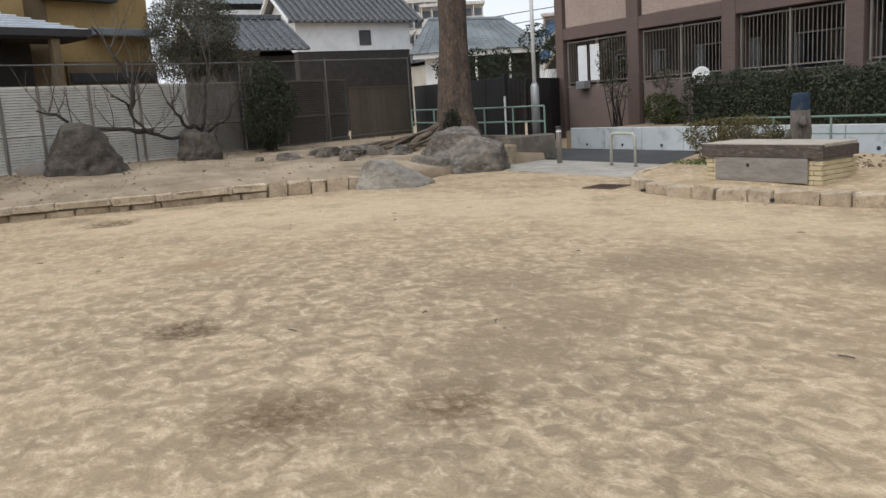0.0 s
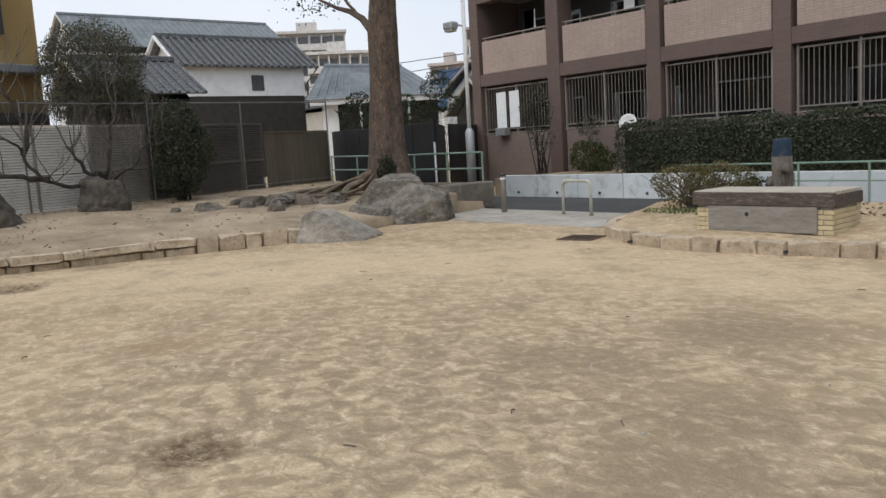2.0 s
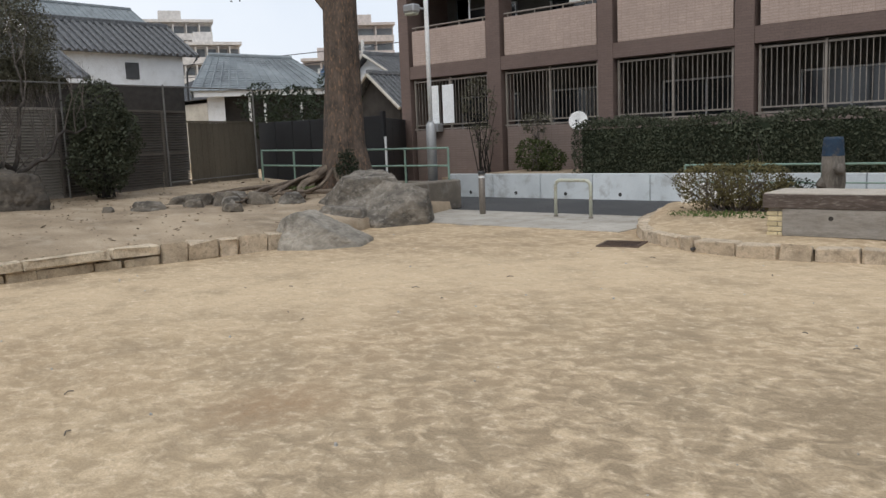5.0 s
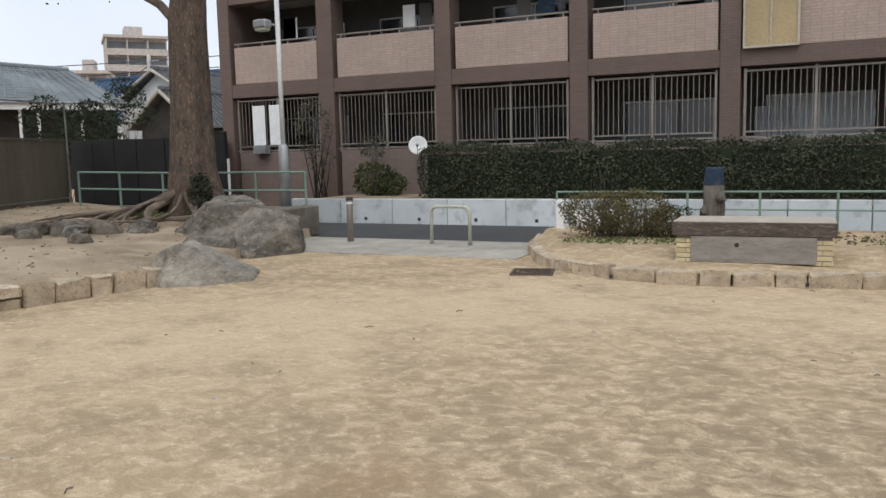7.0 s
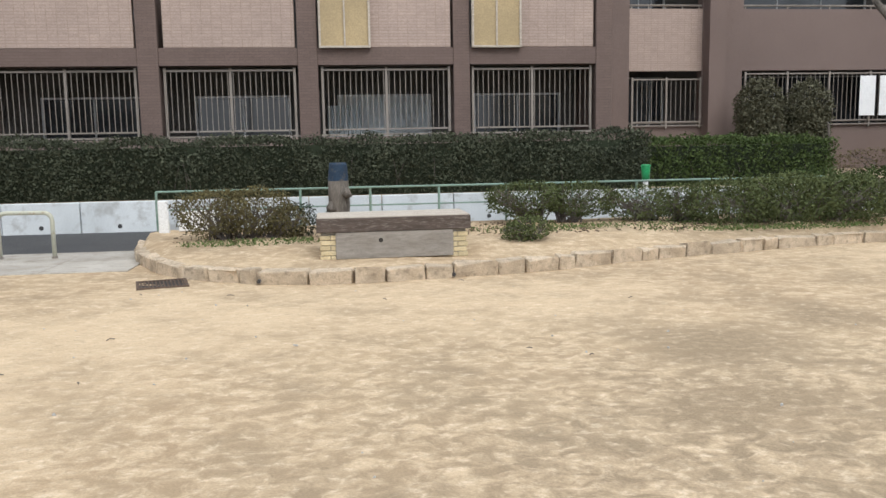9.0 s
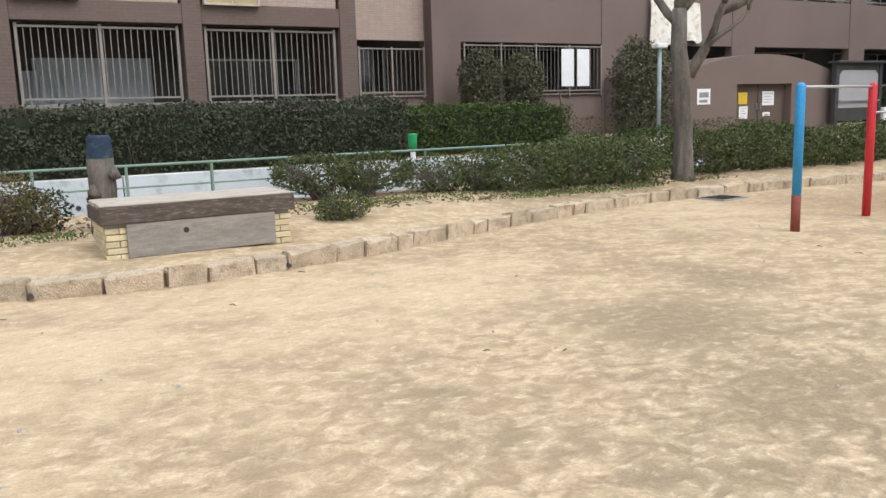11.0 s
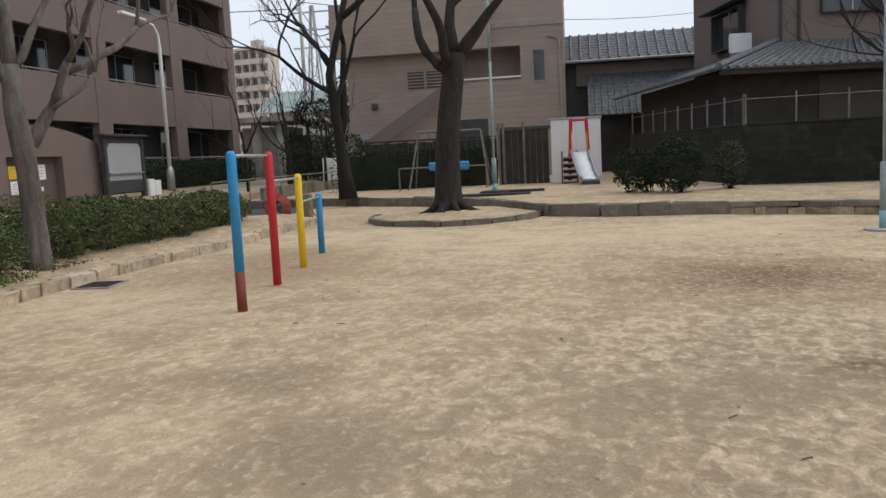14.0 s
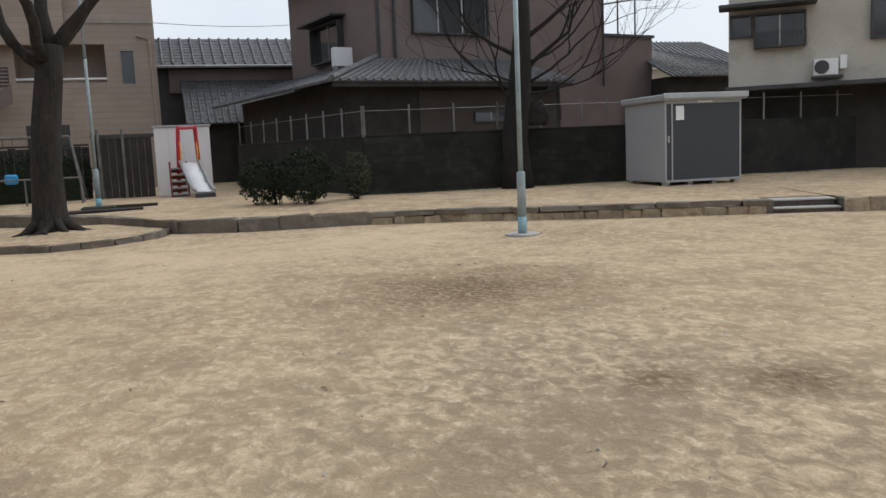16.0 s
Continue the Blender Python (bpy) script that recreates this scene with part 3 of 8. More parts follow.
gx, gy = axis_values(-8.0, 20.0, 0.16, 900), axis_values(-7.0, 9.5, 0.16, 900)
g = Mesh()
g.v = [(x, y, ground_height(x, y) if -8 <= x <= 20 and -7 <= y <= 9.5 else 0.0) for y in gy for x in gx]
w_ = len(gx)
g.f = [(j * w_ + i, j * w_ + i + 1, (j + 1) * w_ + i + 1, (j + 1) * w_ + i) for j in range(len(gy) - 1) for i in range(w_ - 1)]
solid("ground", g, SAND, "pale trodden sandy ground of the park court", kind="structure", smooth=True)

WALL_L = [(-7.7, -5.5), (-7.6, -3.2), (-7.44, -1.43), (-7.15, -0.19), (-6.92, 0.88), (-6.82, 1.86), (-6.6, 2.93), (-6.42, 3.7), (-6.12, 4.85)]
EDGE_L = WALL_L + [(-6.1, 5.5), (-6.6, 6.7), (-7.2, 8.0), (-7.4, 9.4), (-7.95, 11.1)]
FENCE0, FENCE_D, FENCE_N = Vector((-10.8, -1.5, 0)), Vector((-0.342, 0.94, 0)), Vector((-0.94, -0.342, 0))


def fence_at(s, o=0.0, z=0.0):
    return FENCE0 + FENCE_D * s + FENCE_N * o + Vector((0, 0, z))


def left_terrace():
    inner = along(smooth_line(EDGE_L, 1), 0.35)
    k = len(inner)
    m, cols = Mesh(), 16
    for i, p in enumerate(inner):
        q = fence_at(-4.3 + 17.8 * i / (k - 1), 0.15)
        for j in range(cols):
            u = j / (cols - 1)
            a = p.lerp(q, u)
            z = 0.255 + (0.70 - 0.255) * (u ** 0.8) + 0.10 * math.exp(-((a.x + 9.3) ** 2 + (a.y - 9.0) ** 2) / 3) + (0.03 * noise.noise((a.x * 0.9, a.y * 0.9, 5)) + 0.012 * noise.noise((a.x * 3, a.y * 3, 8))) * min(1, u * 6)
            m.v.append((a.x, a.y, z if j else 0.19))
    for i in range(k - 1):
        for j in range(cols - 1):
            m.f.append((i * cols + j, i * cols + j + 1, (i + 1) * cols + j + 1, (i + 1) * cols + j))
    rim = len(m.v)
    for i, p in enumerate(inner):
        m.v.append((p.x + 0.02, p.y, -0.05))
    for i in range(k - 1):
        m.f.append((i * cols, (i + 1) * cols, rim + i + 1, rim + i))
    solid("terrace_ground", m, SOIL, "bare raised earth bed along the fence", kind="structure", smooth=True)
    # litter, clods and dead leaves, thicker towards the fence
    rr = random.Random(19)
    clods, dead = Mesh(), Mesh()
    for c in range(1500):
        i, u = rr.randrange(2, k - 2), (1 - rr.random() ** 1.7) * 0.985
        j = int(u * (cols - 1))
        p0, p1 = Vector(m.v[i * cols + j]), Vector(m.v[i * cols + j + 1])
        p = p0.lerp(p1, u * (cols - 1) - j) + (Vector(m.v[(i + 1) * cols + j]) - p0) * rr.random()
        e = rr.uniform(0.008, 0.022) * (1.9 if rr.random() < 0.06 else 1)
        q = Matrix.Translation(p + Vector((0, 0, e * 0.25))) @ Euler((rr.uniform(-0.5, 0.5), rr.uniform(-0.5, 0.5), rr.uniform(0, 6))).to_matrix().to_4x4()
        if c % 3:
            dead.box(-e * 1.6, e * 1.6, -e * 0.7, e * 0.7, -0.002, 0.002, 0, q)
        else:
            clods.box(-e, e, -e * 0.8, e * 0.7, -e * 0.5, e * 0.5, e * 0.3, q)
    solid("earth_clods", clods, SOIL, "small clods and pebbles strewn on the bare earth", "clods", kind="stuff")
    solid("leaf_litter", dead, mat("dead_leaf", (0.19, 0.14, 0.09), (0.11, 0.08, 0.052), 20, 80, 0.9), "brown dead leaves strewn along the fence", "leaf litter", kind="stuff")


left_terrace()

KERB = [(-2.62, 10.75), (-2.42, 9.6), (-2.0, 8.6), (-1.6, 7.93), (-1.0, 7.38), (-0.4, 7.05), (0.4, 6.88), (1.16, 6.9), (2.0, 7.08), (2.9, 7.28), (3.8, 7.6), (4.9, 7.98),
        (5.9, 8.33), (7.04, 8.62), (8.5, 8.92), (10.0, 8.97), (13.0, 8.85), (15.2, 8.62), (18.4, 8.6), (20.0, 8.55)]


def planter():
    inner = along(smooth_line(KERB, 1), 0.3)
    k, cols, m = len(inner), 10, Mesh()
    for i, p in enumerate(inner):
        q = Vector((-2.5 + (i / (k - 1)) * 25.0, 11.45, 0)) if i else Vector((-2.5, 11.45, 0))
        q.x = max(-2.5, min(22, p.x + 0.4 * (i / (k - 1))))
        for j in range(cols):
            u = j / (cols - 1)
            a = p.lerp(q, u)
            z = 0.14 + 0.125 * min(1, u * 3.0) + 0.03 * noise.noise((a.x, a.y, 2)) * min(1, u * 8)
            m.v.append((a.x, a.y, z))
    for i in range(k - 1):
        for j in range(cols - 1):
            m.f.append((i * cols + j + 1, i * cols + j, (i + 1) * cols + j, (i + 1) * cols + j + 1))
    rim = len(m.v)
    for i in range(k):
        v = m.v[i * cols + cols - 1]
        m.v.append((v[0], v[1], -0.05))
    for i in range(k - 1):
        m.f.append((i * cols + cols - 1, rim + i, rim + i + 1, (i + 1) * cols + cols - 1))
    solid("planter_ground", m, SAND, "sandy earth of the planting bed", kind="structure", smooth=True)


planter()

WALL_R = [(27.8, 14.0), (27.6, 10.2), (26.5, 8.6), (25.4, 6.6), (24.0, 4.95), (22.3, 3.9), (20.8, 3.15), (19.65, 2.5), (19.1, 1.4), (18.72, 0.1), (18.35, -1.6), (17.8, -3.1), (16.75, -4.7),
          (15.9, -5.95), (14.9, -7.9), (14.25, -9.05), (14.9, -9.40), (14.28, -10.62), (13.62, -10.3), (13.0, -11.4), (11.6, -14.0), (9.5, -18.0)]


def right_terrace():
    inner = along(WALL_R, 0.12)
    k, cols, m = len(inner), 12, Mesh()
    for i, p in enumerate(inner):
        q = Vector((62, 16 - 60 * i / (k - 1), 0))
        for j in range(cols):
            u = (j / (cols - 1)) ** 2
            a = p.lerp(q, u)
            m.v.append((a.x, a.y, 0.275 + 0.08 * min(1, u * 5) + 0.02 * noise.noise((a.x * 0.6, a.y * 0.6, 9)) * min(1, j)))
    for i in range(k - 1):
        for j in range(cols - 1):
            m.f.append((i * cols + j + 1, i * cols + j, (i + 1) * cols + j, (i + 1) * cols + j + 1))
    solid("upper_ground", m, SAND, "raised sandy play terrace", kind="structure", smooth=True)


right_terrace()

# lane, apron, bank behind the lane
solid("road", Mesh().box(-60, 60, 10.72, 14.0, -0.1, 0.006), ASPHALT, "narrow dark asphalt lane", kind="structure")
apron = solid("pavement", Mesh().box(-8.2, -2.3, 8.45, 10.76, -0.1, -0.004), MORTAR, "pale concrete slab apron at the park entrance", kind="structure")
bank = Mesh().box(-11, 60, 14.16, 30, -0.1, 0.52)
solid("bank_ground", bank, SOIL, "planted earth bank before the apartment block", kind="structure")

# stuff strewn on the court
rng = np.random.default_rng(5)
peb = Mesh()
for _ in range(170):
    x, y = rng.uniform(-6, 16), rng.uniform(-4.5, 6.8)
    r = rng.uniform(0.005, 0.013)
    z = ground_height(x, y)
    q = Matrix.Translation((x, y, z + r * 0.3)) @ Euler((rng.uniform(0, 3), rng.uniform(0, 3), 0)).to_matrix().to_4x4()
    peb.box(-r, r, -r * 0.8, r * 0.8, -r * 0.6, r * 0.6, r * 0.3, q)
solid("pebbles", peb, CONC, "small pebbles scattered over the sand", "pebbles", kind="stuff")
tw = Mesh()
for _ in range(45):
    x, y, a = rng.uniform(-6, 16), rng.uniform(-4.5, 6.8), rng.uniform(0, 6.3)
    le = rng.uniform(0.03, 0.11)
    z = ground_height(x, y) + 0.006
    tw.tube([(x, y, z), (x + math.cos(a) * le * 0.5, y + math.sin(a) * le * 0.5, z + 0.008), (x + math.cos(a + 0.3) * le, y + math.sin(a + 0.3) * le, z)], 0.004, 4)
solid("fallen_twigs", tw, TWIG, "thin fallen twigs lying on the sand", "twigs", kind="stuff")

# ---- apartment block beside the lane ----
COLS = [(-16.13, -15.68), (-12.29, -11.74), (-8.25, -7.76), (-4.26, -3.76), (-0.41, 0.08), (3.49, 3.91), (7.22, 7.65)]
FY = 18.0


def railing(x0, x1, y, z0, z1, name="railing", step=0.135, mid=1, group="balcony railings", label="bronze aluminium bar railing across a balcony opening"):
    t = thing(name, ((x0 + x1) / 2, y, z0), label, "railing", group)
    for nm, za, zb in (("top_rail", z1 - 0.045, z1), ("bottom_rail", z0 + 0.11, z0 + 0.15), ("sill_rail", z0 - 0.03, z0 + 0.015)):
        part(nm, Mesh().box(x0 - (0.12 if nm == "sill_rail" else 0), x1 + (0.12 if nm == "sill_rail" else 0), y - 0.03, y + 0.03, za, zb), METAL_BRONZE, t)
    n = mid + 1
    for i in range(n + 1):
        x = x0 + (x1 - x0) * i / n
        part("post", Mesh().box(x - 0.03, x + 0.03, y - 0.036, y + 0.036, z0 - 0.1, z1 + 0.05), METAL_BRONZE, t)
    bar = Mesh().box(-0.008, 0.008, -0.008, 0.008, 0, z1 - z0 - 0.2).make("bar", METAL_BRONZE)
    k = int((x1 - x0) / step)
    for i in range(1, k):
        part("bar", bar, None, t, m=Matrix.Translation((x0 + (x1 - x0) * i / k, y, z0 + 0.15)))
    return t


def low_rail(x0, x1, y, z, group="parapet rails"):
    t = thing("parapet_rail", ((x0 + x1) / 2, y, z), "bronze tube rail on top of a balcony parapet", "railing", group)
    part("tube", Mesh().tube([(x0, y, z + 0.12), (x1, y, z + 0.12)], 0.025, 8), METAL_BRONZE, t)
    for i in range(4):
        x = x0 + 0.15 + (x1 - x0 - 0.3) * i / 3
        part("post", Mesh().box(x - 0.015, x + 0.015, y - 0.015, y + 0.015, z - 0.01, z + 0.12), METAL_BRONZE, t)


def sliding_window(x0, x1, y, z0, z1, parent, curtain=False, panes=2):
    """A framed window in a wall that faces -y."""
    w = part("window", Mesh().box(x0 - 0.05, x1 + 0.05, y, y + 0.08, z0 - 0.05, z0, 0).box(x0 - 0.05, x1 + 0.05, y, y + 0.08, z1, z1 + 0.05).box(x0 - 0.05, x0, y, y + 0.08, z0, z1).box(x1, x1 + 0.05, y, y + 0.08, z0, z1), METAL_GREY, parent)
    for i in range(panes):
        a, b = x0 + (x1 - x0) * i / panes, x0 + (x1 - x0) * (i + 1) / panes
        part("pane", Mesh().box(a + 0.025, b - 0.025, y + 0.03 + 0.012 * (i % 2), y + 0.04 + 0.012 * (i % 2), z0, z1), CURTAIN if curtain else GLASS, w)
        part("stile", Mesh().box(b - 0.025, b + 0.02 if i < panes - 1 else b, y + 0.015, y + 0.05, z0, z1), METAL_GREY, w)
    return w


def main_block():
    t = thing("apartment_building", (-4, FY, 0.5), "brown and pale-pink tiled apartment block with barred balconies", "building")
    for i, (a, b) in enumerate(COLS):
        part("column", Mesh().box(a, b, FY, FY + 0.7, 0, 10.6, 0.012), TILE_BROWN, t)
    rear = FY + 2.3
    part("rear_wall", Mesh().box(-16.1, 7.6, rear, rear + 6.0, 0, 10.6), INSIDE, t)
    part("side_wall", Mesh().box(-16.09, -15.8, FY + 0.7, rear, 0, 10.6), TILE_BROWN, t)
    part("side_wall", Mesh().box(7.3, 7.62, FY + 0.7, rear + 6.2, 0, 10.6), TILE_BROWN, t)
    part("roof", Mesh().box(-16.3, 7.8, FY - 0.15, rear + 6.3, 10.6, 10.95, 0.02), DARK_CONC, t)
    for lv, z in enumerate((0.95, 4.0, 6.95, 9.9)):
        part("floor_slab", Mesh().box(-15.7, 7.5, FY + 0.55, rear, z - 0.16, z), CONC, t)
    for i in range(6):
        a, b = COLS[i][1], COLS[i + 1][0]
        part("plinth", Mesh().box(a + 0.13, b - 0.06, FY + 0.1, FY + 0.28, 0, 1.88, 0.01), TILE_DUSK, t)
        for z in (3.65, 6.62, 9.58):
            part("beam", Mesh().box(a, b, FY + 0.02, FY + 0.5, z, z + 0.43, 0.01), TILE_BROWN, t)
        for z in (4.09, 7.06):
            part("parapet", Mesh().box(a + 0.13, b - 0.06, FY + 0.06, FY + 0.22, z, z + 1.17, 0.01), TILE_PINK, t)
            low_rail(a + 0.1, b - 0.05, FY + 0.14, z + 1.17)
        for z in (0.95, 4.0, 6.95):
            sliding_window(a + 0.5, b - 0.4, rear - 0.09, z + 0.06, z + 2.05, t, curtain=(i == 4 and z < 1))
        railing(a + 0.1, b - 0.1, FY + 0.19, 1.93, 3.57)
        if i in (4, 5):
            f = thing("screen_panel", (a + 0.68, FY - 0.1, 4.08), "amber frosted privacy sheet in a pale frame", "panel", "privacy sheets")
            x0, x1 = a + 0.05, a + 1.32
            fr = Mesh()
            for q in ((x0, x1, 4.06, 4.11), (x0, x1, 5.5, 5.55), (x0, x0 + 0.05, 4.11, 5.5), (x1 - 0.05, x1, 4.11, 5.5), ((x0 + x1) / 2 - 0.02, (x0 + x1) / 2 + 0.02, 4.11, 5.5)):
                fr.box(q[0], q[1], FY - 0.13, FY + 0.04, q[2], q[3])
            part("frame", fr, WOOD_PALE, f)
            part("sheet", Mesh().box(x0 + 0.05, (x0 + x1) / 2 - 0.02, FY - 0.09, FY - 0.08, 4.11, 5.5), FROST, f)
            part("sheet", Mesh().box((x0 + x1) / 2 + 0.02, x1 - 0.05, FY - 0.09, FY - 0.08, 4.11, 5.5), FROST, f)
    # papers behind the first railing, an air conditioner box, curtain and clutter on the balconies
    for x in (-15.0, -14.33):
        solid("white_board", Mesh().box(x, x + 0.5, FY + 0.135, FY + 0.148, 2.1, 3.38, 0.003), PAPER, "white sheet tied to a balcony railing", "sheet", "balcony sheets")
    bx = thing("meter_box", (-14.55, FY - 0.15, 1.85), "small grey metal box on the railing", "box")
    part("case", Mesh().box(-14.78, -14.3, FY - 0.2, FY + 0.1, 1.82, 2.1, 0.015), METAL_GREY, bx)
    for x, z in ((1.05, 1.0), (1.42, 1.0)):
        cm, k = Mesh(), 60
        for i in range(k + 1):
            xx, yy = x - 0.8 + 0.58 * i / k, rear - 0.2 + 0.025 * math.sin(i * 0.66)
            cm.v += [(xx, yy, z), (xx, yy, z + 1.75), (xx, yy + 0.012, z), (xx, yy + 0.012, z + 1.75)]
        for i in range(k):
            a, b = 4 * i, 4 * i + 4
            cm.f += [(a, b, b + 1, a + 1), (a + 2, a + 3, b + 3, b + 2), (a + 1, b + 1, b + 3, a + 3), (a, a + 2, b + 2, b)]
        solid("curtain", cm, CURTAIN, "pale drawn curtain behind a balcony window", "curtain", "balcony curtains")
    rg = random.Random(8)
    for i in range(6):
        a, b = COLS[i][1], COLS[i + 1][0]
        for z in (0.95, 4.0):
            x = rg.uniform(a + 0.4, a + 1.2)
            ac = thing("outdoor_unit", (x + 0.4, FY + 1.5, z), "pale air-conditioner unit standing on a balcony", "air conditioner", "balcony units")
            part("case", Mesh().box(x, x + 0.8, FY + 1.4, FY + 1.7, z + 0.02, z + 0.6, 0.02), WHITE, ac)
            part("fan_grille", Mesh().tube([(x + 0.3, FY + 1.405, z + 0.31), (x + 0.3, FY + 1.385, z + 0.31)], 0.22, 16), METAL_DARK, ac)
        for _ in range(2):
            x = rg.uniform(a + 1.3, b - 0.8)
            ln = thing("laundry", (x, FY + 1.0, 6.3), "washing hung to dry on a balcony", "laundry", "balcony washing")
            part("cloth", Mesh().box(x, x + rg.uniform(0.3, 0.6), FY + 0.95, FY + 0.98, 5.5, 6.2, 0.01), rg.choice([STUMP_BLUE, WHITE, CURTAIN, INSIDE]), ln)


main_block()


# ---- wing of the block, set back ----
WY = 24.7


def wing():
    t = thing("apartment_wing", (32, WY, 0.5), "brown rendered wing of the apartment block with deep balconies", "building")
    op = [(10.5, 13.12), (14.6, 21.07), (22.3, 28.4), (29.85, 36.5), (37.7, 44.4), (45.7, 52.3)]
    lv = [(2.12, 4.02), (6.12, 8.08), (10.1, 12.1)]
    x_lo, x_hi, top = 7.63, 53.4, 15.0
    xs = [x_lo] + [v for o in op for v in o] + [x_hi]
    for i in range(0, len(xs), 2):
        part("pier", Mesh().box(xs[i], xs[i + 1], WY, WY + 0.4, 0, top), PLASTER_BROWN, t)
    for a, b in op:
        zs = [0] + [v for l2 in lv for v in l2] + [top]
        for i in range(0, len(zs), 2):
            if i == 2 and a < 12:
                part("parapet", Mesh().box(a, b, WY + 0.02, WY + 0.2, zs[i], zs[i + 1]), TILE_PINK, t)
            else:
                part("spandrel", Mesh().box(a, b, WY + 0.03, WY + 0.36, zs[i], zs[i + 1]), PLASTER_BROWN, t)
        for z0, z1 in lv:
            part("floor_slab", Mesh().box(a, b, WY + 0.36, WY + 2.2, z0 - 0.75, z0 - 0.6), CONC, t)
            sliding_window(a + 0.6, b - 0.6, WY + 2.05, z0 - 0.55, z1 - 0.1, t, panes=3)
            rl = thing("balcony_rail", ((a + b) / 2, WY + 0.1, z0), "thin metal rail along a balcony opening", "railing", "wing balcony rails")
            part("tube", Mesh().tube([(a, WY + 0.1, z0 + 0.12), (b, WY + 0.1, z0 + 0.12)], 0.035, 6), METAL_BRONZE, rl)
            for k in range(5):
                x = a + 0.1 + (b - a - 0.2) * k / 4
                part("post", Mesh().box(x - 0.02, x + 0.02, WY + 0.08, WY + 0.12, z0 - 0.01, z0 + 0.12), METAL_BRONZE, rl)
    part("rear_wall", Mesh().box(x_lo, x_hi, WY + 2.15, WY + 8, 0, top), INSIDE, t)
    part("end_wall", Mesh().box(x_hi - 0.4, x_hi, WY + 0.4, WY + 8, 0, top - 0.02), PLASTER_BROWN, t)
    part("roof", Mesh().box(x_lo, x_hi + 0.2, WY - 0.2, WY + 8, top, top + 0.3), DARK_CONC, t)
    # shadow gap between the two parts: a projecting pier
    part("pier", Mesh().box(13.16, 13.75, WY - 0.5, WY - 0.003, 0, top - 0.02), PLASTER_BROWN, t)
    railing(10.6, 13.05, WY - 0.05, 2.15, 3.75, step=0.17, mid=1)
    railing(14.7, 20.98, WY - 0.05, 2.12, 3.92, step=0.17, mid=3)
    for x in (19.0, 19.76):
        solid("white_board", Mesh().box(x, x + 0.6, WY - 0.105, WY - 0.092, 2.4, 3.8, 0.003), PAPER, "white sheet tied to a balcony railing", "sheet", "balcony sheets")
    # quilt aired over the balcony edge
    q, nx, nz = Mesh(), 48, 20
    for j in range(nz + 1):
        for i in range(nx + 1):
            u, v = i / nx, j / nz
            x = 23.45 + u * (2.75 + 0.3 * v) + 0.06 * math.sin(v * 5) * (1 - u)
            z = 5.98 - v * (1.72 + 0.25 * (1 - u) + 0.09 * math.sin(u * 9) + 0.05 * math.sin(u * 23)) - 0.25 * u * u * (1 - v) - 0.06 * math.sin(u * 3.14) * (1 - v)
            q.v.append((x, WY - 0.16 - 0.11 * math.sin(u * 15 + 2.2 * v) * (0.25 + 0.75 * v) - 0.05 * math.sin(u * 31 - v * 3) * v, z))
    for j in range(nz):
        for i in range(nx):
            q.f.append((j * (nx + 1) + i, (j + 1) * (nx + 1) + i, (j + 1) * (nx + 1) + i + 1, j * (nx + 1) + i + 1))
    o = len(q.v)
    q.v += [(v[0], v[1] + 0.05, v[2]) for v in q.v]
    q.f += [tuple(o + k for k in reversed(f)) for f in q.f]
    quilt = mat("faded_patterned_quilt", (0.84, 0.83, 0.79), (0.76, 0.73, 0.65), 2.0, 30, 0.95, bump=0.1, wear=(0.55, 0.40, 0.21), wear_amount=0.9)
    solid("quilt", q, quilt, "white quilt with faint ochre pattern aired on a balcony", "quilt", smooth=True)


wing()


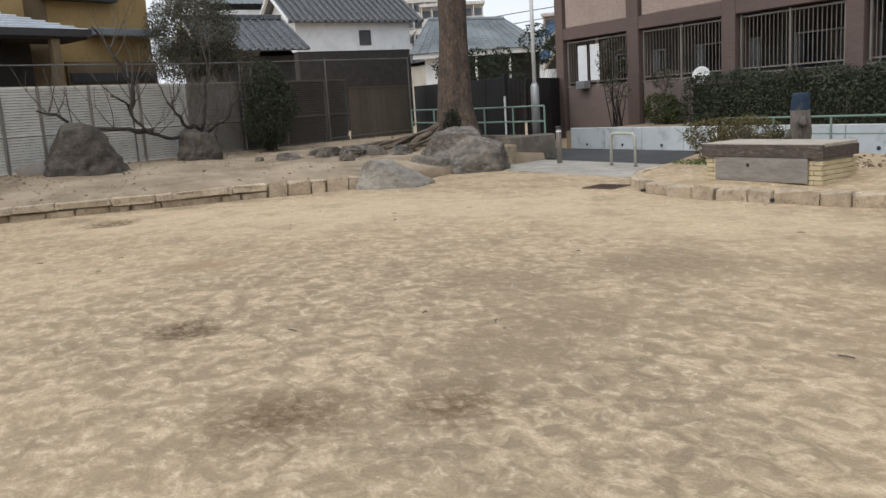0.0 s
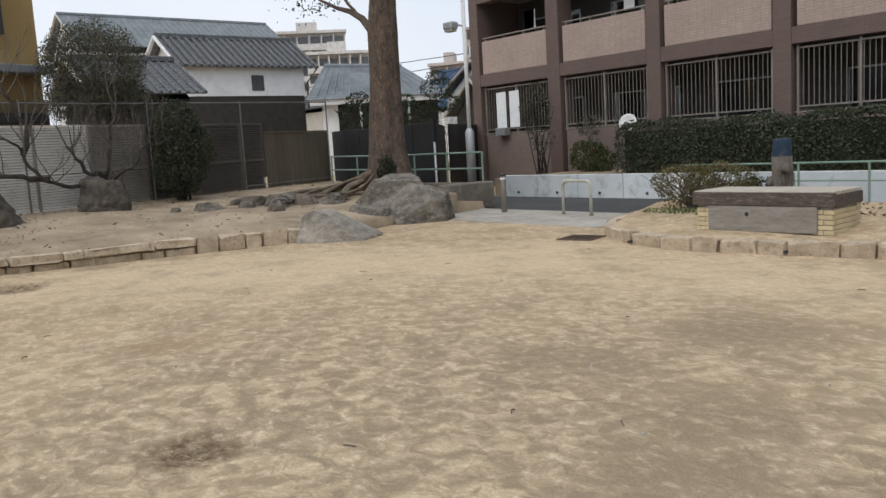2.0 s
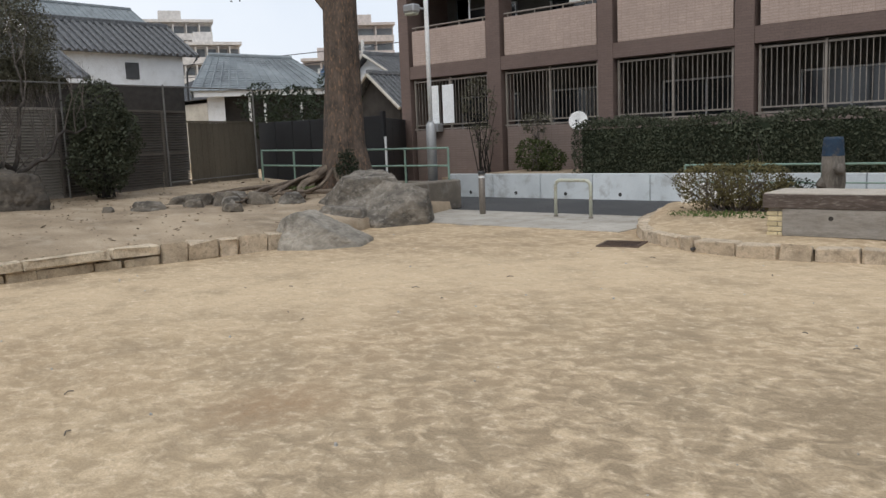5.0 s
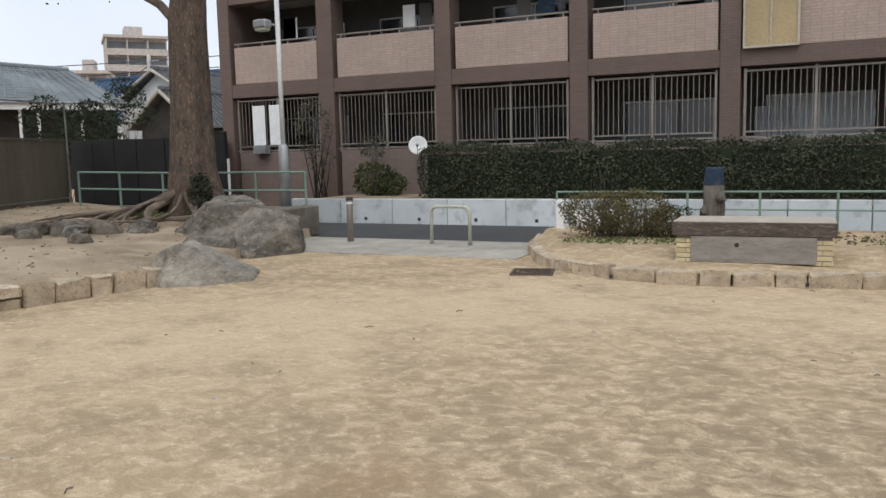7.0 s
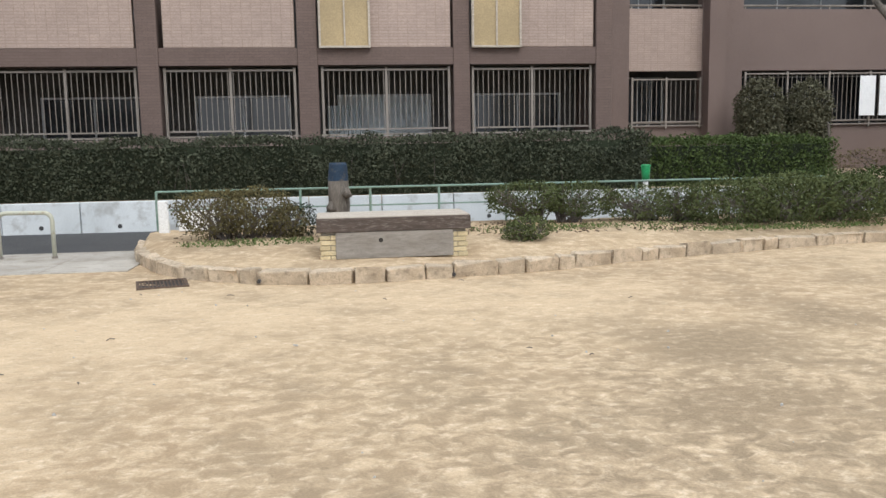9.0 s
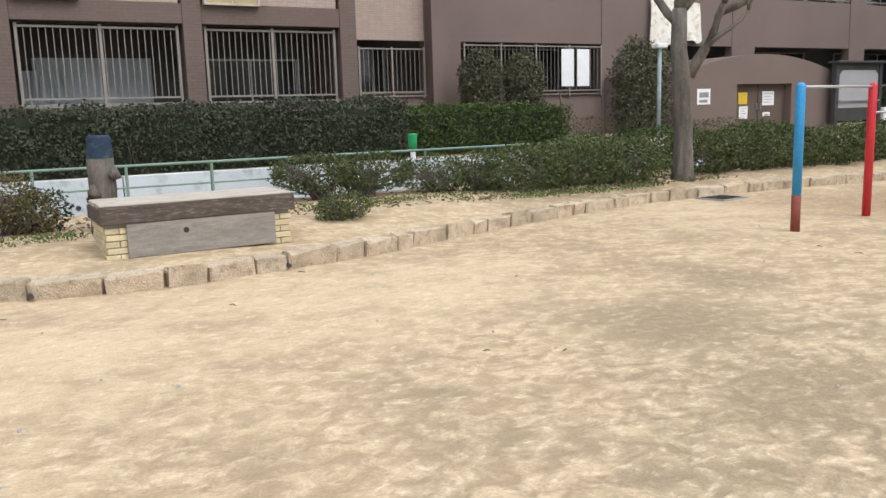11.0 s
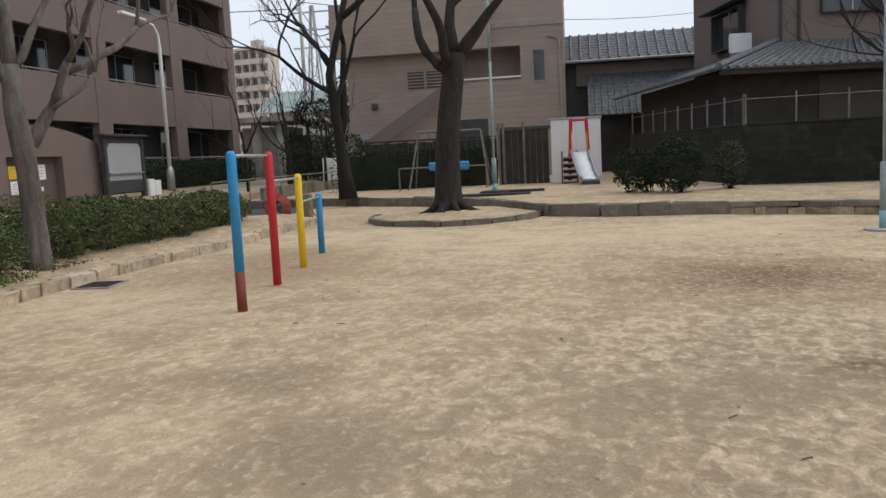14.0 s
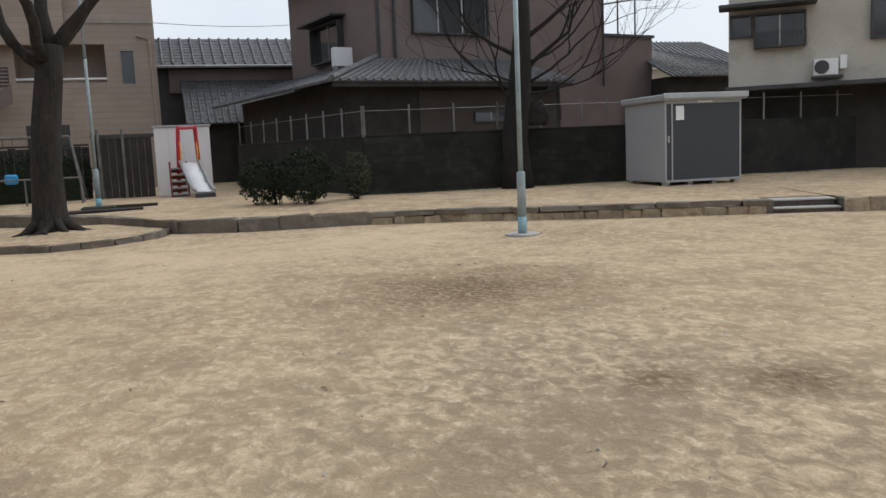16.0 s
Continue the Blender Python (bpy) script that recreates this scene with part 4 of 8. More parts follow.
def annex():
    t = thing("entrance_annex", (25, 20.2, 0.5), "low brown entrance annex with an arched top", "annex")
    n, m = 24, Mesh()
    x0, x1, d0, d1 = 21.2, 29.0, 23.63, 26.63

    def arc(x):
        u = (x - x0) / (x1 - x0) * 2 - 1
        return 3.34 - 0.62 * u * u

    xs = sorted(set([x0 + (x1 - x0) * i / n for i in range(n + 1)] + [d0, d1]))
    for a, b in zip(xs, xs[1:]):
        low = 2.25 if d0 - 1e-6 <= a and b <= d1 + 1e-6 else 0.3
        vs = [(a, 20.2, low), (b, 20.2, low), (b, 20.2, arc(b)), (a, 20.2, arc(a)), (a, 24.66, low), (b, 24.66, low), (b, 24.66, arc(b)), (a, 24.66, arc(a))]
        m.add(vs, [(0, 1, 2, 3), (3, 2, 6, 7), (0, 4, 5, 1)])
    m.add([(x0, 20.2, 0.3), (x0, 24.66, 0.3), (x0, 24.66, arc(x0)), (x0, 20.2, arc(x0))], [(0, 3, 2, 1)])
    m.add([(x1, 20.2, 0.3), (x1, 24.66, 0.3), (x1, 24.66, arc(x1)), (x1, 20.2, arc(x1))], [(0, 1, 2, 3)])
    m.add([(d0, 20.2, 0.3), (d0, 20.6, 0.3), (d0, 20.6, 2.25), (d0, 20.2, 2.25), (d1, 20.2, 0.3), (d1, 20.6, 0.3), (d1, 20.6, 2.25), (d1, 20.2, 2.25)], [(0, 1, 2, 3), (4, 7, 6, 5)])
    part("wall", m.make("wall", PLASTER_BROWN, fix=True), None, t)
    brown_door = mat("brown_steel_door", (0.125, 0.095, 0.08), (0.105, 0.08, 0.068), 0.8, 40, 0.5, bump=0.05)
    for a, b in ((d0, 25.1), (25.14, d1)):
        dr = part("door", Mesh().box(a, b, 20.5, 20.55, 0.52, 2.25, 0.01), brown_door, t)
        part("handle", Mesh().box((25.0 if a < 25 else 25.2), (25.04 if a < 25 else 25.24), 20.44, 20.5, 1.3, 1.55), METAL_GREY, dr)
    papers = [(24.05, 24.52, 1.52, 1.95, YELLOW), (24.1, 24.56, 0.98, 1.44, PAPER), (25.35, 26.0, 1.45, 1.98, PAPER), (25.4, 25.8, 1.05, 1.2, PAPER)]
    for a, b, c, d, mm in papers:
        nt = thing("notice", ((a + b) / 2, 20.49, c), "paper notice taped to a steel door", "notice", "door notices")
        part("sheet", Mesh().box(a, b, 20.485, 20.496, c, d), mm, nt)
        bars = Mesh()
        for k in range(4):
            z = d - 0.08 - k * (d - c - 0.1) / 4
            bars.box(a + 0.08, b - 0.08 - 0.1 * (k % 2), 20.479, 20.4835, z - 0.02, z)
        part("print", bars, METAL_GREY, nt)
    nt = thing("notice", (21.9, 20.19, 1.5), "paper notice fixed to the brown wall", "notice", "door notices")
    part("sheet", Mesh().box(21.6, 22.25, 20.18, 20.195, 1.55, 2.1), PAPER, nt)
    part("print", Mesh().box(21.7, 22.15, 20.172, 20.178, 1.8, 1.98).box(21.7, 22.1, 20.172, 20.178, 1.62, 1.72), METAL_GREY, nt)


annex()


def notice_board():
    t = thing("notice_board", (29.8, 19.8, 0.4), "black framed notice board with a pale blank sheet", "notice board")
    x0, x1 = 28.65, 31.6
    for a, b in ((x0, x0 + 0.2), (x1 - 0.2, x1)):
        part("post", Mesh().box(a, b, 19.75, 19.95, 0.3, 3.0, 0.01), METAL_DARK, t)
    part("roof", Mesh().box(x0 - 0.12, x1 + 0.12, 19.6, 20.05, 3.0, 3.08, 0.01), METAL_DARK, t)
    part("case", Mesh().box(x0 + 0.2, x1 - 0.2, 19.8, 19.92, 0.75, 3.0), METAL_DARK, t)
    fold = Mesh()
    c = 0.18
    a0, a1, z0, z1, y = x0 + 0.25, x1 - 0.25, 1.25, 2.72, 19.79
    fold.add([(a0, y, z0), (a1, y, z0), (a1, y, z1 - c), (a1 - c, y, z1), (a0 + c, y, z1), (a0, y, z1 - c)], [(0, 1, 2, 3, 4, 5)])
    part("sheet", fold, SHED_GREY, t, "pale grey panel")
    part("ledge", Mesh().box(a0 - 0.05, a1 + 0.05, 19.7, 19.79, 1.5, 1.56), METAL_GREY, t)
    b = thing("white_box", (32.2, 19.8, 0.5), "white plastic boxes beside the notice board", "box", "white boxes")
    part("case", Mesh().box(31.72, 32.2, 19.7, 20.1, 0.5, 1.22, 0.02), WHITE, b)
    part("case", Mesh().box(32.24, 32.72, 19.7, 20.1, 0.5, 1.15, 0.02), WHITE, b)


notice_board()


# ---- hedges and shrubs ----
LEAF_AZ_DULL = leafy("dull_bush_leaf", (0.014, 0.022, 0.009), (0.10, 0.12, 0.045))
LEAF_SHRUB = leafy("reddish_evergreen_leaf", (0.045, 0.05, 0.03), (0.155, 0.15, 0.10))
def hedge_points(x0, x1, y0, y1, z0, z1, n, seed, rough=0.2):
    """Places on the skin of a clipped hedge with an uneven surface."""
    r = np.random.default_rng(seed)
    out = []
    front, top, ends = (x1 - x0) * (z1 - z0), (x1 - x0) * (y1 - y0), (y1 - y0) * (z1 - z0)
    tot = 2 * front + top + 2 * ends
    for _ in range(n):
        u = r.uniform(0, tot)
        x, y, z = r.uniform(x0, x1), r.uniform(y0, y1), r.uniform(z0, z1)
        if u < front * 1.7:
            y = y0
        elif u < 2 * front:
            y = y1
        elif u < 2 * front + top:
            z = z1
        elif u < 2 * front + top + ends:
            x = x0
        else:
            x = x1
        b = rough * noise.noise((x * 1.4, y * 1.4, z * 1.4 + seed))
        round_off = 0.16 * max(0, (z - z1 + 0.35) / 0.35) ** 2
        y = y + (round_off if y <= y0 + 1e-9 else 0)
        j = r.normal(0, 0.045, 3)
        out.append((x + j[0], y + j[1] - b, z + j[2] + b - (0.1 * abs(j[0])) ))
    return out


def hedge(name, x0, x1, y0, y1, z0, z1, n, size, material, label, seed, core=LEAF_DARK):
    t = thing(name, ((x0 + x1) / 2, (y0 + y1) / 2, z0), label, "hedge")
    # dark inner box stands in for the shaded depth behind the leaves
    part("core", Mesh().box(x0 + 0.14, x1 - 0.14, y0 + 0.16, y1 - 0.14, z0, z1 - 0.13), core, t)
    part("leaves", leaf_cloud(hedge_points(x0, x1, y0, y1, z0, z1, n, seed), size, seed), material, t, kind="stuff")
    st = Mesh()
    r = random.Random(seed)
    for i in range(int((x1 - x0) * 2.2)):
        x = x0 + 0.2 + (x1 - x0 - 0.4) * r.random()
        y = y0 + 0.12 + 0.2 * r.random()
        st.tube([(x, y + 0.1, z0 - 0.02), (x + r.uniform(-0.1, 0.1), y, z0 + 0.4), (x + r.uniform(-0.25, 0.25), y + 0.05, z1 - 0.25)], [0.022, 0.016, 0.007], 5)
    part("stem_growth", st, TWIG, t, kind="stuff")
    return t


def blob_points(c, r, n, seed, shell=0.55, bumps=0.18, floor=-1.0):
    rr = np.random.default_rng(seed)
    out = []
    while len(out) < n:
        d = rr.normal(size=3)
        d /= np.linalg.norm(d)
        if d[2] < floor:
            continue
        k = rr.uniform(shell, 1.0) ** 0.5
        b = 1 + bumps * noise.noise((d[0] * 2.2 + seed, d[1] * 2.2, d[2] * 2.2)) + bumps * 0.7 * noise.noise((d[0] * 5, d[1] * 5 + seed, d[2] * 5))
        out.append((c[0] + d[0] * r[0] * k * b, c[1] + d[1] * r[1] * k * b, c[2] + d[2] * r[2] * k * b))
    return out


def shrub(name, blobs, n, size, material, label, category, base, seed, stems=14, twig=TWIG, aspect=0.5, group=""):
    """A shrub of several leafy masses on forking stems."""
    t = thing(name, base, label, category, group)
    pts = []
    n = int(n * (2.2 if category == "azalea" else 1.0))
    tot = sum(b[1][0] * b[1][2] for b in blobs)
    for i, (c, r) in enumerate(blobs):
        pts += blob_points(c, r, max(8, int(n * r[0] * r[2] / tot)), seed + i)
    part("leaves", leaf_cloud(pts, size, seed, 0.2, aspect), material, t, kind="stuff")
    st, rg = Mesh(), random.Random(seed)
    for i in range(stems):
        c, r = blobs[i % len(blobs)]
        e = Vector((c[0] + rg.uniform(-0.85, 0.85) * r[0], c[1] + rg.uniform(-0.8, 0.8) * r[1], c[2] + rg.uniform(-0.1, 0.7) * r[2]))
        b = Vector((base[0] * 0.35 + c[0] * 0.65 + rg.uniform(-0.3, 0.3) * r[0], base[1] * 0.35 + c[1] * 0.65 + rg.uniform(-0.2, 0.2) * r[1], base[2] - 0.03))
        mid = b.lerp(e, 0.5) + Vector((rg.uniform(-0.1, 0.1), rg.uniform(-0.1, 0.1), 0.08)) * r[0]
        st.tube([b, mid, e], [0.018, 0.012, 0.005], 5)
        for _ in range(3):
            q = b.lerp(e, rg.uniform(0.4, 0.9))
            st.tube([q, q + Vector((rg.uniform(-0.3, 0.3), rg.uniform(-0.3, 0.3), rg.uniform(0.0, 0.3))) * min(1, r[0])], [0.008, 0.003], 4)
    part("stem_growth", st, twig, t, kind="stuff")
    return t


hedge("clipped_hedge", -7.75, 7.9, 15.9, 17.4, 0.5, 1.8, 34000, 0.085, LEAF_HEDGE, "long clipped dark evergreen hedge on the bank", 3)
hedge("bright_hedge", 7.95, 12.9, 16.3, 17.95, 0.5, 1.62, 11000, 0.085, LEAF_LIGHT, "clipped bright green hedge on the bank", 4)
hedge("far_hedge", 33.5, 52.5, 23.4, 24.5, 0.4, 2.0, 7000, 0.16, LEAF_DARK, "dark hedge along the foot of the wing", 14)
shrub("light_bush", [((-9.95, 17.2, 1.0), (0.68, 0.5, 0.52)), ((-9.35, 17.2, 0.85), (0.45, 0.4, 0.36))], 2200, 0.1, LEAF_AZ_DULL, "loose dull green bush at the building's foot", "bush", (-9.7, 17.3, 0.5), 21)
shrub("thin_shrub", [((-10.1, 17.5, 1.95), (0.55, 0.3, 0.35))], 260, 0.1, LEAF_DRY, "sparse thin shrub by the railing", "bush", (-10.0, 17.5, 0.5), 22, 8)
shrub("young_tree", [((-11.75, 16.8, 2.6), (0.65, 0.4, 0.9)), ((-11.5, 16.8, 1.6), (0.5, 0.4, 0.4))], 950, 0.085, LEAF_DRY, "thin young tree with few leaves", "tree", (-11.4, 16.8, 0.5), 23, 16, BARK_DARK)
shrub("azalea_bush", [((-1.35, 9.8, 0.68), (0.62, 0.6, 0.38)), ((-0.75, 9.85, 0.68), (0.62, 0.6, 0.38)), ((-0.25, 9.75, 0.5), (0.35, 0.35, 0.25))], 4200, 0.045, LEAF_AZ_BROWN, "rounded azalea bush with reddish winter leaves", "azalea", (-1.0, 9.8, 0.25), 31, 60)
shrub("dark_bush", [((-0.12, 9.95, 0.5), (0.36, 0.3, 0.3))], 900, 0.05, LEAF_DARK, "small dark evergreen bush", "bush", (-0.12, 9.95, 0.22), 32)
shrub("azalea_bush", [((3.75, 10.95, 0.68), (0.75, 0.5, 0.32)), ((4.7, 10.9, 0.66), (0.75, 0.5, 0.32))], 3600, 0.05, LEAF_AZALEA, "clipped azalea with bare lower stems", "azalea", (4.2, 10.9, 0.25), 33, 70)
shrub("azalea_bush", [((5.7, 10.7, 0.56), (0.7, 0.5, 0.34)), ((6.5, 10.4, 0.58), (0.7, 0.6, 0.36))], 2200, 0.05, LEAF_AZALEA, "thin azalea with many bare grey stems", "azalea", (6.1, 10.5, 0.25), 34, 80)
shrub("azalea_bush", [((7.0, 9.95, 0.62), (0.85, 0.75, 0.42)), ((8.0, 9.9, 0.66), (0.9, 0.85, 0.44)), ((9.0, 9.9, 0.64), (0.8, 0.85, 0.44)), ((9.6, 10.3, 0.6), (0.5, 0.6, 0.4)), ((8.4, 10.6, 0.62), (1.3, 0.6, 0.42))], 11000, 0.055, LEAF_AZALEA, "broad rounded mass of green azalea", "azalea", (8.2, 9.8, 0.25), 35, 60)
shrub("azalea_bush", [((11.2, 10.2, 0.65), (0.8, 0.75, 0.46)), ((12.4, 10.2, 0.68), (0.9, 0.8, 0.46)), ((13.6, 10.1, 0.66), (0.9, 0.8, 0.46)), ((14.7, 10.0, 0.62), (0.7, 0.75, 0.44))], 10000, 0.06, LEAF_AZALEA, "long clipped azalea mass along the kerb", "azalea", (12.8, 10.1, 0.25), 36, 60)
shrub("azalea_bush", [((15.8, 10.1, 0.66), (0.7, 0.75, 0.46)), ((16.9, 10.1, 0.64), (0.8, 0.75, 0.45)), ((18.0, 10.3, 0.6), (0.7, 0.7, 0.42))], 5200, 0.07, LEAF_AZALEA, "dark green azalea at the end of the bed", "azalea", (16.8, 10.1, 0.25), 37, 40)
shrub("azalea_bush", [((11.5, 11.6, 0.7), (1.6, 0.6, 0.45)), ((14.5, 11.6, 0.7), (1.8, 0.6, 0.45)), ((9.6, 11.6, 0.66), (1.0, 0.5, 0.42))], 6500, 0.065, LEAF_LIGHT, "bright clipped azalea behind the tree", "azalea", (12.5, 11.6, 0.2), 38, 30)
shrub("small_azalea", [((3.3, 8.65, 0.42), (0.36, 0.32, 0.2)), ((3.1, 8.6, 0.36), (0.25, 0.25, 0.15))], 900, 0.045, LEAF_AZALEA, "small low azalea in the sand", "azalea", (3.3, 8.65, 0.2), 39, 20)
for i, (x, y, w, top) in enumerate(((14.5, 23.2, 0.85, 3.7), (16.2, 23.2, 0.85, 3.6), (18.4, 19.6, 1.1, 3.75))):
    shrub("column_shrub", [((x, y, 1.4), (w, w * 0.8, 1.1)), ((x, y, top - 1.0), (w, w * 0.8, 1.0)), ((x, y, (top + 0.4) / 2), (w * 0.95, w * 0.8, 1.0))], 11000, 0.11, LEAF_SHRUB, "tall clipped evergreen shrub against the wing", "shrub", (x, y, 0.5), 41 + i, 12, BARK_DARK, group="clipped shrubs")
shrub("low_hedge", [((18.5, 22.8, 0.85), (1.8, 0.6, 0.45)), ((22.0, 19.5, 0.7), (3.0, 0.5, 0.4))], 2500, 0.08, LEAF_AZ_BROWN, "low brownish winter hedge", "hedge", (19, 22.5, 0.5), 47)

# dead leaves and grit on the planting bed
r6 = random.Random(23)
bed = Mesh()
for _ in range(900):
    x = r6.uniform(-2.0, 11.0)
    y = r6.uniform(9.2 if x < 5.5 else 9.35, 11.2) if x < 5.5 else r6.uniform(9.1, 10.2)
    e = r6.uniform(0.01, 0.026)
    bed.box(-e * 1.5, e * 1.5, -e * 0.7, e * 0.7, -0.003, 0.003, 0, Matrix.Translation((x, y, 0.275)) @ Euler((r6.uniform(-0.6, 0.6), r6.uniform(-0.6, 0.6), r6.uniform(0, 6))).to_matrix().to_4x4())
solid("leaf_litter", bed, mat("dry_bed_leaf", (0.15, 0.10, 0.06), (0.08, 0.06, 0.04), 20, 80, 0.9), "brown dead leaves lying in the planting bed", "leaf litter", kind="stuff")

# weeds under the azaleas
r5 = np.random.default_rng(11)
wp = []
for cx, cy, rx, ry, k in ((-0.7, 9.1, 1.1, 0.4, 900), (5.2, 10.0, 1.9, 0.35, 700), (7.6, 9.0, 1.6, 0.3, 900), (-9.6, 8.1, 0.4, 0.3, 200), (3.6, 9.9, 1.2, 0.5, 500), (6.5, 9.2, 1.4, 0.35, 300), (-9.0, 8.75, 0.25, 0.2, 260), (9.8, 9.3, 1.2, 0.25, 150)):
    for _ in range(k):
        a, q = r5.uniform(0, 6.28), math.sqrt(r5.uniform(0, 1))
        x, y = cx + math.cos(a) * rx * q, cy + math.sin(a) * ry * q
        wp.append((x, y, (0.27 if x > -5 else 0.66) + r5.uniform(-0.01, 0.04)))
for _ in range(1500):
    u = r5.uniform(0, 1) ** 1.3
    x, y = 23.0 - 1.6 * u, -10.8 - 11.0 * u
    wp.append((x - 0.2 - abs(r5.normal(0, 0.45)), y + r5.normal(0, 0.3), 0.34 + r5.uniform(-0.01, 0.03)))
for _ in range(500):
    u = r5.uniform(0, 1)
    wp.append((24.1 - 1.2 * u - abs(r5.normal(0, 0.2)), -3.1 - 7.5 * u, 0.34 + r5.uniform(-0.01, 0.05)))
solid("weeds", leaf_cloud(wp, 0.045, 3), GRASS, "low green weeds in the planting bed", "weeds", kind="stuff")

ROCK_BROWN = mat("brown_garden_rock", (0.17, 0.145, 0.115), (0.08, 0.068, 0.055), 4, 34, 0.9, bump=1.0, wear=(0.27, 0.235, 0.19), wear_amount=0.6)
# ---- left bed: rocks, trees, fence ----
rock("boulder", (-5.80, 5.22, 0.04), (0.74, 0.50, 0.62), 56, "pale grey sloping boulder at the end of the wall", ROCK_PALE, 11, rug=0.4,
     cuts=[(0.62, -0.22, 1, 0.56), (-1, -0.1, 0.35, 0.86), (-0.55, -0.8, 0.5, 0.84), (0.2, -1, 0.35, 0.86), (1, -0.3, 0.25, 0.98), (0.3, 1, 0.3, 0.95), (-0.6, 0.9, 0.2, 0.95), (-0.35, 0.2, 1, 0.90)])
rock("boulder", (-6.94, 8.02, 0.12), (0.90, 0.58, 0.74), 56, "large split grey boulder beside the park entrance", ROCK, 5, rug=0.42,
     cuts=[(-0.52, -0.62, 0.9, 0.62), (0.35, 0.1, 1, 0.93), (1, -0.35, 0.05, 0.84), (0.95, 0.4, 0.3, 0.93), (0.25, -1, 0.02, 0.80), (-0.8, -0.6, 0.05, 0.86), (-0.7, 0.7, 0.2, 0.95), (0.2, 1, 0.15, 0.95), (0.75, -0.8, 0.75, 0.92)])
rock("boulder", (-7.62, 7.98, 0.38), (0.78, 0.55, 0.66), 56, "flat-topped dark grey boulder at the foot of the tree", ROCK, 24, rug=0.6,
     cuts=[(0.03, -0.16, 1, 0.90), (-1, -0.25, 0.30, 0.88), (-0.55, -0.9, 0.12, 0.86), (0.3, -1, 0.18, 0.86), (1, 0.1, 0.3, 0.93), (0.1, 1, 0.2, 0.95), (-0.75, 0.3, 0.9, 0.95)])
rock("flat_stone", (-7.15, 6.98, 0.28), (0.40, 0.24, 0.18), 66, "flat grey stone wedged between two boulders", ROCK, 31, sub=2, rug=0.6,
     cuts=[(0.25, -0.2, 1, 0.75), (1, -0.5, 0.2, 0.9), (-1, -0.3, 0.3, 0.9), (0.1, -1, 0.2, 0.85), (0, 1, 0.2, 0.95)])
rock("standing_stone", (-10.45, 0.12, 0.58), (1.2, 0.62, 1.16), 82, "dark tapering standing stone with a notched top by the fence", ROCK_DARK, 43, rug=0.9,
     cuts=[(-0.35, -0.1, 1, 0.90), (0.30, 0, 1, 0.93), (-1, -0.1, 0.50, 0.62), (1, -0.2, 0.62, 0.66), (0.45, -1, 0.32, 0.84), (-0.45, -1, 0.30, 0.84), (0, 1, 0.25, 0.9), (0.9, 0.5, 0.3, 0.85)])
rock("round_stone", (-11.45, 2.88, 0.56), (0.56, 0.48, 0.82), 75, "dark rounded stone under the plum tree", ROCK_DARK, 52, (0.05, -0.1), 0.12)
rock("dark_stone", (-9.25, -2.62, 0.8), (0.5, 0.45, 1.1), 10, "tall dark stone by the fence", ROCK_DARK, 61, (0.2, 0.1), 0.2)
for i, (x, y, r) in enumerate(((-9.76, 4.6, 0.28), (-9.9, 5.75, 0.3), (-9.55, 6.15, 0.3), (-9.9, 6.5, 0.34), (-9.3, 6.7, 0.26), (-10.2, 6.2, 0.24), (-8.9, 7.2, 0.22), (-10.1, 4.0, 0.12), (-11.0, 1.6, 0.14), (-11.2, 1.0, 0.1), (-8.6, 5.6, 0.13), (-10.3, 5.6, 0.26), (-9.2, 6.0, 0.2), (-9.6, 5.4, 0.22))):
    rock("low_stone", (x, y, 0.49 + 0.02 * i % 0.05), (r * 1.3, r * 0.95, r * 0.72), 50 + i * 37, "low rough brown stone half buried in the earth", ROCK_BROWN if i % 3 else ROCK, 70 + i, (0.2 * math.sin(i), 0.2 * math.cos(i)), sub=2)


sheet = Mesh()
for i in range(6):
    for j in range(4):
        sheet.v.append((-10.55 + 0.06 * j + 0.04 * math.sin(i * 2.1), -1.15 + 0.12 * i - 0.03 * j, 0.66 + 0.10 * j * (0.4 + 0.12 * i) + 0.03 * math.sin(i * 3 + j)))
sheet.f = [(i * 4 + j, i * 4 + j + 1, i * 4 + j + 5, i * 4 + j + 4) for i in range(5) for j in range(3)]
solid("plastic_sheet", sheet, WHITE, "crumpled white plastic sheet lying against a stone", "plastic sheet", smooth=True)


ROOT = mat("worn_root_bark", (0.21, 0.165, 0.125), (0.085, 0.066, 0.052), 4, 30, 0.95, bump=1.0)


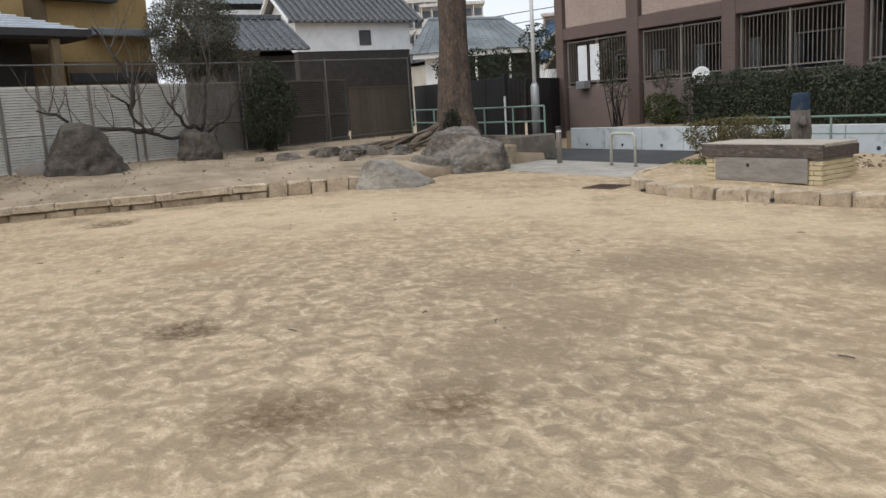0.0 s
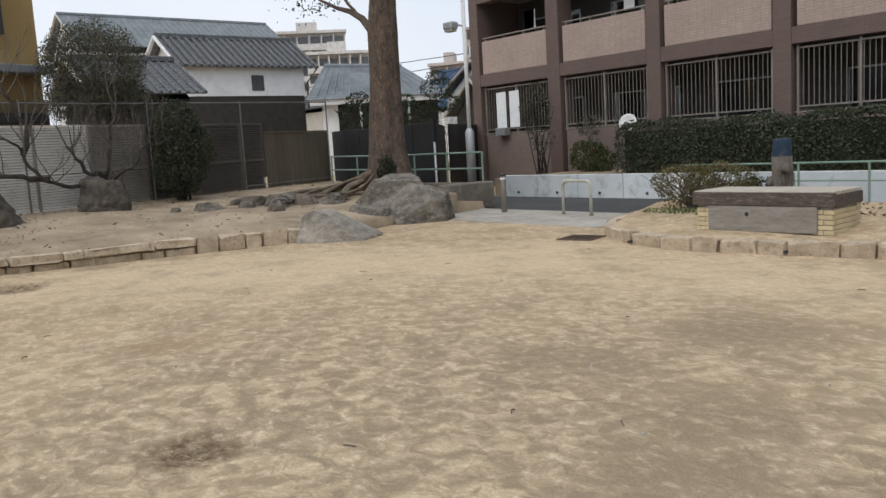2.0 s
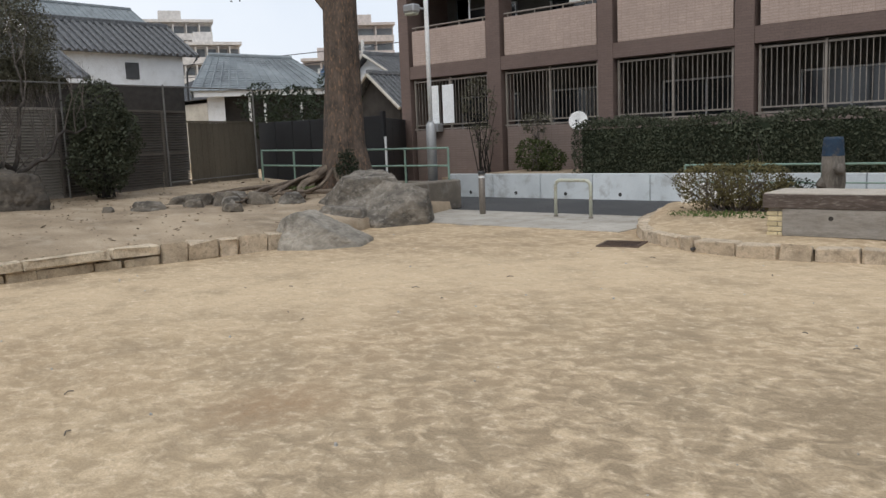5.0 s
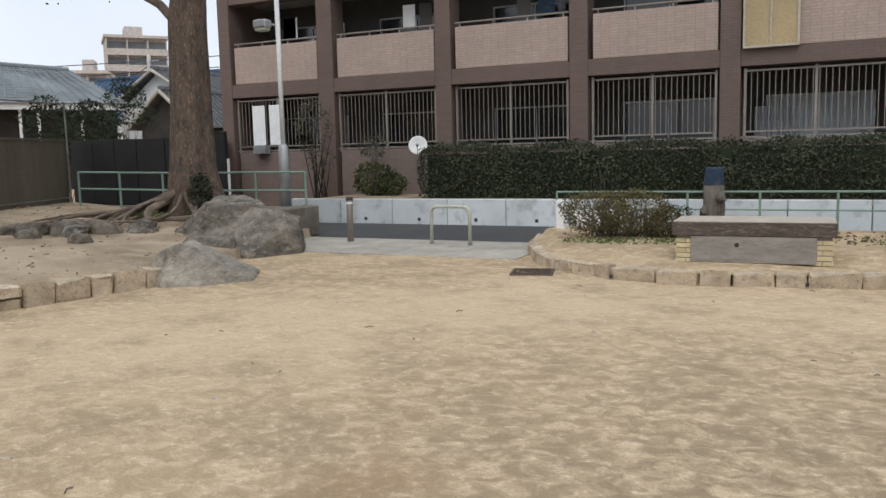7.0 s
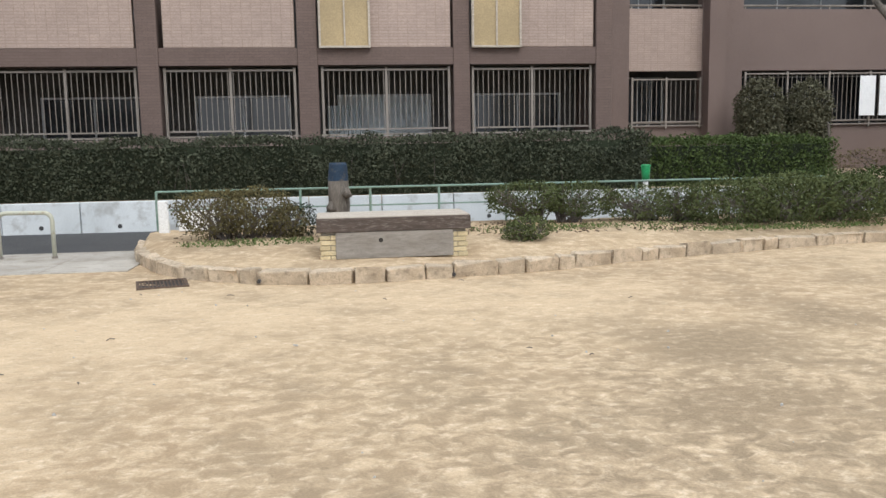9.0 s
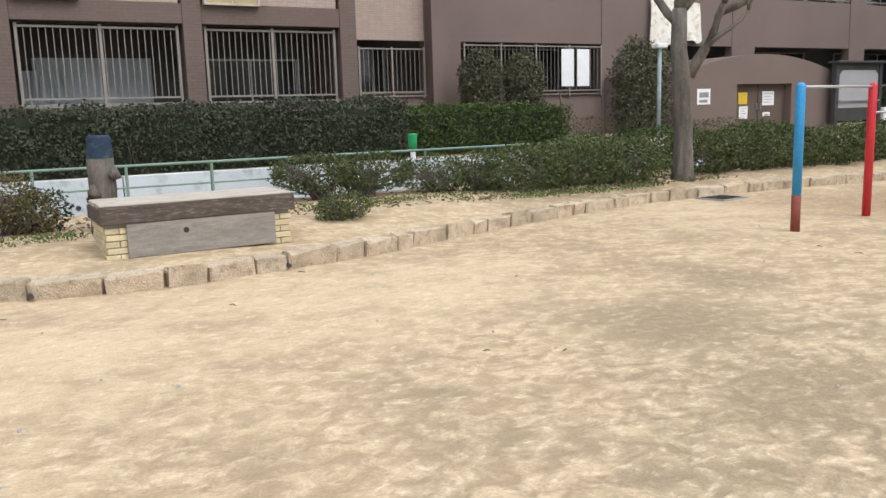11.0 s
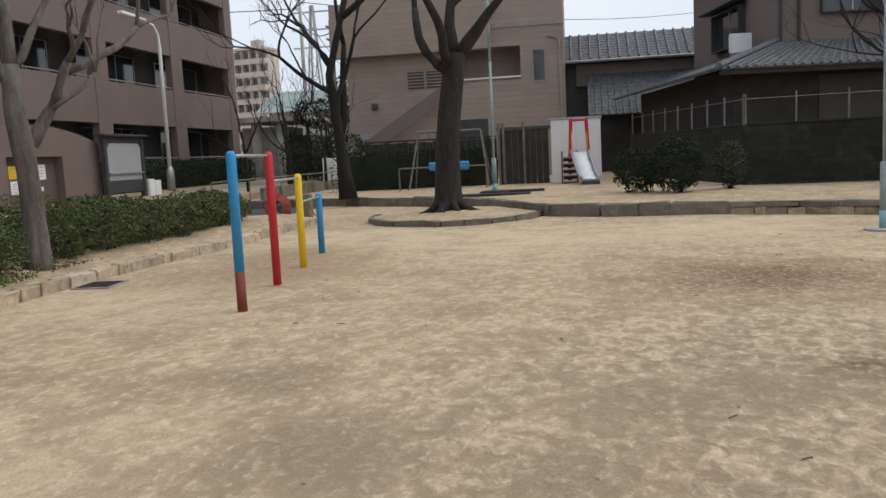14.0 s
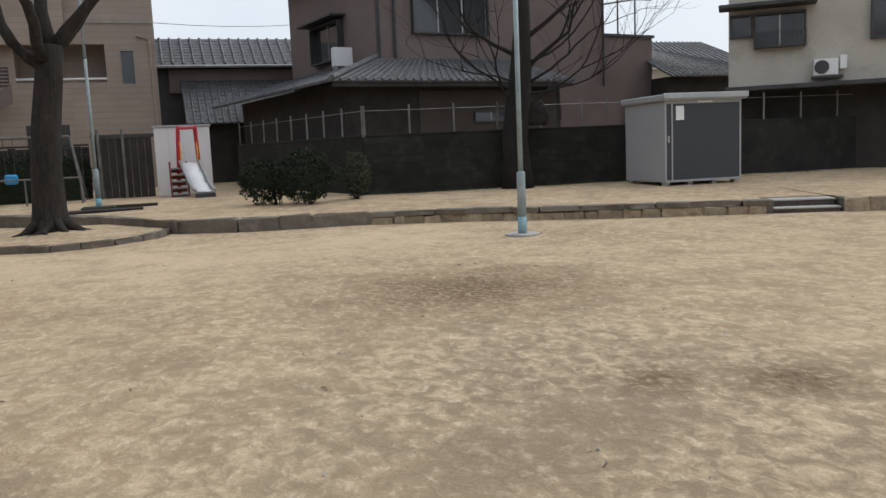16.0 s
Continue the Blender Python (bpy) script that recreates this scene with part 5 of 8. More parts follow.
def camphor():
    t = thing("camphor_tree", (-9.46, 9.22, 0.6), "big camphor tree with rough brown bark and spreading roots", "tree")
    m = Mesh()
    pts = [(-9.46, 9.22, 0.4), (-9.46, 9.22, 0.75), (-9.46, 9.22, 1.1), (-9.47, 9.22, 1.6), (-9.5, 9.24, 2.4), (-9.53, 9.27, 3.4), (-9.5, 9.3, 4.4), (-9.43, 9.33, 5.4), (-9.35, 9.35, 7.0), (-9.3, 9.4, 9.0)]
    m.tube(pts, [0.74, 0.62, 0.53, 0.46, 0.40, 0.37, 0.36, 0.3, 0.25, 0.18], 28, wob=0.34)
    part("trunk", m, BARK, t, smooth=True)
    rg, tips = random.Random(4), []
    lm = Mesh()
    lm.tube([(-9.45, 9.15, 4.1), (-9.71, 9.1, 4.5), (-10.03, 9.1, 4.8), (-10.56, 9.1, 5.06), (-11.14, 9.1, 5.24), (-12.0, 9.1, 5.6)], [0.14, 0.10, 0.08, 0.065, 0.05, 0.03], 9, wob=0.2)
    branches(lm, Vector((-10.2, 9.1, 4.9)), Vector((-0.5, -0.1, 0.7)), 0.045, 1.1, 2, rg, twigs=tips)
    for d, z in (((0.9, 0.3, 0.7), 5.6), ((-0.8, 0.5, 0.7), 6.2), ((0.3, -0.9, 0.6), 6.8), ((-0.5, -0.6, 0.9), 7.6), ((0.5, 0.6, 0.9), 8.2)):
        branches(lm, Vector((-9.42, 9.32, z)), Vector(d), 0.17, 2.4, 2, rg, twigs=tips)
    part("limb_mass", lm, BARK, t, smooth=True)
    r = np.random.default_rng(2)
    lp = [tuple(Vector(p) + Vector(r.normal(0, 0.3, 3))) for p in tips for _ in range(24)]
    lp += [(-12.2 + r.normal(0, 0.5), 9.1 + r.normal(0, 0.4), 5.45 + r.normal(0, 0.14)) for _ in range(120)]
    part("leaves", leaf_cloud(lp, 0.11, 8), LEAF_DARK, t, kind="stuff")
    for k, (a, le, r0) in enumerate(((200, 1.3, 0.13), (222, 2.0, 0.13), (238, 1.6, 0.12), (252, 2.3, 0.13), (268, 1.5, 0.12), (180, 1.0, 0.14), (290, 1.1, 0.14), (325, 0.7, 0.16), (230, 2.6, 0.085), (246, 3.2, 0.08), (260, 3.0, 0.07), (256, 2.6, 0.06), (242, 2.9, 0.06), (272, 2.4, 0.06), (215, 2.7, 0.07), (234, 3.3, 0.06), (250, 2.0, 0.10), (264, 1.8, 0.09), (226, 1.4, 0.11))):
        rm, pp, rr = Mesh(), [], []
        for i in range(9):
            u = i / 8
            aa = radians(a) + 0.35 * math.sin(u * 4 + k)
            d = 0.42 + le * u
            pp.append((-9.46 + math.cos(aa) * d, 9.22 + math.sin(aa) * d, 0.42 * (1 - u) ** 3 + 0.66 + 0.035 * math.sin(u * 9 + k) - 0.09 * u))
            rr.append(r0 * 0.68 * (1 - 0.66 * u))
        rm.tube(pp, rr, 9, wob=0.6)
        part("root", rm, ROOT, t, smooth=True)


camphor()
shrub("ivy_clump", [((-8.92, 8.74, 0.98), (0.27, 0.25, 0.46))], 1300, 0.06, LEAF_DARK, "small dark ivy clump at the foot of the camphor", "ivy", (-8.86, 8.72, 0.62), 77, 6)


def gnarl(line, rg):
    """The same limb with crooked joints between its bends."""
    out = [Vector(line[0])]
    for a, b in zip(line, line[1:]):
        a, b = Vector(a), Vector(b)
        w = (b - a).length * 0.13
        for u in (0.35, 0.7):
            out.append(a.lerp(b, u) + Vector((rg.uniform(-w, w), rg.uniform(-w, w), rg.uniform(-w, w))))
        out.append(b)
    return out


def plum():
    t = thing("plum_tree", (-12.0, 3.25, 0.7), "leafless old plum tree leaning over a stone", "tree")
    rg = random.Random(12)
    m = Mesh()
    limbs = [[(-12.0, 3.25, 0.65), (-12.02, 3.2, 1.3), (-12.0, 3.35, 1.9), (-12.1, 3.55, 2.6), (-12.2, 3.5, 3.3)],
             [(-11.95, 3.2, 1.0), (-11.7, 2.6, 1.2), (-11.45, 2.0, 1.3), (-11.3, 1.5, 1.65), (-11.2, 1.3, 2.1), (-11.1, 1.0, 2.25)],
             [(-11.42, 1.9, 1.4), (-11.2, 1.0, 1.5), (-11.0, 0.2, 1.6), (-10.9, -0.2, 1.9), (-10.8, -0.6, 2.0)],
             [(-11.9, 3.25, 1.25), (-11.8, 3.7, 1.5), (-11.9, 4.05, 1.95), (-11.9, 4.6, 2.1)],
             [(-11.95, 3.15, 1.35), (-11.8, 2.7, 1.5), (-11.75, 2.5, 1.9), (-11.7, 2.35, 2.05)],
             [(-11.25, 1.4, 1.9), (-11.3, 1.55, 2.5), (-11.2, 1.2, 3.1), (-11.2, 0.8, 3.8)]]
    limbs = [gnarl(q, rg) for q in limbs]
    for q in limbs:
        m.tube(q, [0.054 * (1 - 0.62 * i / (len(q) - 1)) for i in range(len(q))], 8, wob=0.4)
    part("trunk", m, BARK_PLUM, t, smooth=True)
    tm = Mesh()
    for q in limbs:
        for _ in range(9):
            i = rg.randint(1, len(q) - 1)
            branches(tm, Vector(q[i]), Vector((rg.uniform(-0.3, 0.3), rg.uniform(-1, 1), rg.uniform(0.4, 1.2))), 0.014, 0.62, 2, rg, 0.55, 0.3, 5)
    part("twig_growth", tm, TWIG, t, kind="stuff")


plum()


def garden_tree():
    t = thing("garden_tree", (-13.7, 3.7, 0.7), "dense clipped evergreen garden tree behind the fence", "tree")
    m, rg = Mesh(), random.Random(3)
    m.tube([(-13.9, 3.7, 0.6), (-13.85, 3.72, 1.8), (-13.75, 3.7, 2.8), (-13.7, 3.7, 4.0)], [0.13, 0.1, 0.08, 0.04], 9)
    for _ in range(12):
        branches(m, Vector((-13.8, 3.7, rg.uniform(2.3, 3.4))), Vector((rg.uniform(-1, 1), rg.uniform(-1, 1), 0.7)), 0.035, 0.9, 1, rg)
    part("trunk", m, TWIG, t)
    pts = blob_points((-13.75, 3.7, 3.95), (1.15, 1.28, 1.15), 26000, 8, 0.3, 0.14) + blob_points((-13.7, 3.3, 3.1), (0.95, 0.95, 0.5), 7000, 9, 0.3, 0.3) + blob_points((-13.8, 4.2, 3.2), (0.9, 0.9, 0.5), 7000, 10, 0.3, 0.3)
    part("leaves", leaf_cloud(pts, 0.052, 5), LEAF_DRY, t, kind="stuff")


garden_tree()
shrub("camellia", [((-12.25, 5.0, 1.45), (0.6, 0.62, 0.75)), ((-12.25, 5.0, 2.35), (0.55, 0.62, 0.72)), ((-12.2, 5.2, 1.9), (0.6, 0.7, 0.7))], 15000, 0.07, LEAF_HEDGE, "dense dark camellia standing against the fence", "shrub", (-12.25, 5.0, 0.7), 51, 20, BARK_DARK)


def louvre_fence():
    """Two tiers of louvred panels between posts."""
    posts = [-4.2, -3.0, -1.8, -0.6, 0.22, 1.06, 2.23, 3.48, 4.83, 6.4, 8.0, 9.57, 10.5]
    slat_l = {}
    for i, (a, b) in enumerate(zip(posts, posts[1:])):
        dark, stained = a >= 6.3, 4.8 <= a < 6.3
        t = thing("fence_panel", fence_at((a + b) / 2, 0, 0.7), "dark brown louvred fence panel" if dark else "grime-stained grey louvred fence panel" if stained else "cream louvred metal fence panel", "fence", "louvred fence")
        rot = Matrix.Rotation(math.atan2(FENCE_D.y, FENCE_D.x), 4, "Z")
        base = Matrix.Translation(fence_at(a, 0, 0)) @ rot
        L = b - a
        part("post", Mesh().box(-0.035, 0.035, -0.035, 0.035, 0.55, 2.52, 0.006), LOUVRE_DARK if dark else METAL_BRONZE, t, m=base)
        for z in (0.68, 1.47, 2.48):
            part("rail", Mesh().box(0.035, L - 0.035, -0.03, 0.03, z, z + 0.05), LOUVRE_DARK if dark else LOUVRE_MID if stained else LOUVRE, t, m=base)
        sl = Mesh()
        tilt = Euler((radians(36 if dark else 45), 0, 0)).to_matrix().to_4x4()
        sl.box(0.036, L - 0.036, -0.033, 0.033, -0.004, 0.004, 0, tilt)
        me = sl.make("slat", LOUVRE_DARK if dark else LOUVRE_MID if stained else LOUVRE)
        for z0, k in ((0.735, 12), (1.525, 16)):
            for j in range(k):
                part("slat", me, None, t, m=base @ Matrix.Translation((0, 0, z0 + (0.06) * j + 0.03)))
        # added dark sheet that paints the shade in the gaps between slats
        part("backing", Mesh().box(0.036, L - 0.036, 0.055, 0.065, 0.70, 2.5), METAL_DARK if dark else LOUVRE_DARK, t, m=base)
    rot = Matrix.Rotation(math.atan2(FENCE_D.y, FENCE_D.x), 4, "Z")
    base = Matrix.Translation(fence_at(10.5, 0, 0)) @ rot
    t = thing("board_fence", fence_at(12, 0, 0.7), "plain brown board fence with a flat top", "fence")
    for j in range(12):
        part("board", Mesh().box(0.05 + j * 0.24, 0.05 + j * 0.24 + 0.232, -0.02, 0.015 + 0.004 * (j % 2), 0.62, 2.24, 0.004), LATTICE, t, m=base)
    part("cap", Mesh().box(0, 2.95, -0.04, 0.04, 2.245, 2.29), LATTICE, t, m=base)
    p = thing("pipe_fence", fence_at(6, 0.1, 0.7), "galvanised pipe frame standing along the fence", "fence")
    for s in (0.2, 3.2, 6.45, 9.57, 13.3):
        part("post", Mesh().tube([fence_at(s, -0.12, 0.5), fence_at(s, -0.12, 3.02 + 0.012 * s)], 0.022, 8), PIPE_DULL, p)
    part("rail", Mesh().tube([fence_at(-4, -0.12, 2.95), fence_at(5, -0.12, 3.0), fence_at(13.3, -0.12, 3.16)], 0.016, 8), PIPE_DULL, p)
    part("rail", Mesh().tube([fence_at(9.6, -0.14, 0.8), fence_at(13.3, -0.14, 0.82)], 0.016, 8), PIPE_DULL, p)


louvre_fence()


def corner_fence():
    t = thing("black_fence", (-13, 11.6, 0.5), "tall black panel fence at the lane corner", "fence")
    pts = [(-15.45, 11.35), (-13.4, 11.55), (-10.92, 11.86)]
    for (x0, y0), (x1, y1) in zip(pts, pts[1:]):
        a = math.atan2(y1 - y0, x1 - x0)
        L = math.hypot(x1 - x0, y1 - y0)
        base = Matrix.Translation((x0, y0, 0)) @ Matrix.Rotation(a, 4, "Z")
        k = 3
        for j in range(k):
            part("panel", Mesh().box(L * j / k + 0.012, L * (j + 1) / k - 0.012, -0.03, 0.03, 0.3, 2.24, 0.006), FENCE_BLACK, t, m=base)
    a = math.atan2(14.8 - 11.86, -14.07 + 10.92)
    base = Matrix.Translation((-10.92, 11.88, 0)) @ Matrix.Rotation(a, 4, "Z")
    for j in range(4):
        part("panel", Mesh().box(j * 1.1 + 0.06, j * 1.1 + 1.09, -0.03, 0.03, 0.0, 2.24, 0.006), FENCE_BLACK, t, m=base)
    a = math.atan2(18.0 - 14.9, -16.25 + 14.2)
    base = Matrix.Translation((-14.0, 14.95, 0)) @ Matrix.Rotation(a, 4, "Z")
    for j in range(3):
        part("panel", Mesh().box(j * 1.22 + 0.01, j * 1.22 + 1.2, -0.03, 0.03, 0.0, 2.3, 0.006), FENCE_BLACK, t, m=base)
    part("post", Mesh().box(-10.98, -10.86, 11.8, 11.92, 0, 2.35, 0.01), FENCE_BLACK, t)
    part("marker", Mesh().tube([(-10.6, 11.6, 0.5), (-10.6, 11.6, 1.7)], 0.03, 8), WHITE, t)
    g = thing("guard_rail", (-11.2, 10.9, 0.6), "pale green steel tube guard rail", "railing", "green rails")
    a, b = Vector((-14.4, 10.6, 0)), Vector((-8.06, 11.04, 0))
    for z in (1.38, 0.98):
        part("tube", Mesh().tube([a + Vector((0, 0, z + 0.08)), a.lerp(b, 0.5) + Vector((0, 0, z + 0.02)), b + Vector((0, 0, z))], 0.024, 8), GREEN_RAIL, g)
    for i in range(6):
        q = a.lerp(b, i / 5)
        part("post", Mesh().tube([q + Vector((0, 0, 0.4)), q + Vector((0, 0, 1.38 + 0.08 * (1 - i / 5)))], 0.026, 8), GREEN_RAIL, g)
    e = thing("concrete_edge", (-7.9, 10.2, 0), "weathered concrete retaining edge by the entrance", "wall")
    part("block", Mesh().box(-8.25, -7.85, 9.7, 11.22, 0, 0.66, 0.03), DARK_CONC, e)
    part("block", Mesh().box(-8.2, -7.45, 8.7, 9.69, 0, 0.50, 0.05), STONE, e, "rough tan stone block")
    part("block", Mesh().box(-15.2, -8.26, 11.0, 11.24, 0, 0.62, 0.02), DARK_CONC, e)


corner_fence()


def lane_lamp():
    t = thing("street_lamp", (-8.82, 11.24, 0.6), "white steel street lamp with a thicker foot", "street lamp")
    part("foot", Mesh().tube([(-8.82, 11.34, 0.5), (-8.82, 11.34, 1.9), (-8.82, 11.34, 2.0)], [0.115, 0.115, 0.06], 14), METAL_GREY, t, smooth=True)
    part("pole", Mesh().tube([(-8.82, 11.34, 1.98), (-8.82, 11.34, 5.6)], 0.052, 12), WHITE, t, smooth=True)
    part("arm", Mesh().tube([(-8.82, 11.34, 4.55), (-8.98, 11.1, 4.6)], 0.025, 8), METAL_GREY, t)
    part("lantern", Mesh().box(-9.2, -8.86, 10.95, 11.2, 4.48, 4.66, 0.03), METAL_GREY, t)
    part("lens", Mesh().box(-9.17, -8.89, 10.97, 11.18, 4.42, 4.479, 0.02), CREAM, t)


lane_lamp()

# entrance: slabs, bollard, barrier, white wall panels, rail
def bollard():
    t = thing("bollard", (-6.42, 10.16, 0), "dark grey steel bollard with a pale band", "bollard")
    part("post", Mesh().tube([(-6.42, 10.16, -0.01), (-6.42, 10.16, 0.84), (-6.42, 10.16, 0.87)], [0.065, 0.065, 0.05], 16), METAL_BRONZE, t, smooth=True)
    part("band", Mesh().tube([(-6.42, 10.16, 0.76), (-6.42, 10.16, 0.80)], 0.067, 16), WHITE, t)
    part("cap", Mesh().tube([(-6.42, 10.16, 0.83), (-6.42, 10.16, 0.885), (-6.42, 10.16, 0.9)], [0.072, 0.072, 0.04], 16), METAL_DARK, t)


bollard()


def u_barrier():
    t = thing("barrier_hoop", (-4.2, 10.12, 0), "worn cream steel hoop barrier", "barrier")
    a, b, r = (-4.62, 10.16), (-3.8, 10.08), 0.12
    p = [(a[0], a[1], -0.01), (a[0], a[1], 0.6)]
    for k in range(1, 6):
        g = math.pi / 2 * k / 6
        p.append((a[0] + r * (1 - math.cos(g)), a[1], 0.6 + r * math.sin(g)))
    p.append((a[0] + r, a[1], 0.72))
    q = [(b[0] - (x - a[0]), b[1], z) for x, _, z in p]
    part("hoop", Mesh().tube(p + q[::-1], 0.033, 12), CREAM, t, smooth=True)
    for x, y in (a, b):
        part("sleeve", Mesh().tube([(x, y, -0.01), (x, y, 0.05)], 0.045, 12), METAL_BRONZE, t)


u_barrier()


def planter_rail():
    t = thing("guard_rail", (3, 11.3, 0.25), "pale green tube rail along the planting bed", "railing", "green rails")
    for z in (0.93, 0.62):
        part("tube", Mesh().tube([(-2.52, 11.3, z), (9.5, 11.3, z)], 0.02 if z > 0.7 else 0.014, 8), GREEN_RAIL, t)
    for i in range(11):
        x = -2.52 + 1.2 * i
        part("post", Mesh().tube([(x, 11.3, 0.1), (x, 11.3, 0.93)], 0.022, 8), GREEN_RAIL, t)
    b = thing("white_post_box", (-2.2, 11.05, 0.2), "white painted board on posts", "sign board")
    part("board", Mesh().box(-2.42, -2.26, 10.9, 11.0, 0.12, 0.80, 0.01), WHITE, b)
    part("board", Mesh().box(-2.12, -1.2, 11.02, 11.06, 0.28, 0.62, 0.01), WHITE, b)


planter_rail()


def satellite_dish():
    t = thing("satellite_dish", (-8.65, 17.5, 0.5), "white round satellite dish on a short mast", "dish")
    part("mast", Mesh().tube([(-8.62, 17.75, 0.5), (-8.62, 17.7, 1.9)], 0.016, 8), METAL_DARK, t)
    m, n = Mesh(), 28
    ax = Vector((0.35, -0.9, 0.25)).normalized()
    u = ax.cross(Vector((0, 0, 1))).normalized()
    w = u.cross(ax)
    c = Vector((-8.65, 17.55, 1.955))
    for k, (r, d) in enumerate(((0.02, 0.06), (0.12, 0.05), (0.2, 0.025), (0.27, -0.01), (0.275, 0.0), (0.2, 0.045), (0.02, 0.075))):
        for i in range(n):
            g = 2 * math.pi * i / n
            m.v.append(tuple(c - ax * d + u * math.cos(g) * r + w * math.sin(g) * r))
    for k in range(6):
        for i in range(n):
            m.f.append((k * n + i, k * n + (i + 1) % n, (k + 1) * n + (i + 1) % n, (k + 1) * n + i))
    m.f.append(tuple(range(n)))
    part("reflector", m, WHITE, t, smooth=True)
    tip = c + ax * 0.25 - w * 0.08
    part("feed_arm", Mesh().tube([c - w * 0.27, tip], 0.012, 6), METAL_DARK, t)
    part("feed_horn", Mesh().tube([tip - ax * 0.03, tip + ax * 0.04], 0.03, 8), METAL_DARK, t)


satellite_dish()


# ---- bench, stump, covers ----
def bench():
    t = thing("park_bench", (1.25, 7.95, 0.22), "wide timber bench on yellow brick piers", "bench")
    a = math.radians(8)
    base = Matrix.Translation((1.25, 8.0, -0.045)) @ Matrix.Rotation(a * 0.2, 4, "Z")
    z0 = 0.2
    for k in range(4):
        y0 = -0.42 + k * 0.2
        part("plank", Mesh().box(-0.99 + 0.01 * (k % 2), 0.99, y0, y0 + 0.19, z0 + 0.545, z0 + 0.59 + 0.003 * (k % 2), 0.006), WOOD_PALE, t, m=base)
    part("apron", Mesh().box(-1.0, 1.0, -0.445, -0.40, z0 + 0.395, z0 + 0.575, 0.008), WOOD_BROWN, t, m=base)
    part("apron", Mesh().box(-1.0, 1.0, 0.36, 0.40, z0 + 0.395, z0 + 0.544, 0.008), WOOD_BROWN, t, m=base)
    part("apron", Mesh().box(-0.998, -0.95, -0.399, 0.359, z0 + 0.395, z0 + 0.544, 0.008), WOOD_BROWN, t, m=base)
    part("apron", Mesh().box(0.95, 0.998, -0.399, 0.359, z0 + 0.395, z0 + 0.544, 0.008), WOOD_BROWN, t, m=base)
    part("front_board", Mesh().box(-0.76, 0.77, -0.435, -0.40, z0 + 0.045, z0 + 0.392, 0.008), WOOD_GREY, t, m=base)
    part("knot", Mesh().tube([(-0.18, -0.434, z0 + 0.28), (-0.18, -0.4365, z0 + 0.28)], 0.03, 9), WOOD_DARK, t, m=base)
    brick_m = Mesh().box(-0.1, 0.1, -0.05, 0.05, 0, 0.058, 0.006).make("brick", BRICK_YELLOW)
    for sx in (-1, 1):
        pier = part("pier", Mesh().box(sx * 0.83 - 0.115, sx * 0.83 + 0.115, -0.375, 0.35, z0 - 0.1, z0 + 0.393), MORTAR, t, m=base)
        for c in range(6):
            z = z0 - 0.04 + c * 0.067
            for k in range(4):
                y = -0.26 + k * 0.19 + (0.05 if c % 2 else 0)
                ob = part("brick", brick_m, None, pier)
                ob.matrix_parent_inverse = base.inverted()
                ob.matrix_basis = base @ Matrix.Translation((sx * (0.83 + 0.075), y, z)) @ Matrix.Rotation(math.pi / 2, 4, "Z")
            for k in range(2 if c % 2 else 1):
                x = sx * 0.83 + ((-0.065, 0.075)[k] if c % 2 else 0.0)
                ob = part("brick", brick_m, None, pier)
                ob.matrix_parent_inverse = base.inverted()
                ob.matrix_basis = base @ Matrix.Translation((x, -0.345, z)) @ Matrix.Diagonal((0.66 if c % 2 else 1.2, 1, 1, 1))


bench()


def stump():
    t = thing("tree_stump", (0.55, 9.5, 0.22), "gnarled tree stump with a faded navy-painted top", "stump")
    n, m, m2 = 20, Mesh(), Mesh()
    def ring(mm, z, r, k):
        for i in range(n):
            g = 2 * math.pi * i / n
            q = r * (1 + 0.2 * noise.noise((math.cos(g) * 1.5, math.sin(g) * 1.5, z * 2.2)) + 0.09 * noise.noise((math.cos(g) * 5, math.sin(g) * 5, z * 2)))
            mm.v.append((0.55 + math.cos(g) * q, 9.5 + math.sin(g) * q, z))
    zs = [(0.1, 0.20), (0.35, 0.16), (0.55, 0.15), (0.75, 0.165), (0.9, 0.155), (1.13, 0.14)]
    for k, (z, r) in enumerate(zs):
        ring(m, z, r, k)
    for k, (z, r) in enumerate([(1.131, 0.142), (1.19, 0.138), (1.36, 0.135), (1.40, 0.125)]):
        ring(m2, z, r, k)
    for mm, k in ((m, len(zs)), (m2, 4)):
        for j in range(k - 1):
            for i in range(n):
                mm.f.append((j * n + i, j * n + (i + 1) % n, (j + 1) * n + (i + 1) % n, (j + 1) * n + i))
        mm.f.append(tuple((k - 1) * n + i for i in range(n)))
    part("trunk", m, BARK_GREY, t, smooth=True)
    part("painted_top", m2, STUMP_BLUE, t, "faded navy paint", smooth=True)
    for x, y, z in ((0.68, 9.38, 0.92), (0.43, 9.38, 0.72), (0.67, 9.40, 0.55)):
        part("burl", Mesh().tube([(x - 0.05, y + 0.05, z - 0.08), (x, y - 0.02, z), (x, y + 0.03, z + 0.1)], [0.05, 0.085, 0.03], 8, wob=0.4), BARK_GREY, t, smooth=True)


stump()


RUSTY = mat("rusty_cast_iron", (0.13, 0.085, 0.06), (0.075, 0.052, 0.04), 8, 60, 0.85, bump=0.6, wear=(0.24, 0.19, 0.14), wear_amount=0.5)


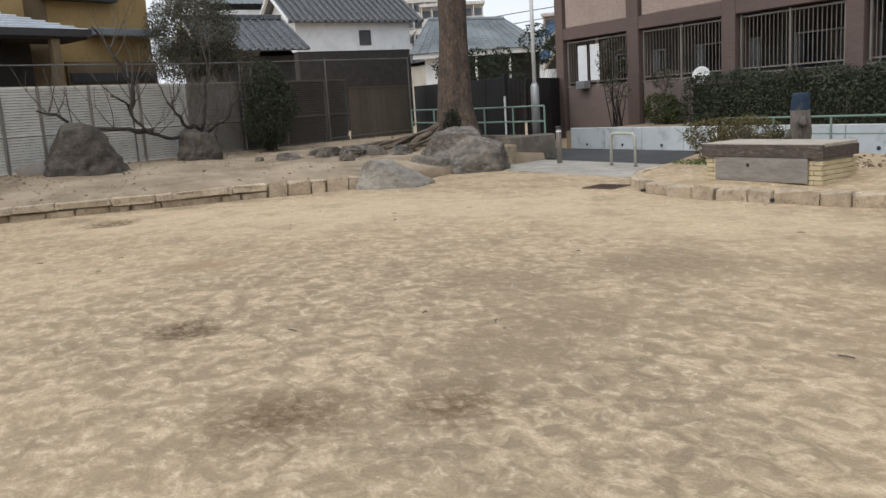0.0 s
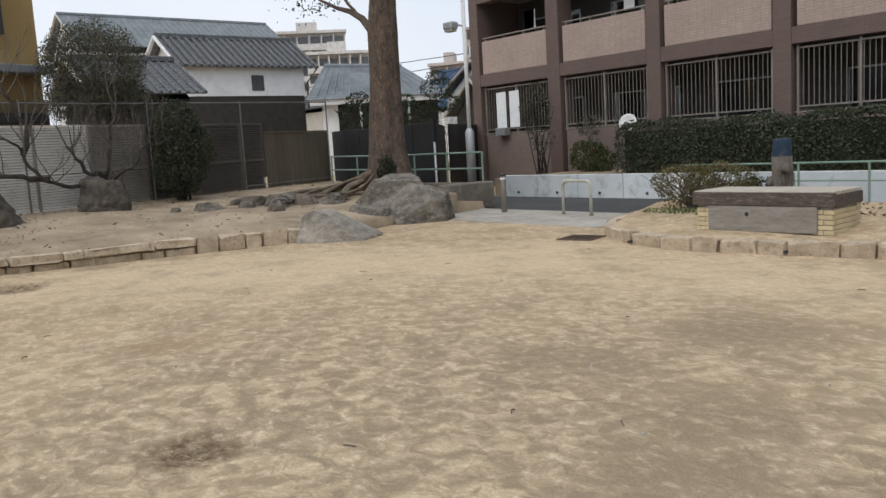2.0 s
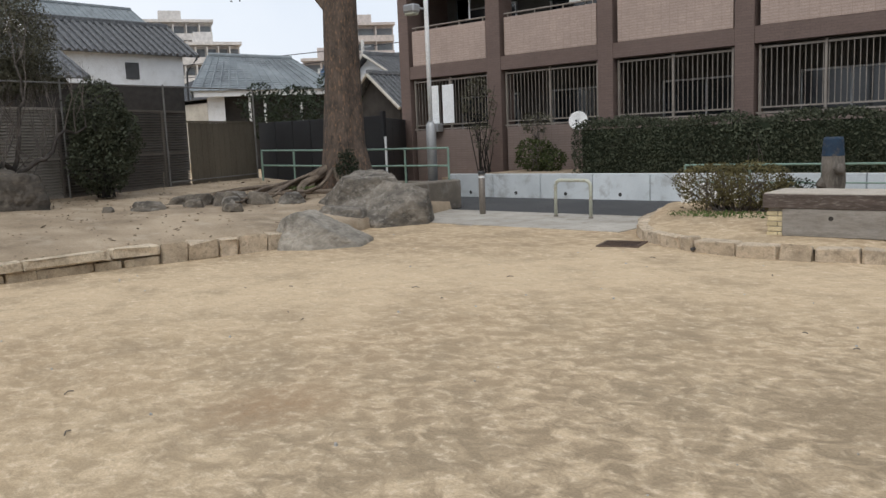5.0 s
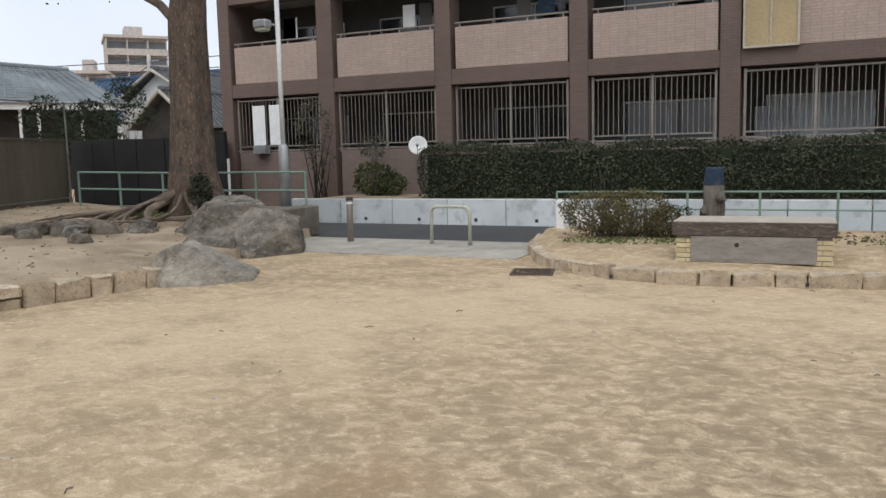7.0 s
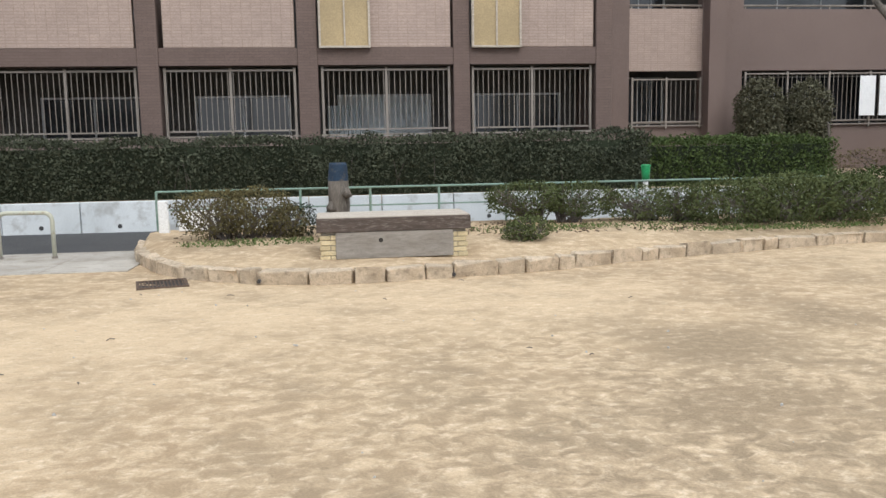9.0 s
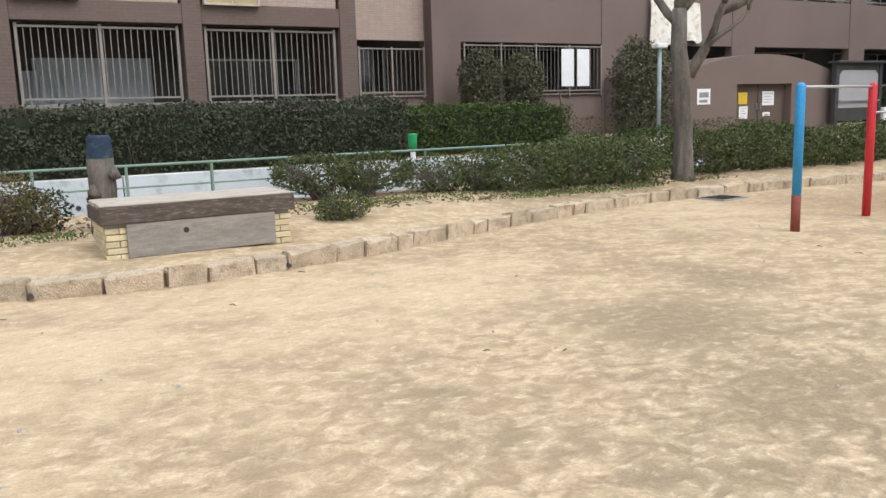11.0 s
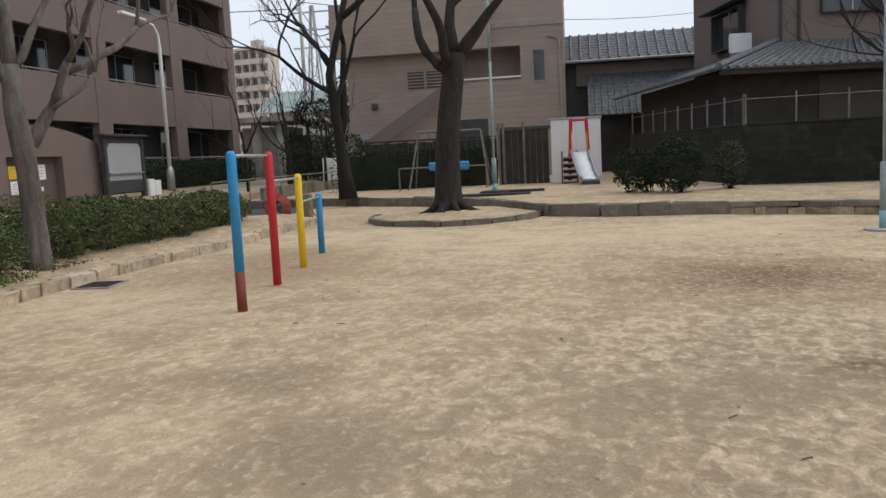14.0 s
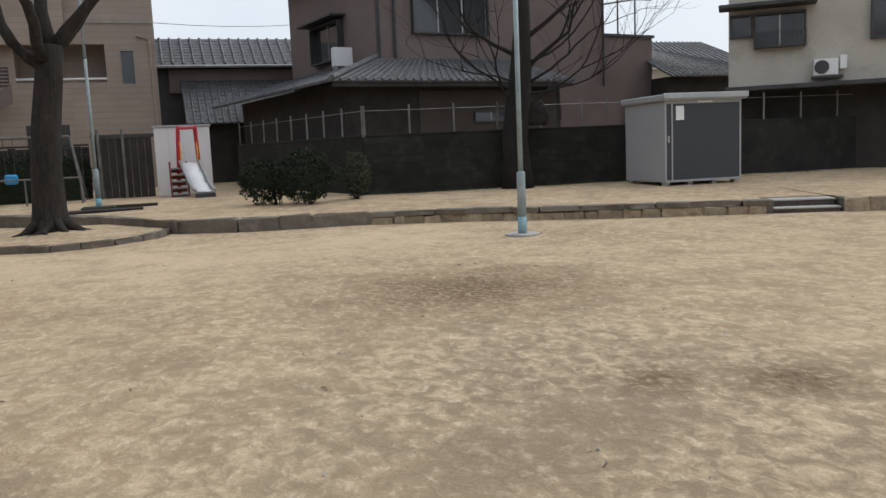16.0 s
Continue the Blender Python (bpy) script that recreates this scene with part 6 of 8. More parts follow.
def cover(x, y, turn, w, d, label, rim, grate):
    t = thing("drain_cover", (x, y, 0.0), label, "drain cover", "drain covers")
    base = Matrix.Translation((x, y, 0)) @ Matrix.Rotation(turn, 4, "Z")
    part("frame", Mesh().box(-w, w, -d, -d + 0.04, -0.03, 0.02).box(-w, w, d - 0.04, d, -0.03, 0.02).box(-w, -w + 0.04, -d + 0.04, d - 0.04, -0.03, 0.02).box(w - 0.04, w, -d + 0.04, d - 0.04, -0.03, 0.02), rim, t, m=base)
    part("tray", Mesh().box(-w + 0.04, w - 0.04, -d + 0.04, d - 0.04, -0.03, 0.006), WOOD_DARK, t, m=base)
    for i in range(12):
        xx = -w + 0.06 + (2 * w - 0.12) * i / 11
        part("bar", Mesh().box(xx - 0.008, xx + 0.008, -d + 0.045, d - 0.045, 0.006, 0.02), grate, t, m=base)


cover(-1.62, 7.28, 0.25, 0.3, 0.3, "rusty steel drain grating in the sand", RUSTY, RUSTY)
cover(9.98, 8.55, 0.1, 0.33, 0.28, "dark steel drain cover by the kerb", MORTAR, BARK_PLUM)


# ---- horizontal bars ----
def bars():
    t = thing("horizontal_bars", (10.5, 5.9, 0), "row of coloured posts with three steel gymnastic bars", "play equipment")
    P = [((7.837, 5.49), 1.76, BLUE, "blue post"), ((9.615, 5.75), 1.76, RED, "red post"), ((11.40, 5.995), 1.43, YELLOW, "yellow post"), ((13.18, 6.26), 1.06, BLUE, "blue post")]
    for i, ((x, y), h, mm, lab) in enumerate(P):
        z = 0.44 if i == 0 else -0.02
        part("post", Mesh().tube([(x, y, z), (x, y, h - 0.03), (x, y, h)], [0.055, 0.055, 0.04], 18), mm, t, lab, smooth=True)
        part("cap", Mesh().tube([(x, y, h), (x, y, h + 0.012)], [0.04, 0.02], 12), mm, t)
        if i == 0:
            part("post_foot", Mesh().tube([(x, y, -0.02), (x, y, 0.439)], 0.055, 18), RUST_RED, t, "worn primer-red lower band", smooth=True)
    for (a, h) , (b, _) in (((P[0][0], 1.72), (P[1][0], 0)), ((P[1][0], 1.38), (P[2][0], 0)), ((P[2][0], 1.0), (P[3][0], 0))):
        part("bar", Mesh().tube([(a[0], a[1], h), (b[0], b[1], h)], 0.017, 10), METAL_GREY, t, smooth=True)


bars()


# ---- bare trees ----
BARK_MID = mat("dark_grey_bark", (0.036, 0.030, 0.026), (0.015, 0.013, 0.0115), 2.5, 22, 0.95, bump=1.0, wear=(0.075, 0.064, 0.054), wear_amount=0.5, stretch=(3, 3, 0.7))
def bare_tree(name, at, trunk, radii, limbs, label, material, seed, depth=3, n=14, twig_r=0.03):
    t = thing(name, at, label, "tree")
    rg = random.Random(seed)
    m = Mesh()
    m.tube(trunk, radii, n, wob=0.18)
    part("trunk", m, material, t, smooth=True)
    b = Mesh()
    for p, d, r, le in limbs:
        branches(b, Vector(p), Vector(d), r, le, depth + 1, rg, 0.62, 0.12, 9, shrink=0.72, crook=0.27)
    part("crown", b, material, t, smooth=True)
    return t


bare_tree("street_tree", (10.2, 9.64, 0.25), [(10.2, 9.64, 0.15), (10.2, 9.64, 0.4), (10.2, 9.64, 1.0), (10.18, 9.66, 1.7), (10.16, 9.68, 2.1), (10.12, 9.72, 2.5), (10.12, 9.72, 3.2)], [0.24, 0.19, 0.165, 0.16, 0.175, 0.15, 0.12],
          [((10.14, 9.7, 2.9), (-0.62, 0.72, 0.75), 0.085, 1.6), ((10.24, 9.6, 2.05), (0.62, -0.7, 1.5), 0.105, 1.35), ((10.12, 9.72, 3.15), (-0.1, 0.15, 1), 0.10, 1.8), ((10.55, 9.2, 3.1), (0.75, -0.85, 0.5), 0.075, 1.6), ((10.12, 9.72, 3.1), (0.5, -0.2, 1), 0.07, 1.6)],
          "leafless street tree forking low above the azaleas", BARK_GREY, 5)
bare_tree("street_tree", (20.5, 4.95, 0.15), [(20.5, 5.1, 0.05), (20.5, 5.1, 0.3), (20.52, 5.1, 0.7), (20.52, 5.08, 1.6), (20.5, 4.97, 2.6), (20.5, 4.82, 3.6), (20.5, 4.75, 4.2)], [0.48, 0.37, 0.325, 0.31, 0.30, 0.29, 0.285],
          [((20.5, 4.85, 3.7), (-0.1, 0.85, 0.6), 0.15, 2.2), ((20.5, 4.72, 4.1), (0.0, 0.25, 1), 0.16, 2.2), ((20.5, 4.7, 4.1), (0.0, -0.55, 1), 0.15, 2.2), ((20.5, 4.68, 4.05), (0.1, -0.95, 0.75), 0.12, 2.0), ((20.3, 4.9, 3.9), (-0.7, 0.5, 0.8), 0.14, 2.0)],
          "large leafless tree standing in a ring of kerb stones", BARK_MID, 9)
bare_tree("street_tree", (26.7, 9.5, 0.35), [(26.65, 9.55, 0.3), (26.6, 9.6, 1.2), (26.6, 9.75, 2.6), (26.6, 9.95, 4.5), (26.6, 9.6, 5.8), (26.7, 9.2, 7.2)], [0.32, 0.21, 0.17, 0.14, 0.11, 0.08],
          [((26.6, 9.8, 3.2), (0.1, -0.3, 1), 0.1, 2.6), ((26.6, 9.9, 4.8), (0, 0.8, 0.8), 0.13, 2.2), ((26.65, 9.4, 6.4), (0, -0.7, 0.7), 0.12, 2.2), ((26.6, 9.7, 2.4), (0.2, -0.15, 1), 0.15, 3.2), ((26.6, 9.9, 3.9), (-0.4, 0.9, 0.5), 0.09, 2.2)],
          "dark leafless tree with crooked stems", BARK_DARK, 13)
bare_tree("street_tree", (23.0, -7.4, 0.3), [(23.0, -7.4, 0.2), (23.0, -7.4, 0.9), (23.0, -7.35, 1.8), (23.0, -7.5, 2.8), (23.0, -7.6, 3.8), (23.0, -7.7, 5.4), (23.0, -7.7, 7.5)], [0.5, 0.4, 0.38, 0.37, 0.32, 0.24, 0.15],
          [((23, -7.5, 2.6), (-0.3, -1, 0.15), 0.045, 2.2), ((23, -7.4, 3.2), (-0.4, 1, 0.3), 0.045, 2.2), ((23, -7.5, 3.0), (-0.5, -0.9, 0.0), 0.035, 2.2), ((23, -7.4, 3.5), (-0.5, 0.8, 0.1), 0.035, 2.4), ((23, -7.5, 4.0), (-0.4, -1, 0.3), 0.04, 2.4), ((23, -7.55, 3.6), (-0.3, -0.9, 0.6), 0.08, 2.0), ((23, -7.5, 4.2), (-0.2, 0.9, 0.5), 0.07, 2.0), ((23, -7.65, 4.6), (-0.3, -1, 0.7), 0.08, 2.2), ((23, -7.4, 2.9), (-0.5, 0.7, 0.3), 0.05, 1.7), ((23, -7.6, 3.3), (-0.6, -0.5, 0.3), 0.05, 1.7)],
          "pollarded dark tree with thin winter shoots", BARK_DARK, 17)
rock("burl", (23.0, -8.05, 2.55), (0.35, 0.4, 0.4), 0, "knotted swelling on the pollarded tree", BARK_DARK, 3, sub=2)
rt = thing("tree_roots", (20.5, 5.05, 0.2), "dark gnarled roots at the foot of the tree", "roots")
for k in range(9):
    a = radians(90 + 30 * k)
    part("root", Mesh().tube([(20.5 + math.cos(a + 0.1 * i * (k % 3 - 1)) * (0.26 + 0.1 * i), 5.08 + math.sin(a + 0.1 * i * (k % 3 - 1)) * (0.26 + 0.1 * i), 0.30 * (1 - i / 6) ** 2 + 0.12) for i in range(7)], [0.11 - 0.012 * i for i in range(7)], 7, wob=0.3), BARK_MID, rt, smooth=True)
for i, (x, y, h) in enumerate(((31.5, 15.2, 4.2), (34, 14.2, 5.0), (36.5, 13.4, 4.6), (40.0, 16.5, 5.2), (43.0, 15.2, 5.6), (44.5, 18.0, 6.0), (41.0, 14.4, 4.8))):
    bare_tree("sapling", (x, y, 0.2), [(x, y, 0.1), (x + 0.05, y, h * 0.35), (x, y + 0.1, h * 0.7)], [0.09, 0.07, 0.05],
              [((x, y + 0.1, h * 0.65), (0.1, 0.4, 1), 0.045, 1.6), ((x, y, h * 0.5), (0, -0.7, 0.9), 0.04, 1.5), ((x, y, h * 0.4), (0.1, 0.8, 0.8), 0.04, 1.5)], "slender leafless sapling beside the lane", BARK_DARK, 30 + i, 2, 8)


# ---- tree ring, lamps and play things on the terrace ----
def lamp_post(x, y, z, label, base_mat, disc):
    t = thing("park_lamp", (x, y, z), label, "street lamp", "park lamps")
    part("footing", Mesh().tube([(x, y, z - 0.05), (x, y, z + 0.02), (x, y, z + 0.03)], [0.32, 0.32, 0.29], 28) if disc else Mesh().box(x - 0.45, x + 0.45, y - 0.45, y + 0.45, z - 0.05, z + 0.1, 0.02), base_mat if disc else WOOD_DARK, t)
    part("aqua_foot", Mesh().tube([(x, y, z + 0.03), (x, y, z + 0.33)], 0.083, 14), AQUA, t, "worn aqua paint", smooth=True)
    part("sleeve", Mesh().tube([(x, y, z + 0.331), (x, y, z + 1.13), (x, y, z + 1.16)], [0.08, 0.077, 0.045], 14), FADED_BLUE, t, smooth=True)
    part("pole", Mesh().tube([(x, y, z + 1.15), (x, y, z + 4.2)], 0.045, 12), FADED_BLUE, t, smooth=True)
    part("upper_pole", Mesh().tube([(x, y, z + 4.2), (x, y, z + 7.0)], 0.042, 12), FADED_BLUE, t, smooth=True)
    part("head", Mesh().tube([(x, y, z + 7.0), (x, y, z + 7.1), (x, y, z + 7.45)], [0.1, 0.25, 0.12], 14), WHITE, t, smooth=True)


lamp_post(14.2, -3.36, 0.0, "tall faded blue lamp post on a round concrete foot", CONC, True)
lamp_post(25.7, 4.38, 0.3, "tall grey lamp post on the play terrace", CONC, False)
solid("timber_edge", Mesh().box(24.6, 25.1, 3.2, 5.5, 0.28, 0.36, 0.015).box(25.9, 26.1, 2.8, 4.6, 0.3, 0.4, 0.015), WOOD_DARK, "dark timber edging laid on the terrace", "timber")


def hooked_lamp():
    t = thing("street_lamp", (38, 22, 0.5), "white street lamp with a curved arm", "street lamp")
    part("foot", Mesh().tube([(38, 22, 0.4), (38, 22, 1.5), (38, 22, 1.75)], [0.2, 0.2, 0.09], 12), METAL_GREY, t, smooth=True)
    part("pole", Mesh().tube([(38, 22, 1.7), (38, 22, 7.6), (37.9, 22, 8.2), (37.5, 22, 8.6), (36.8, 22, 8.75), (35.6, 22, 8.8)], [0.1, 0.09, 0.085, 0.08, 0.075, 0.07], 10), WHITE, t, smooth=True)
    part("head", Mesh().box(34.6, 35.7, 21.85, 22.15, 8.7, 8.86, 0.04), WHITE, t)


hooked_lamp()


def flower_pole():
    t = thing("sign_pole", (16.8, 17.1, 0.5), "blue-grey pole with a white head", "pole")
    part("pole", Mesh().tube([(16.8, 17.1, 0.5), (16.8, 17.1, 3.2)], 0.06, 10), FADED_BLUE, t, smooth=True)
    part("head", Mesh().box(16.6, 17.0, 16.95, 17.25, 3.2, 3.34, 0.03), WHITE, t)
    g = thing("green_marker", (7.19, 14.3, 0.5), "bright green plastic marker on a short white post", "marker")
    part("post", Mesh().tube([(7.19, 14.3, 0.5), (7.19, 14.3, 0.8)], 0.055, 10), WHITE, g)
    part("cap", Mesh().tube([(7.19, 14.3, 0.78), (7.19, 14.3, 1.10), (7.19, 14.3, 1.13)], [0.085, 0.10, 0.09], 14), GREEN_BIN, g, smooth=True)
    part("cap_rim", Mesh().tube([(7.19, 14.3, 1.085), (7.19, 14.3, 1.11)], 0.108, 14), GREEN_BIN, g)
    k = thing("tree_stake", (13.2, 17.0, 0.5), "thin leaning timber stake in the bank", "stake")
    part("stake", Mesh().tube([(13.25, 17.0, 0.45), (13.1, 17.0, 2.0)], [0.035, 0.03], 8), TWIG, k)


flower_pole()


def slide():
    t = thing("slide", (30, 1.4, 0.3), "small red slide with a pale steel chute", "play equipment")
    y0, y1 = 1.32, 1.95
    for y in (y0, y1):
        part("tower_post", Mesh().tube([(30.6, y + (y - 1.635) * 0.25, 0.25), (30.5, y - (y - 1.635) * 0.1, 2.65), (30.3, y - (y - 1.635) * 0.1, 2.7)], 0.065, 10), RED, t)
        part("side_plate", Mesh().box(30.2, 30.5, y - 0.03, y + 0.03, 1.55, 2.6, 0.02), RED, t)
        part("brace", Mesh().tube([(31.7, y, 0.28), (30.6, y, 1.5)], 0.035, 8), RED, t)
    part("top_bar", Mesh().tube([(30.4, y0, 2.68), (30.4, y1, 2.68)], 0.05, 8), RED, t)
    part("platform", Mesh().box(30.2, 30.8, y0, y1, 1.42, 1.5, 0.01), METAL_GREY, t)
    ch = Mesh()
    prof = [(30.2, 1.5, 1.34), (29.7, 1.16, 1.24), (29.2, 0.8, 1.13), (28.85, 0.6, 1.05), (28.5, 0.54, 0.98)]
    for (xa, za, ya), (xb, zb, yb) in zip(prof, prof[1:]):
        ch.add([(xa, ya, za), (xb, yb, zb), (xb, yb + 0.6, zb), (xa, ya + 0.58, za), (xa, ya, za - 0.04), (xb, yb, zb - 0.04), (xb, yb + 0.6, zb - 0.04), (xa, ya + 0.58, za - 0.04)], [(0, 3, 2, 1), (4, 5, 6, 7), (0, 1, 5, 4), (2, 3, 7, 6)])
    part("chute", ch, WHITE, t, "pale steel chute", smooth=True)
    for off in (-0.02, 0.61):
        part("chute_side", Mesh().tube([(x, y + off, z + 0.06) for x, z, y in prof], 0.045, 8), METAL_GREY, t, smooth=True)
    for k in range(5):
        part("tread", Mesh().box(29.92 + 0.09 * k, 30.22 + 0.09 * k, 1.74, 2.26, 0.40 + 0.22 * k, 0.46 + 0.22 * k, 0.01), METAL_GREY, t)
        part("riser", Mesh().box(30.16 + 0.09 * k, 30.2 + 0.09 * k, 1.76, 2.24, 0.28 + 0.22 * k, 0.40 + 0.22 * k), RUST_RED, t)
    for y in (1.72, 2.28):
        part("stringer", Mesh().box(-0.06, 0.06, -0.03, 0.03, 0, 1.35, 0.01), RUST_RED, t, m=Matrix.Translation((29.97, y, 0.28)) @ Matrix.Rotation(radians(22), 4, "Y"))
    part("foot", Mesh().box(28.42, 28.75, 0.96, 1.6, 0.28, 0.49, 0.02), METAL_DARK, t)
    for y in (1.35, 1.9):
        part("handle", Mesh().tube([(30.2, y, 1.6), (29.9, y, 1.95), (30.3, y, 2.2)], 0.02, 8), YELLOW, t)


slide()


def swings():
    t = thing("swing_set", (31.2, 6.6, 0.3), "grey steel swing frame with two blue seats", "play equipment")
    ya, yb, x, top = 7.85, 5.4, 31.2, 2.55
    part("beam", Mesh().tube([(x, ya, top), (x, yb, top)], 0.045, 10), PIPE_DULL, t)
    for y, s in ((ya, 1), (yb, -1)):
        for dx in (-0.7, 0.7):
            part("leg", Mesh().tube([(x, y, top), (x + dx, y + 0.35 * s, 0.28)], 0.035, 8), PIPE_DULL, t)
    for y in (7.3, 6.1):
        for d in (-0.14, 0.14):
            part("chain", Mesh().tube([(x, y + d, top), (x, y + d, 1.15)], 0.012, 5), METAL_DARK, t)
        part("seat", Mesh().box(x - 0.12, x + 0.12, y - 0.2, y + 0.2, 1.02, 1.36, 0.06), BLUE, t, "blue bucket seat")
    g = thing("swing_barrier", (29.6, 6.8, 0.3), "low grey tube barrier before the swings", "railing")
    for y in (8.45, 6.75, 5.1):
        part("post", Mesh().tube([(30.0, y, 0.28), (30.0, y, 1.18)], 0.03, 8), PIPE_DULL, g)
    part("rail", Mesh().tube([(30.0, 8.45, 1.18), (30.0, 5.1, 1.18)], 0.03, 8), PIPE_DULL, g)


swings()


def storage_shed():
    t = thing("storage_shed", (20.7, -11.4, 0.3), "grey steel storage shed with charcoal sliding doors", "shed")
    a = math.atan2(-12.55 + 10.25, 19.4 - 19.62)
    base = Matrix.Translation((19.62, -10.25, 0)) @ Matrix.Rotation(a, 4, "Z")
    L, D, z0, z1 = 2.35, 2.3, 0.42, 2.62
    part("body", Mesh().box(0, L, 0.06, D, z0, z1, 0.01), SHED_GREY, t, m=base)
    part("roof", Mesh().box(-0.1, L + 0.1, -0.14, D + 0.1, z1, z1 + 0.18, 0.03), SHED_GREY, t, m=base)
    part("gutter", Mesh().box(-0.12, L + 0.12, -0.18, -0.141, z1 + 0.05, z1 + 0.2, 0.01), METAL_GREY, t, m=base)
    part("door_frame", Mesh().box(0, 0.05, 0.0, 0.059, z0, z1).box(L - 0.05, L, 0.0, 0.059, z0, z1).box(0.05, L - 0.05, 0.0, 0.059, z1 - 0.08, z1).box(0.05, L - 0.05, 0.0, 0.059, z0, z0 + 0.06), SHED_GREY, t, m=base)
    part("door", Mesh().box(0.05, 0.2, 0.02, 0.055, z0 + 0.06, z1 - 0.08), SHED_DARK, t, m=base)
    d = part("door", Mesh().box(0.24, L - 0.05, 0.01, 0.05, z0 + 0.06, z1 - 0.08), SHED_DARK, t, "charcoal sliding door", m=base)
    part("stile", Mesh().box(0.2, 0.24, 0.0, 0.056, z0 + 0.06, z1 - 0.08), METAL_GREY, t, m=base)
    part("lock", Mesh().box(0.09, 0.15, 0.0, 0.02, 1.5, 1.68, 0.01), METAL_GREY, t, m=base)
    part("notice_sheet", Mesh().box(0.34, 0.58, -0.002, 0.009, 2.1, 2.48), PAPER, t, m=base)
    part("label_plate", Mesh().box(1.0, 1.45, -0.004, -0.0005, z1 - 0.06, z1 - 0.02), PAPER, t, m=base)
    for x in (0.05, 0.75, 1.5, 2.2):
        for y in (0.1, 2.0):
            part("foot_block", Mesh().box(x, x + 0.14, y, y + 0.2, 0.25, z0), CONC, t, m=base)


storage_shed()


def hose_reel():
    t = thing("hose_reel", (20.6, 9.9, 0.1), "red hose wound on a dark steel reel", "hose reel")
    for k in range(5):
        r = 0.24 + 0.03 * k
        p = [(20.4 + 0.06 * k + 0.02 * math.sin(3 * g), 9.85 + math.cos(g) * r, 0.42 + math.sin(g) * r) for g in [2 * math.pi * i / 22 for i in range(23)]]
        part("coil", Mesh().tube(p, 0.022, 6), HOSE, t)
    for dy in (-0.3, 0.3):
        part("leg", Mesh().tube([(20.5, 9.85 + dy, 0.02), (20.5, 9.85, 0.45), (20.5, 9.85 - dy * 0.3, 0.75)], 0.025, 6), METAL_DARK, t)
    part("hub", Mesh().tube([(20.3, 9.85, 0.42), (20.75, 9.85, 0.42)], 0.1, 12), METAL_DARK, t)
    p = thing("stone_post", (20.8, 9.1, 0.0), "short rough concrete post with a red strap", "post")
    part("post", Mesh().box(20.65, 20.95, 8.95, 9.25, -0.02, 0.75, 0.03), DARK_CONC, p)
    part("strap", Mesh().tube([(20.6, 8.95, 0.5), (20.55, 8.8, 0.2), (20.6, 8.6, 0.05)], 0.02, 6), HOSE, p)


hose_reel()
shrub("evergreen_bush", [((22.3, -0.9, 1.05), (0.75, 0.8, 0.72)), ((23.0, 0.1, 0.95), (0.6, 0.7, 0.6))], 7000, 0.09, LEAF_DARK, "dark evergreen bush before the block wall", "bush", (22.3, -0.95, 0.3), 61, 16, BARK_DARK)
shrub("evergreen_bush", [((22.9, -2.4, 1.0), (0.42, 0.45, 0.65))], 1800, 0.09, LEAF_HEDGE, "smaller dull green bush before the block wall", "bush", (22.9, -2.5, 0.3), 62, 10, BARK_DARK)


# ---- houses ----
def tiled_roof(p00, p10, p01, p11, roll=0.3, r=0.055, thick=0.06):
    """A roof slope: eave p00-p10, ridge p01-p11, with rows of rolls running down it."""
    p00, p10, p01, p11 = (Vector(p) for p in (p00, p10, p01, p11))
    m = Mesh()
    nrm = (p10 - p00).cross(p01 - p00).normalized()
    dn = nrm * -thick
    m.add([p00, p10, p11, p01, p00 + dn, p10 + dn, p11 + dn, p01 + dn], [(0, 1, 2, 3), (7, 6, 5, 4), (0, 4, 5, 1), (1, 5, 6, 2), (2, 6, 7, 3), (3, 7, 4, 0)])
    m.rolls = Mesh()
    k = max(2, int((p10 - p00).length / roll))
    rows = max(2, int((p01 - p00).length / 0.32))
    for i in range(k + 1):
        a, b = p00.lerp(p10, i / k), p01.lerp(p11, i / k)
        pts, rad = [], []
        for j in range(rows + 1):
            q = a.lerp(b, j / rows) + nrm * r * 0.3
            pts += [q + nrm * 0.012, q - nrm * 0.012] if 0 < j < rows else [q]
            rad += [r, r * 0.82] if 0 < j < rows else [r]
        m.rolls.tube(pts, rad, 6)
    for j in range(1, rows):
        a, b = p00.lerp(p01, j / rows), p10.lerp(p11, j / rows)
        m.rolls.tube([a, b], 0.02, 4, cap=False)
    return m


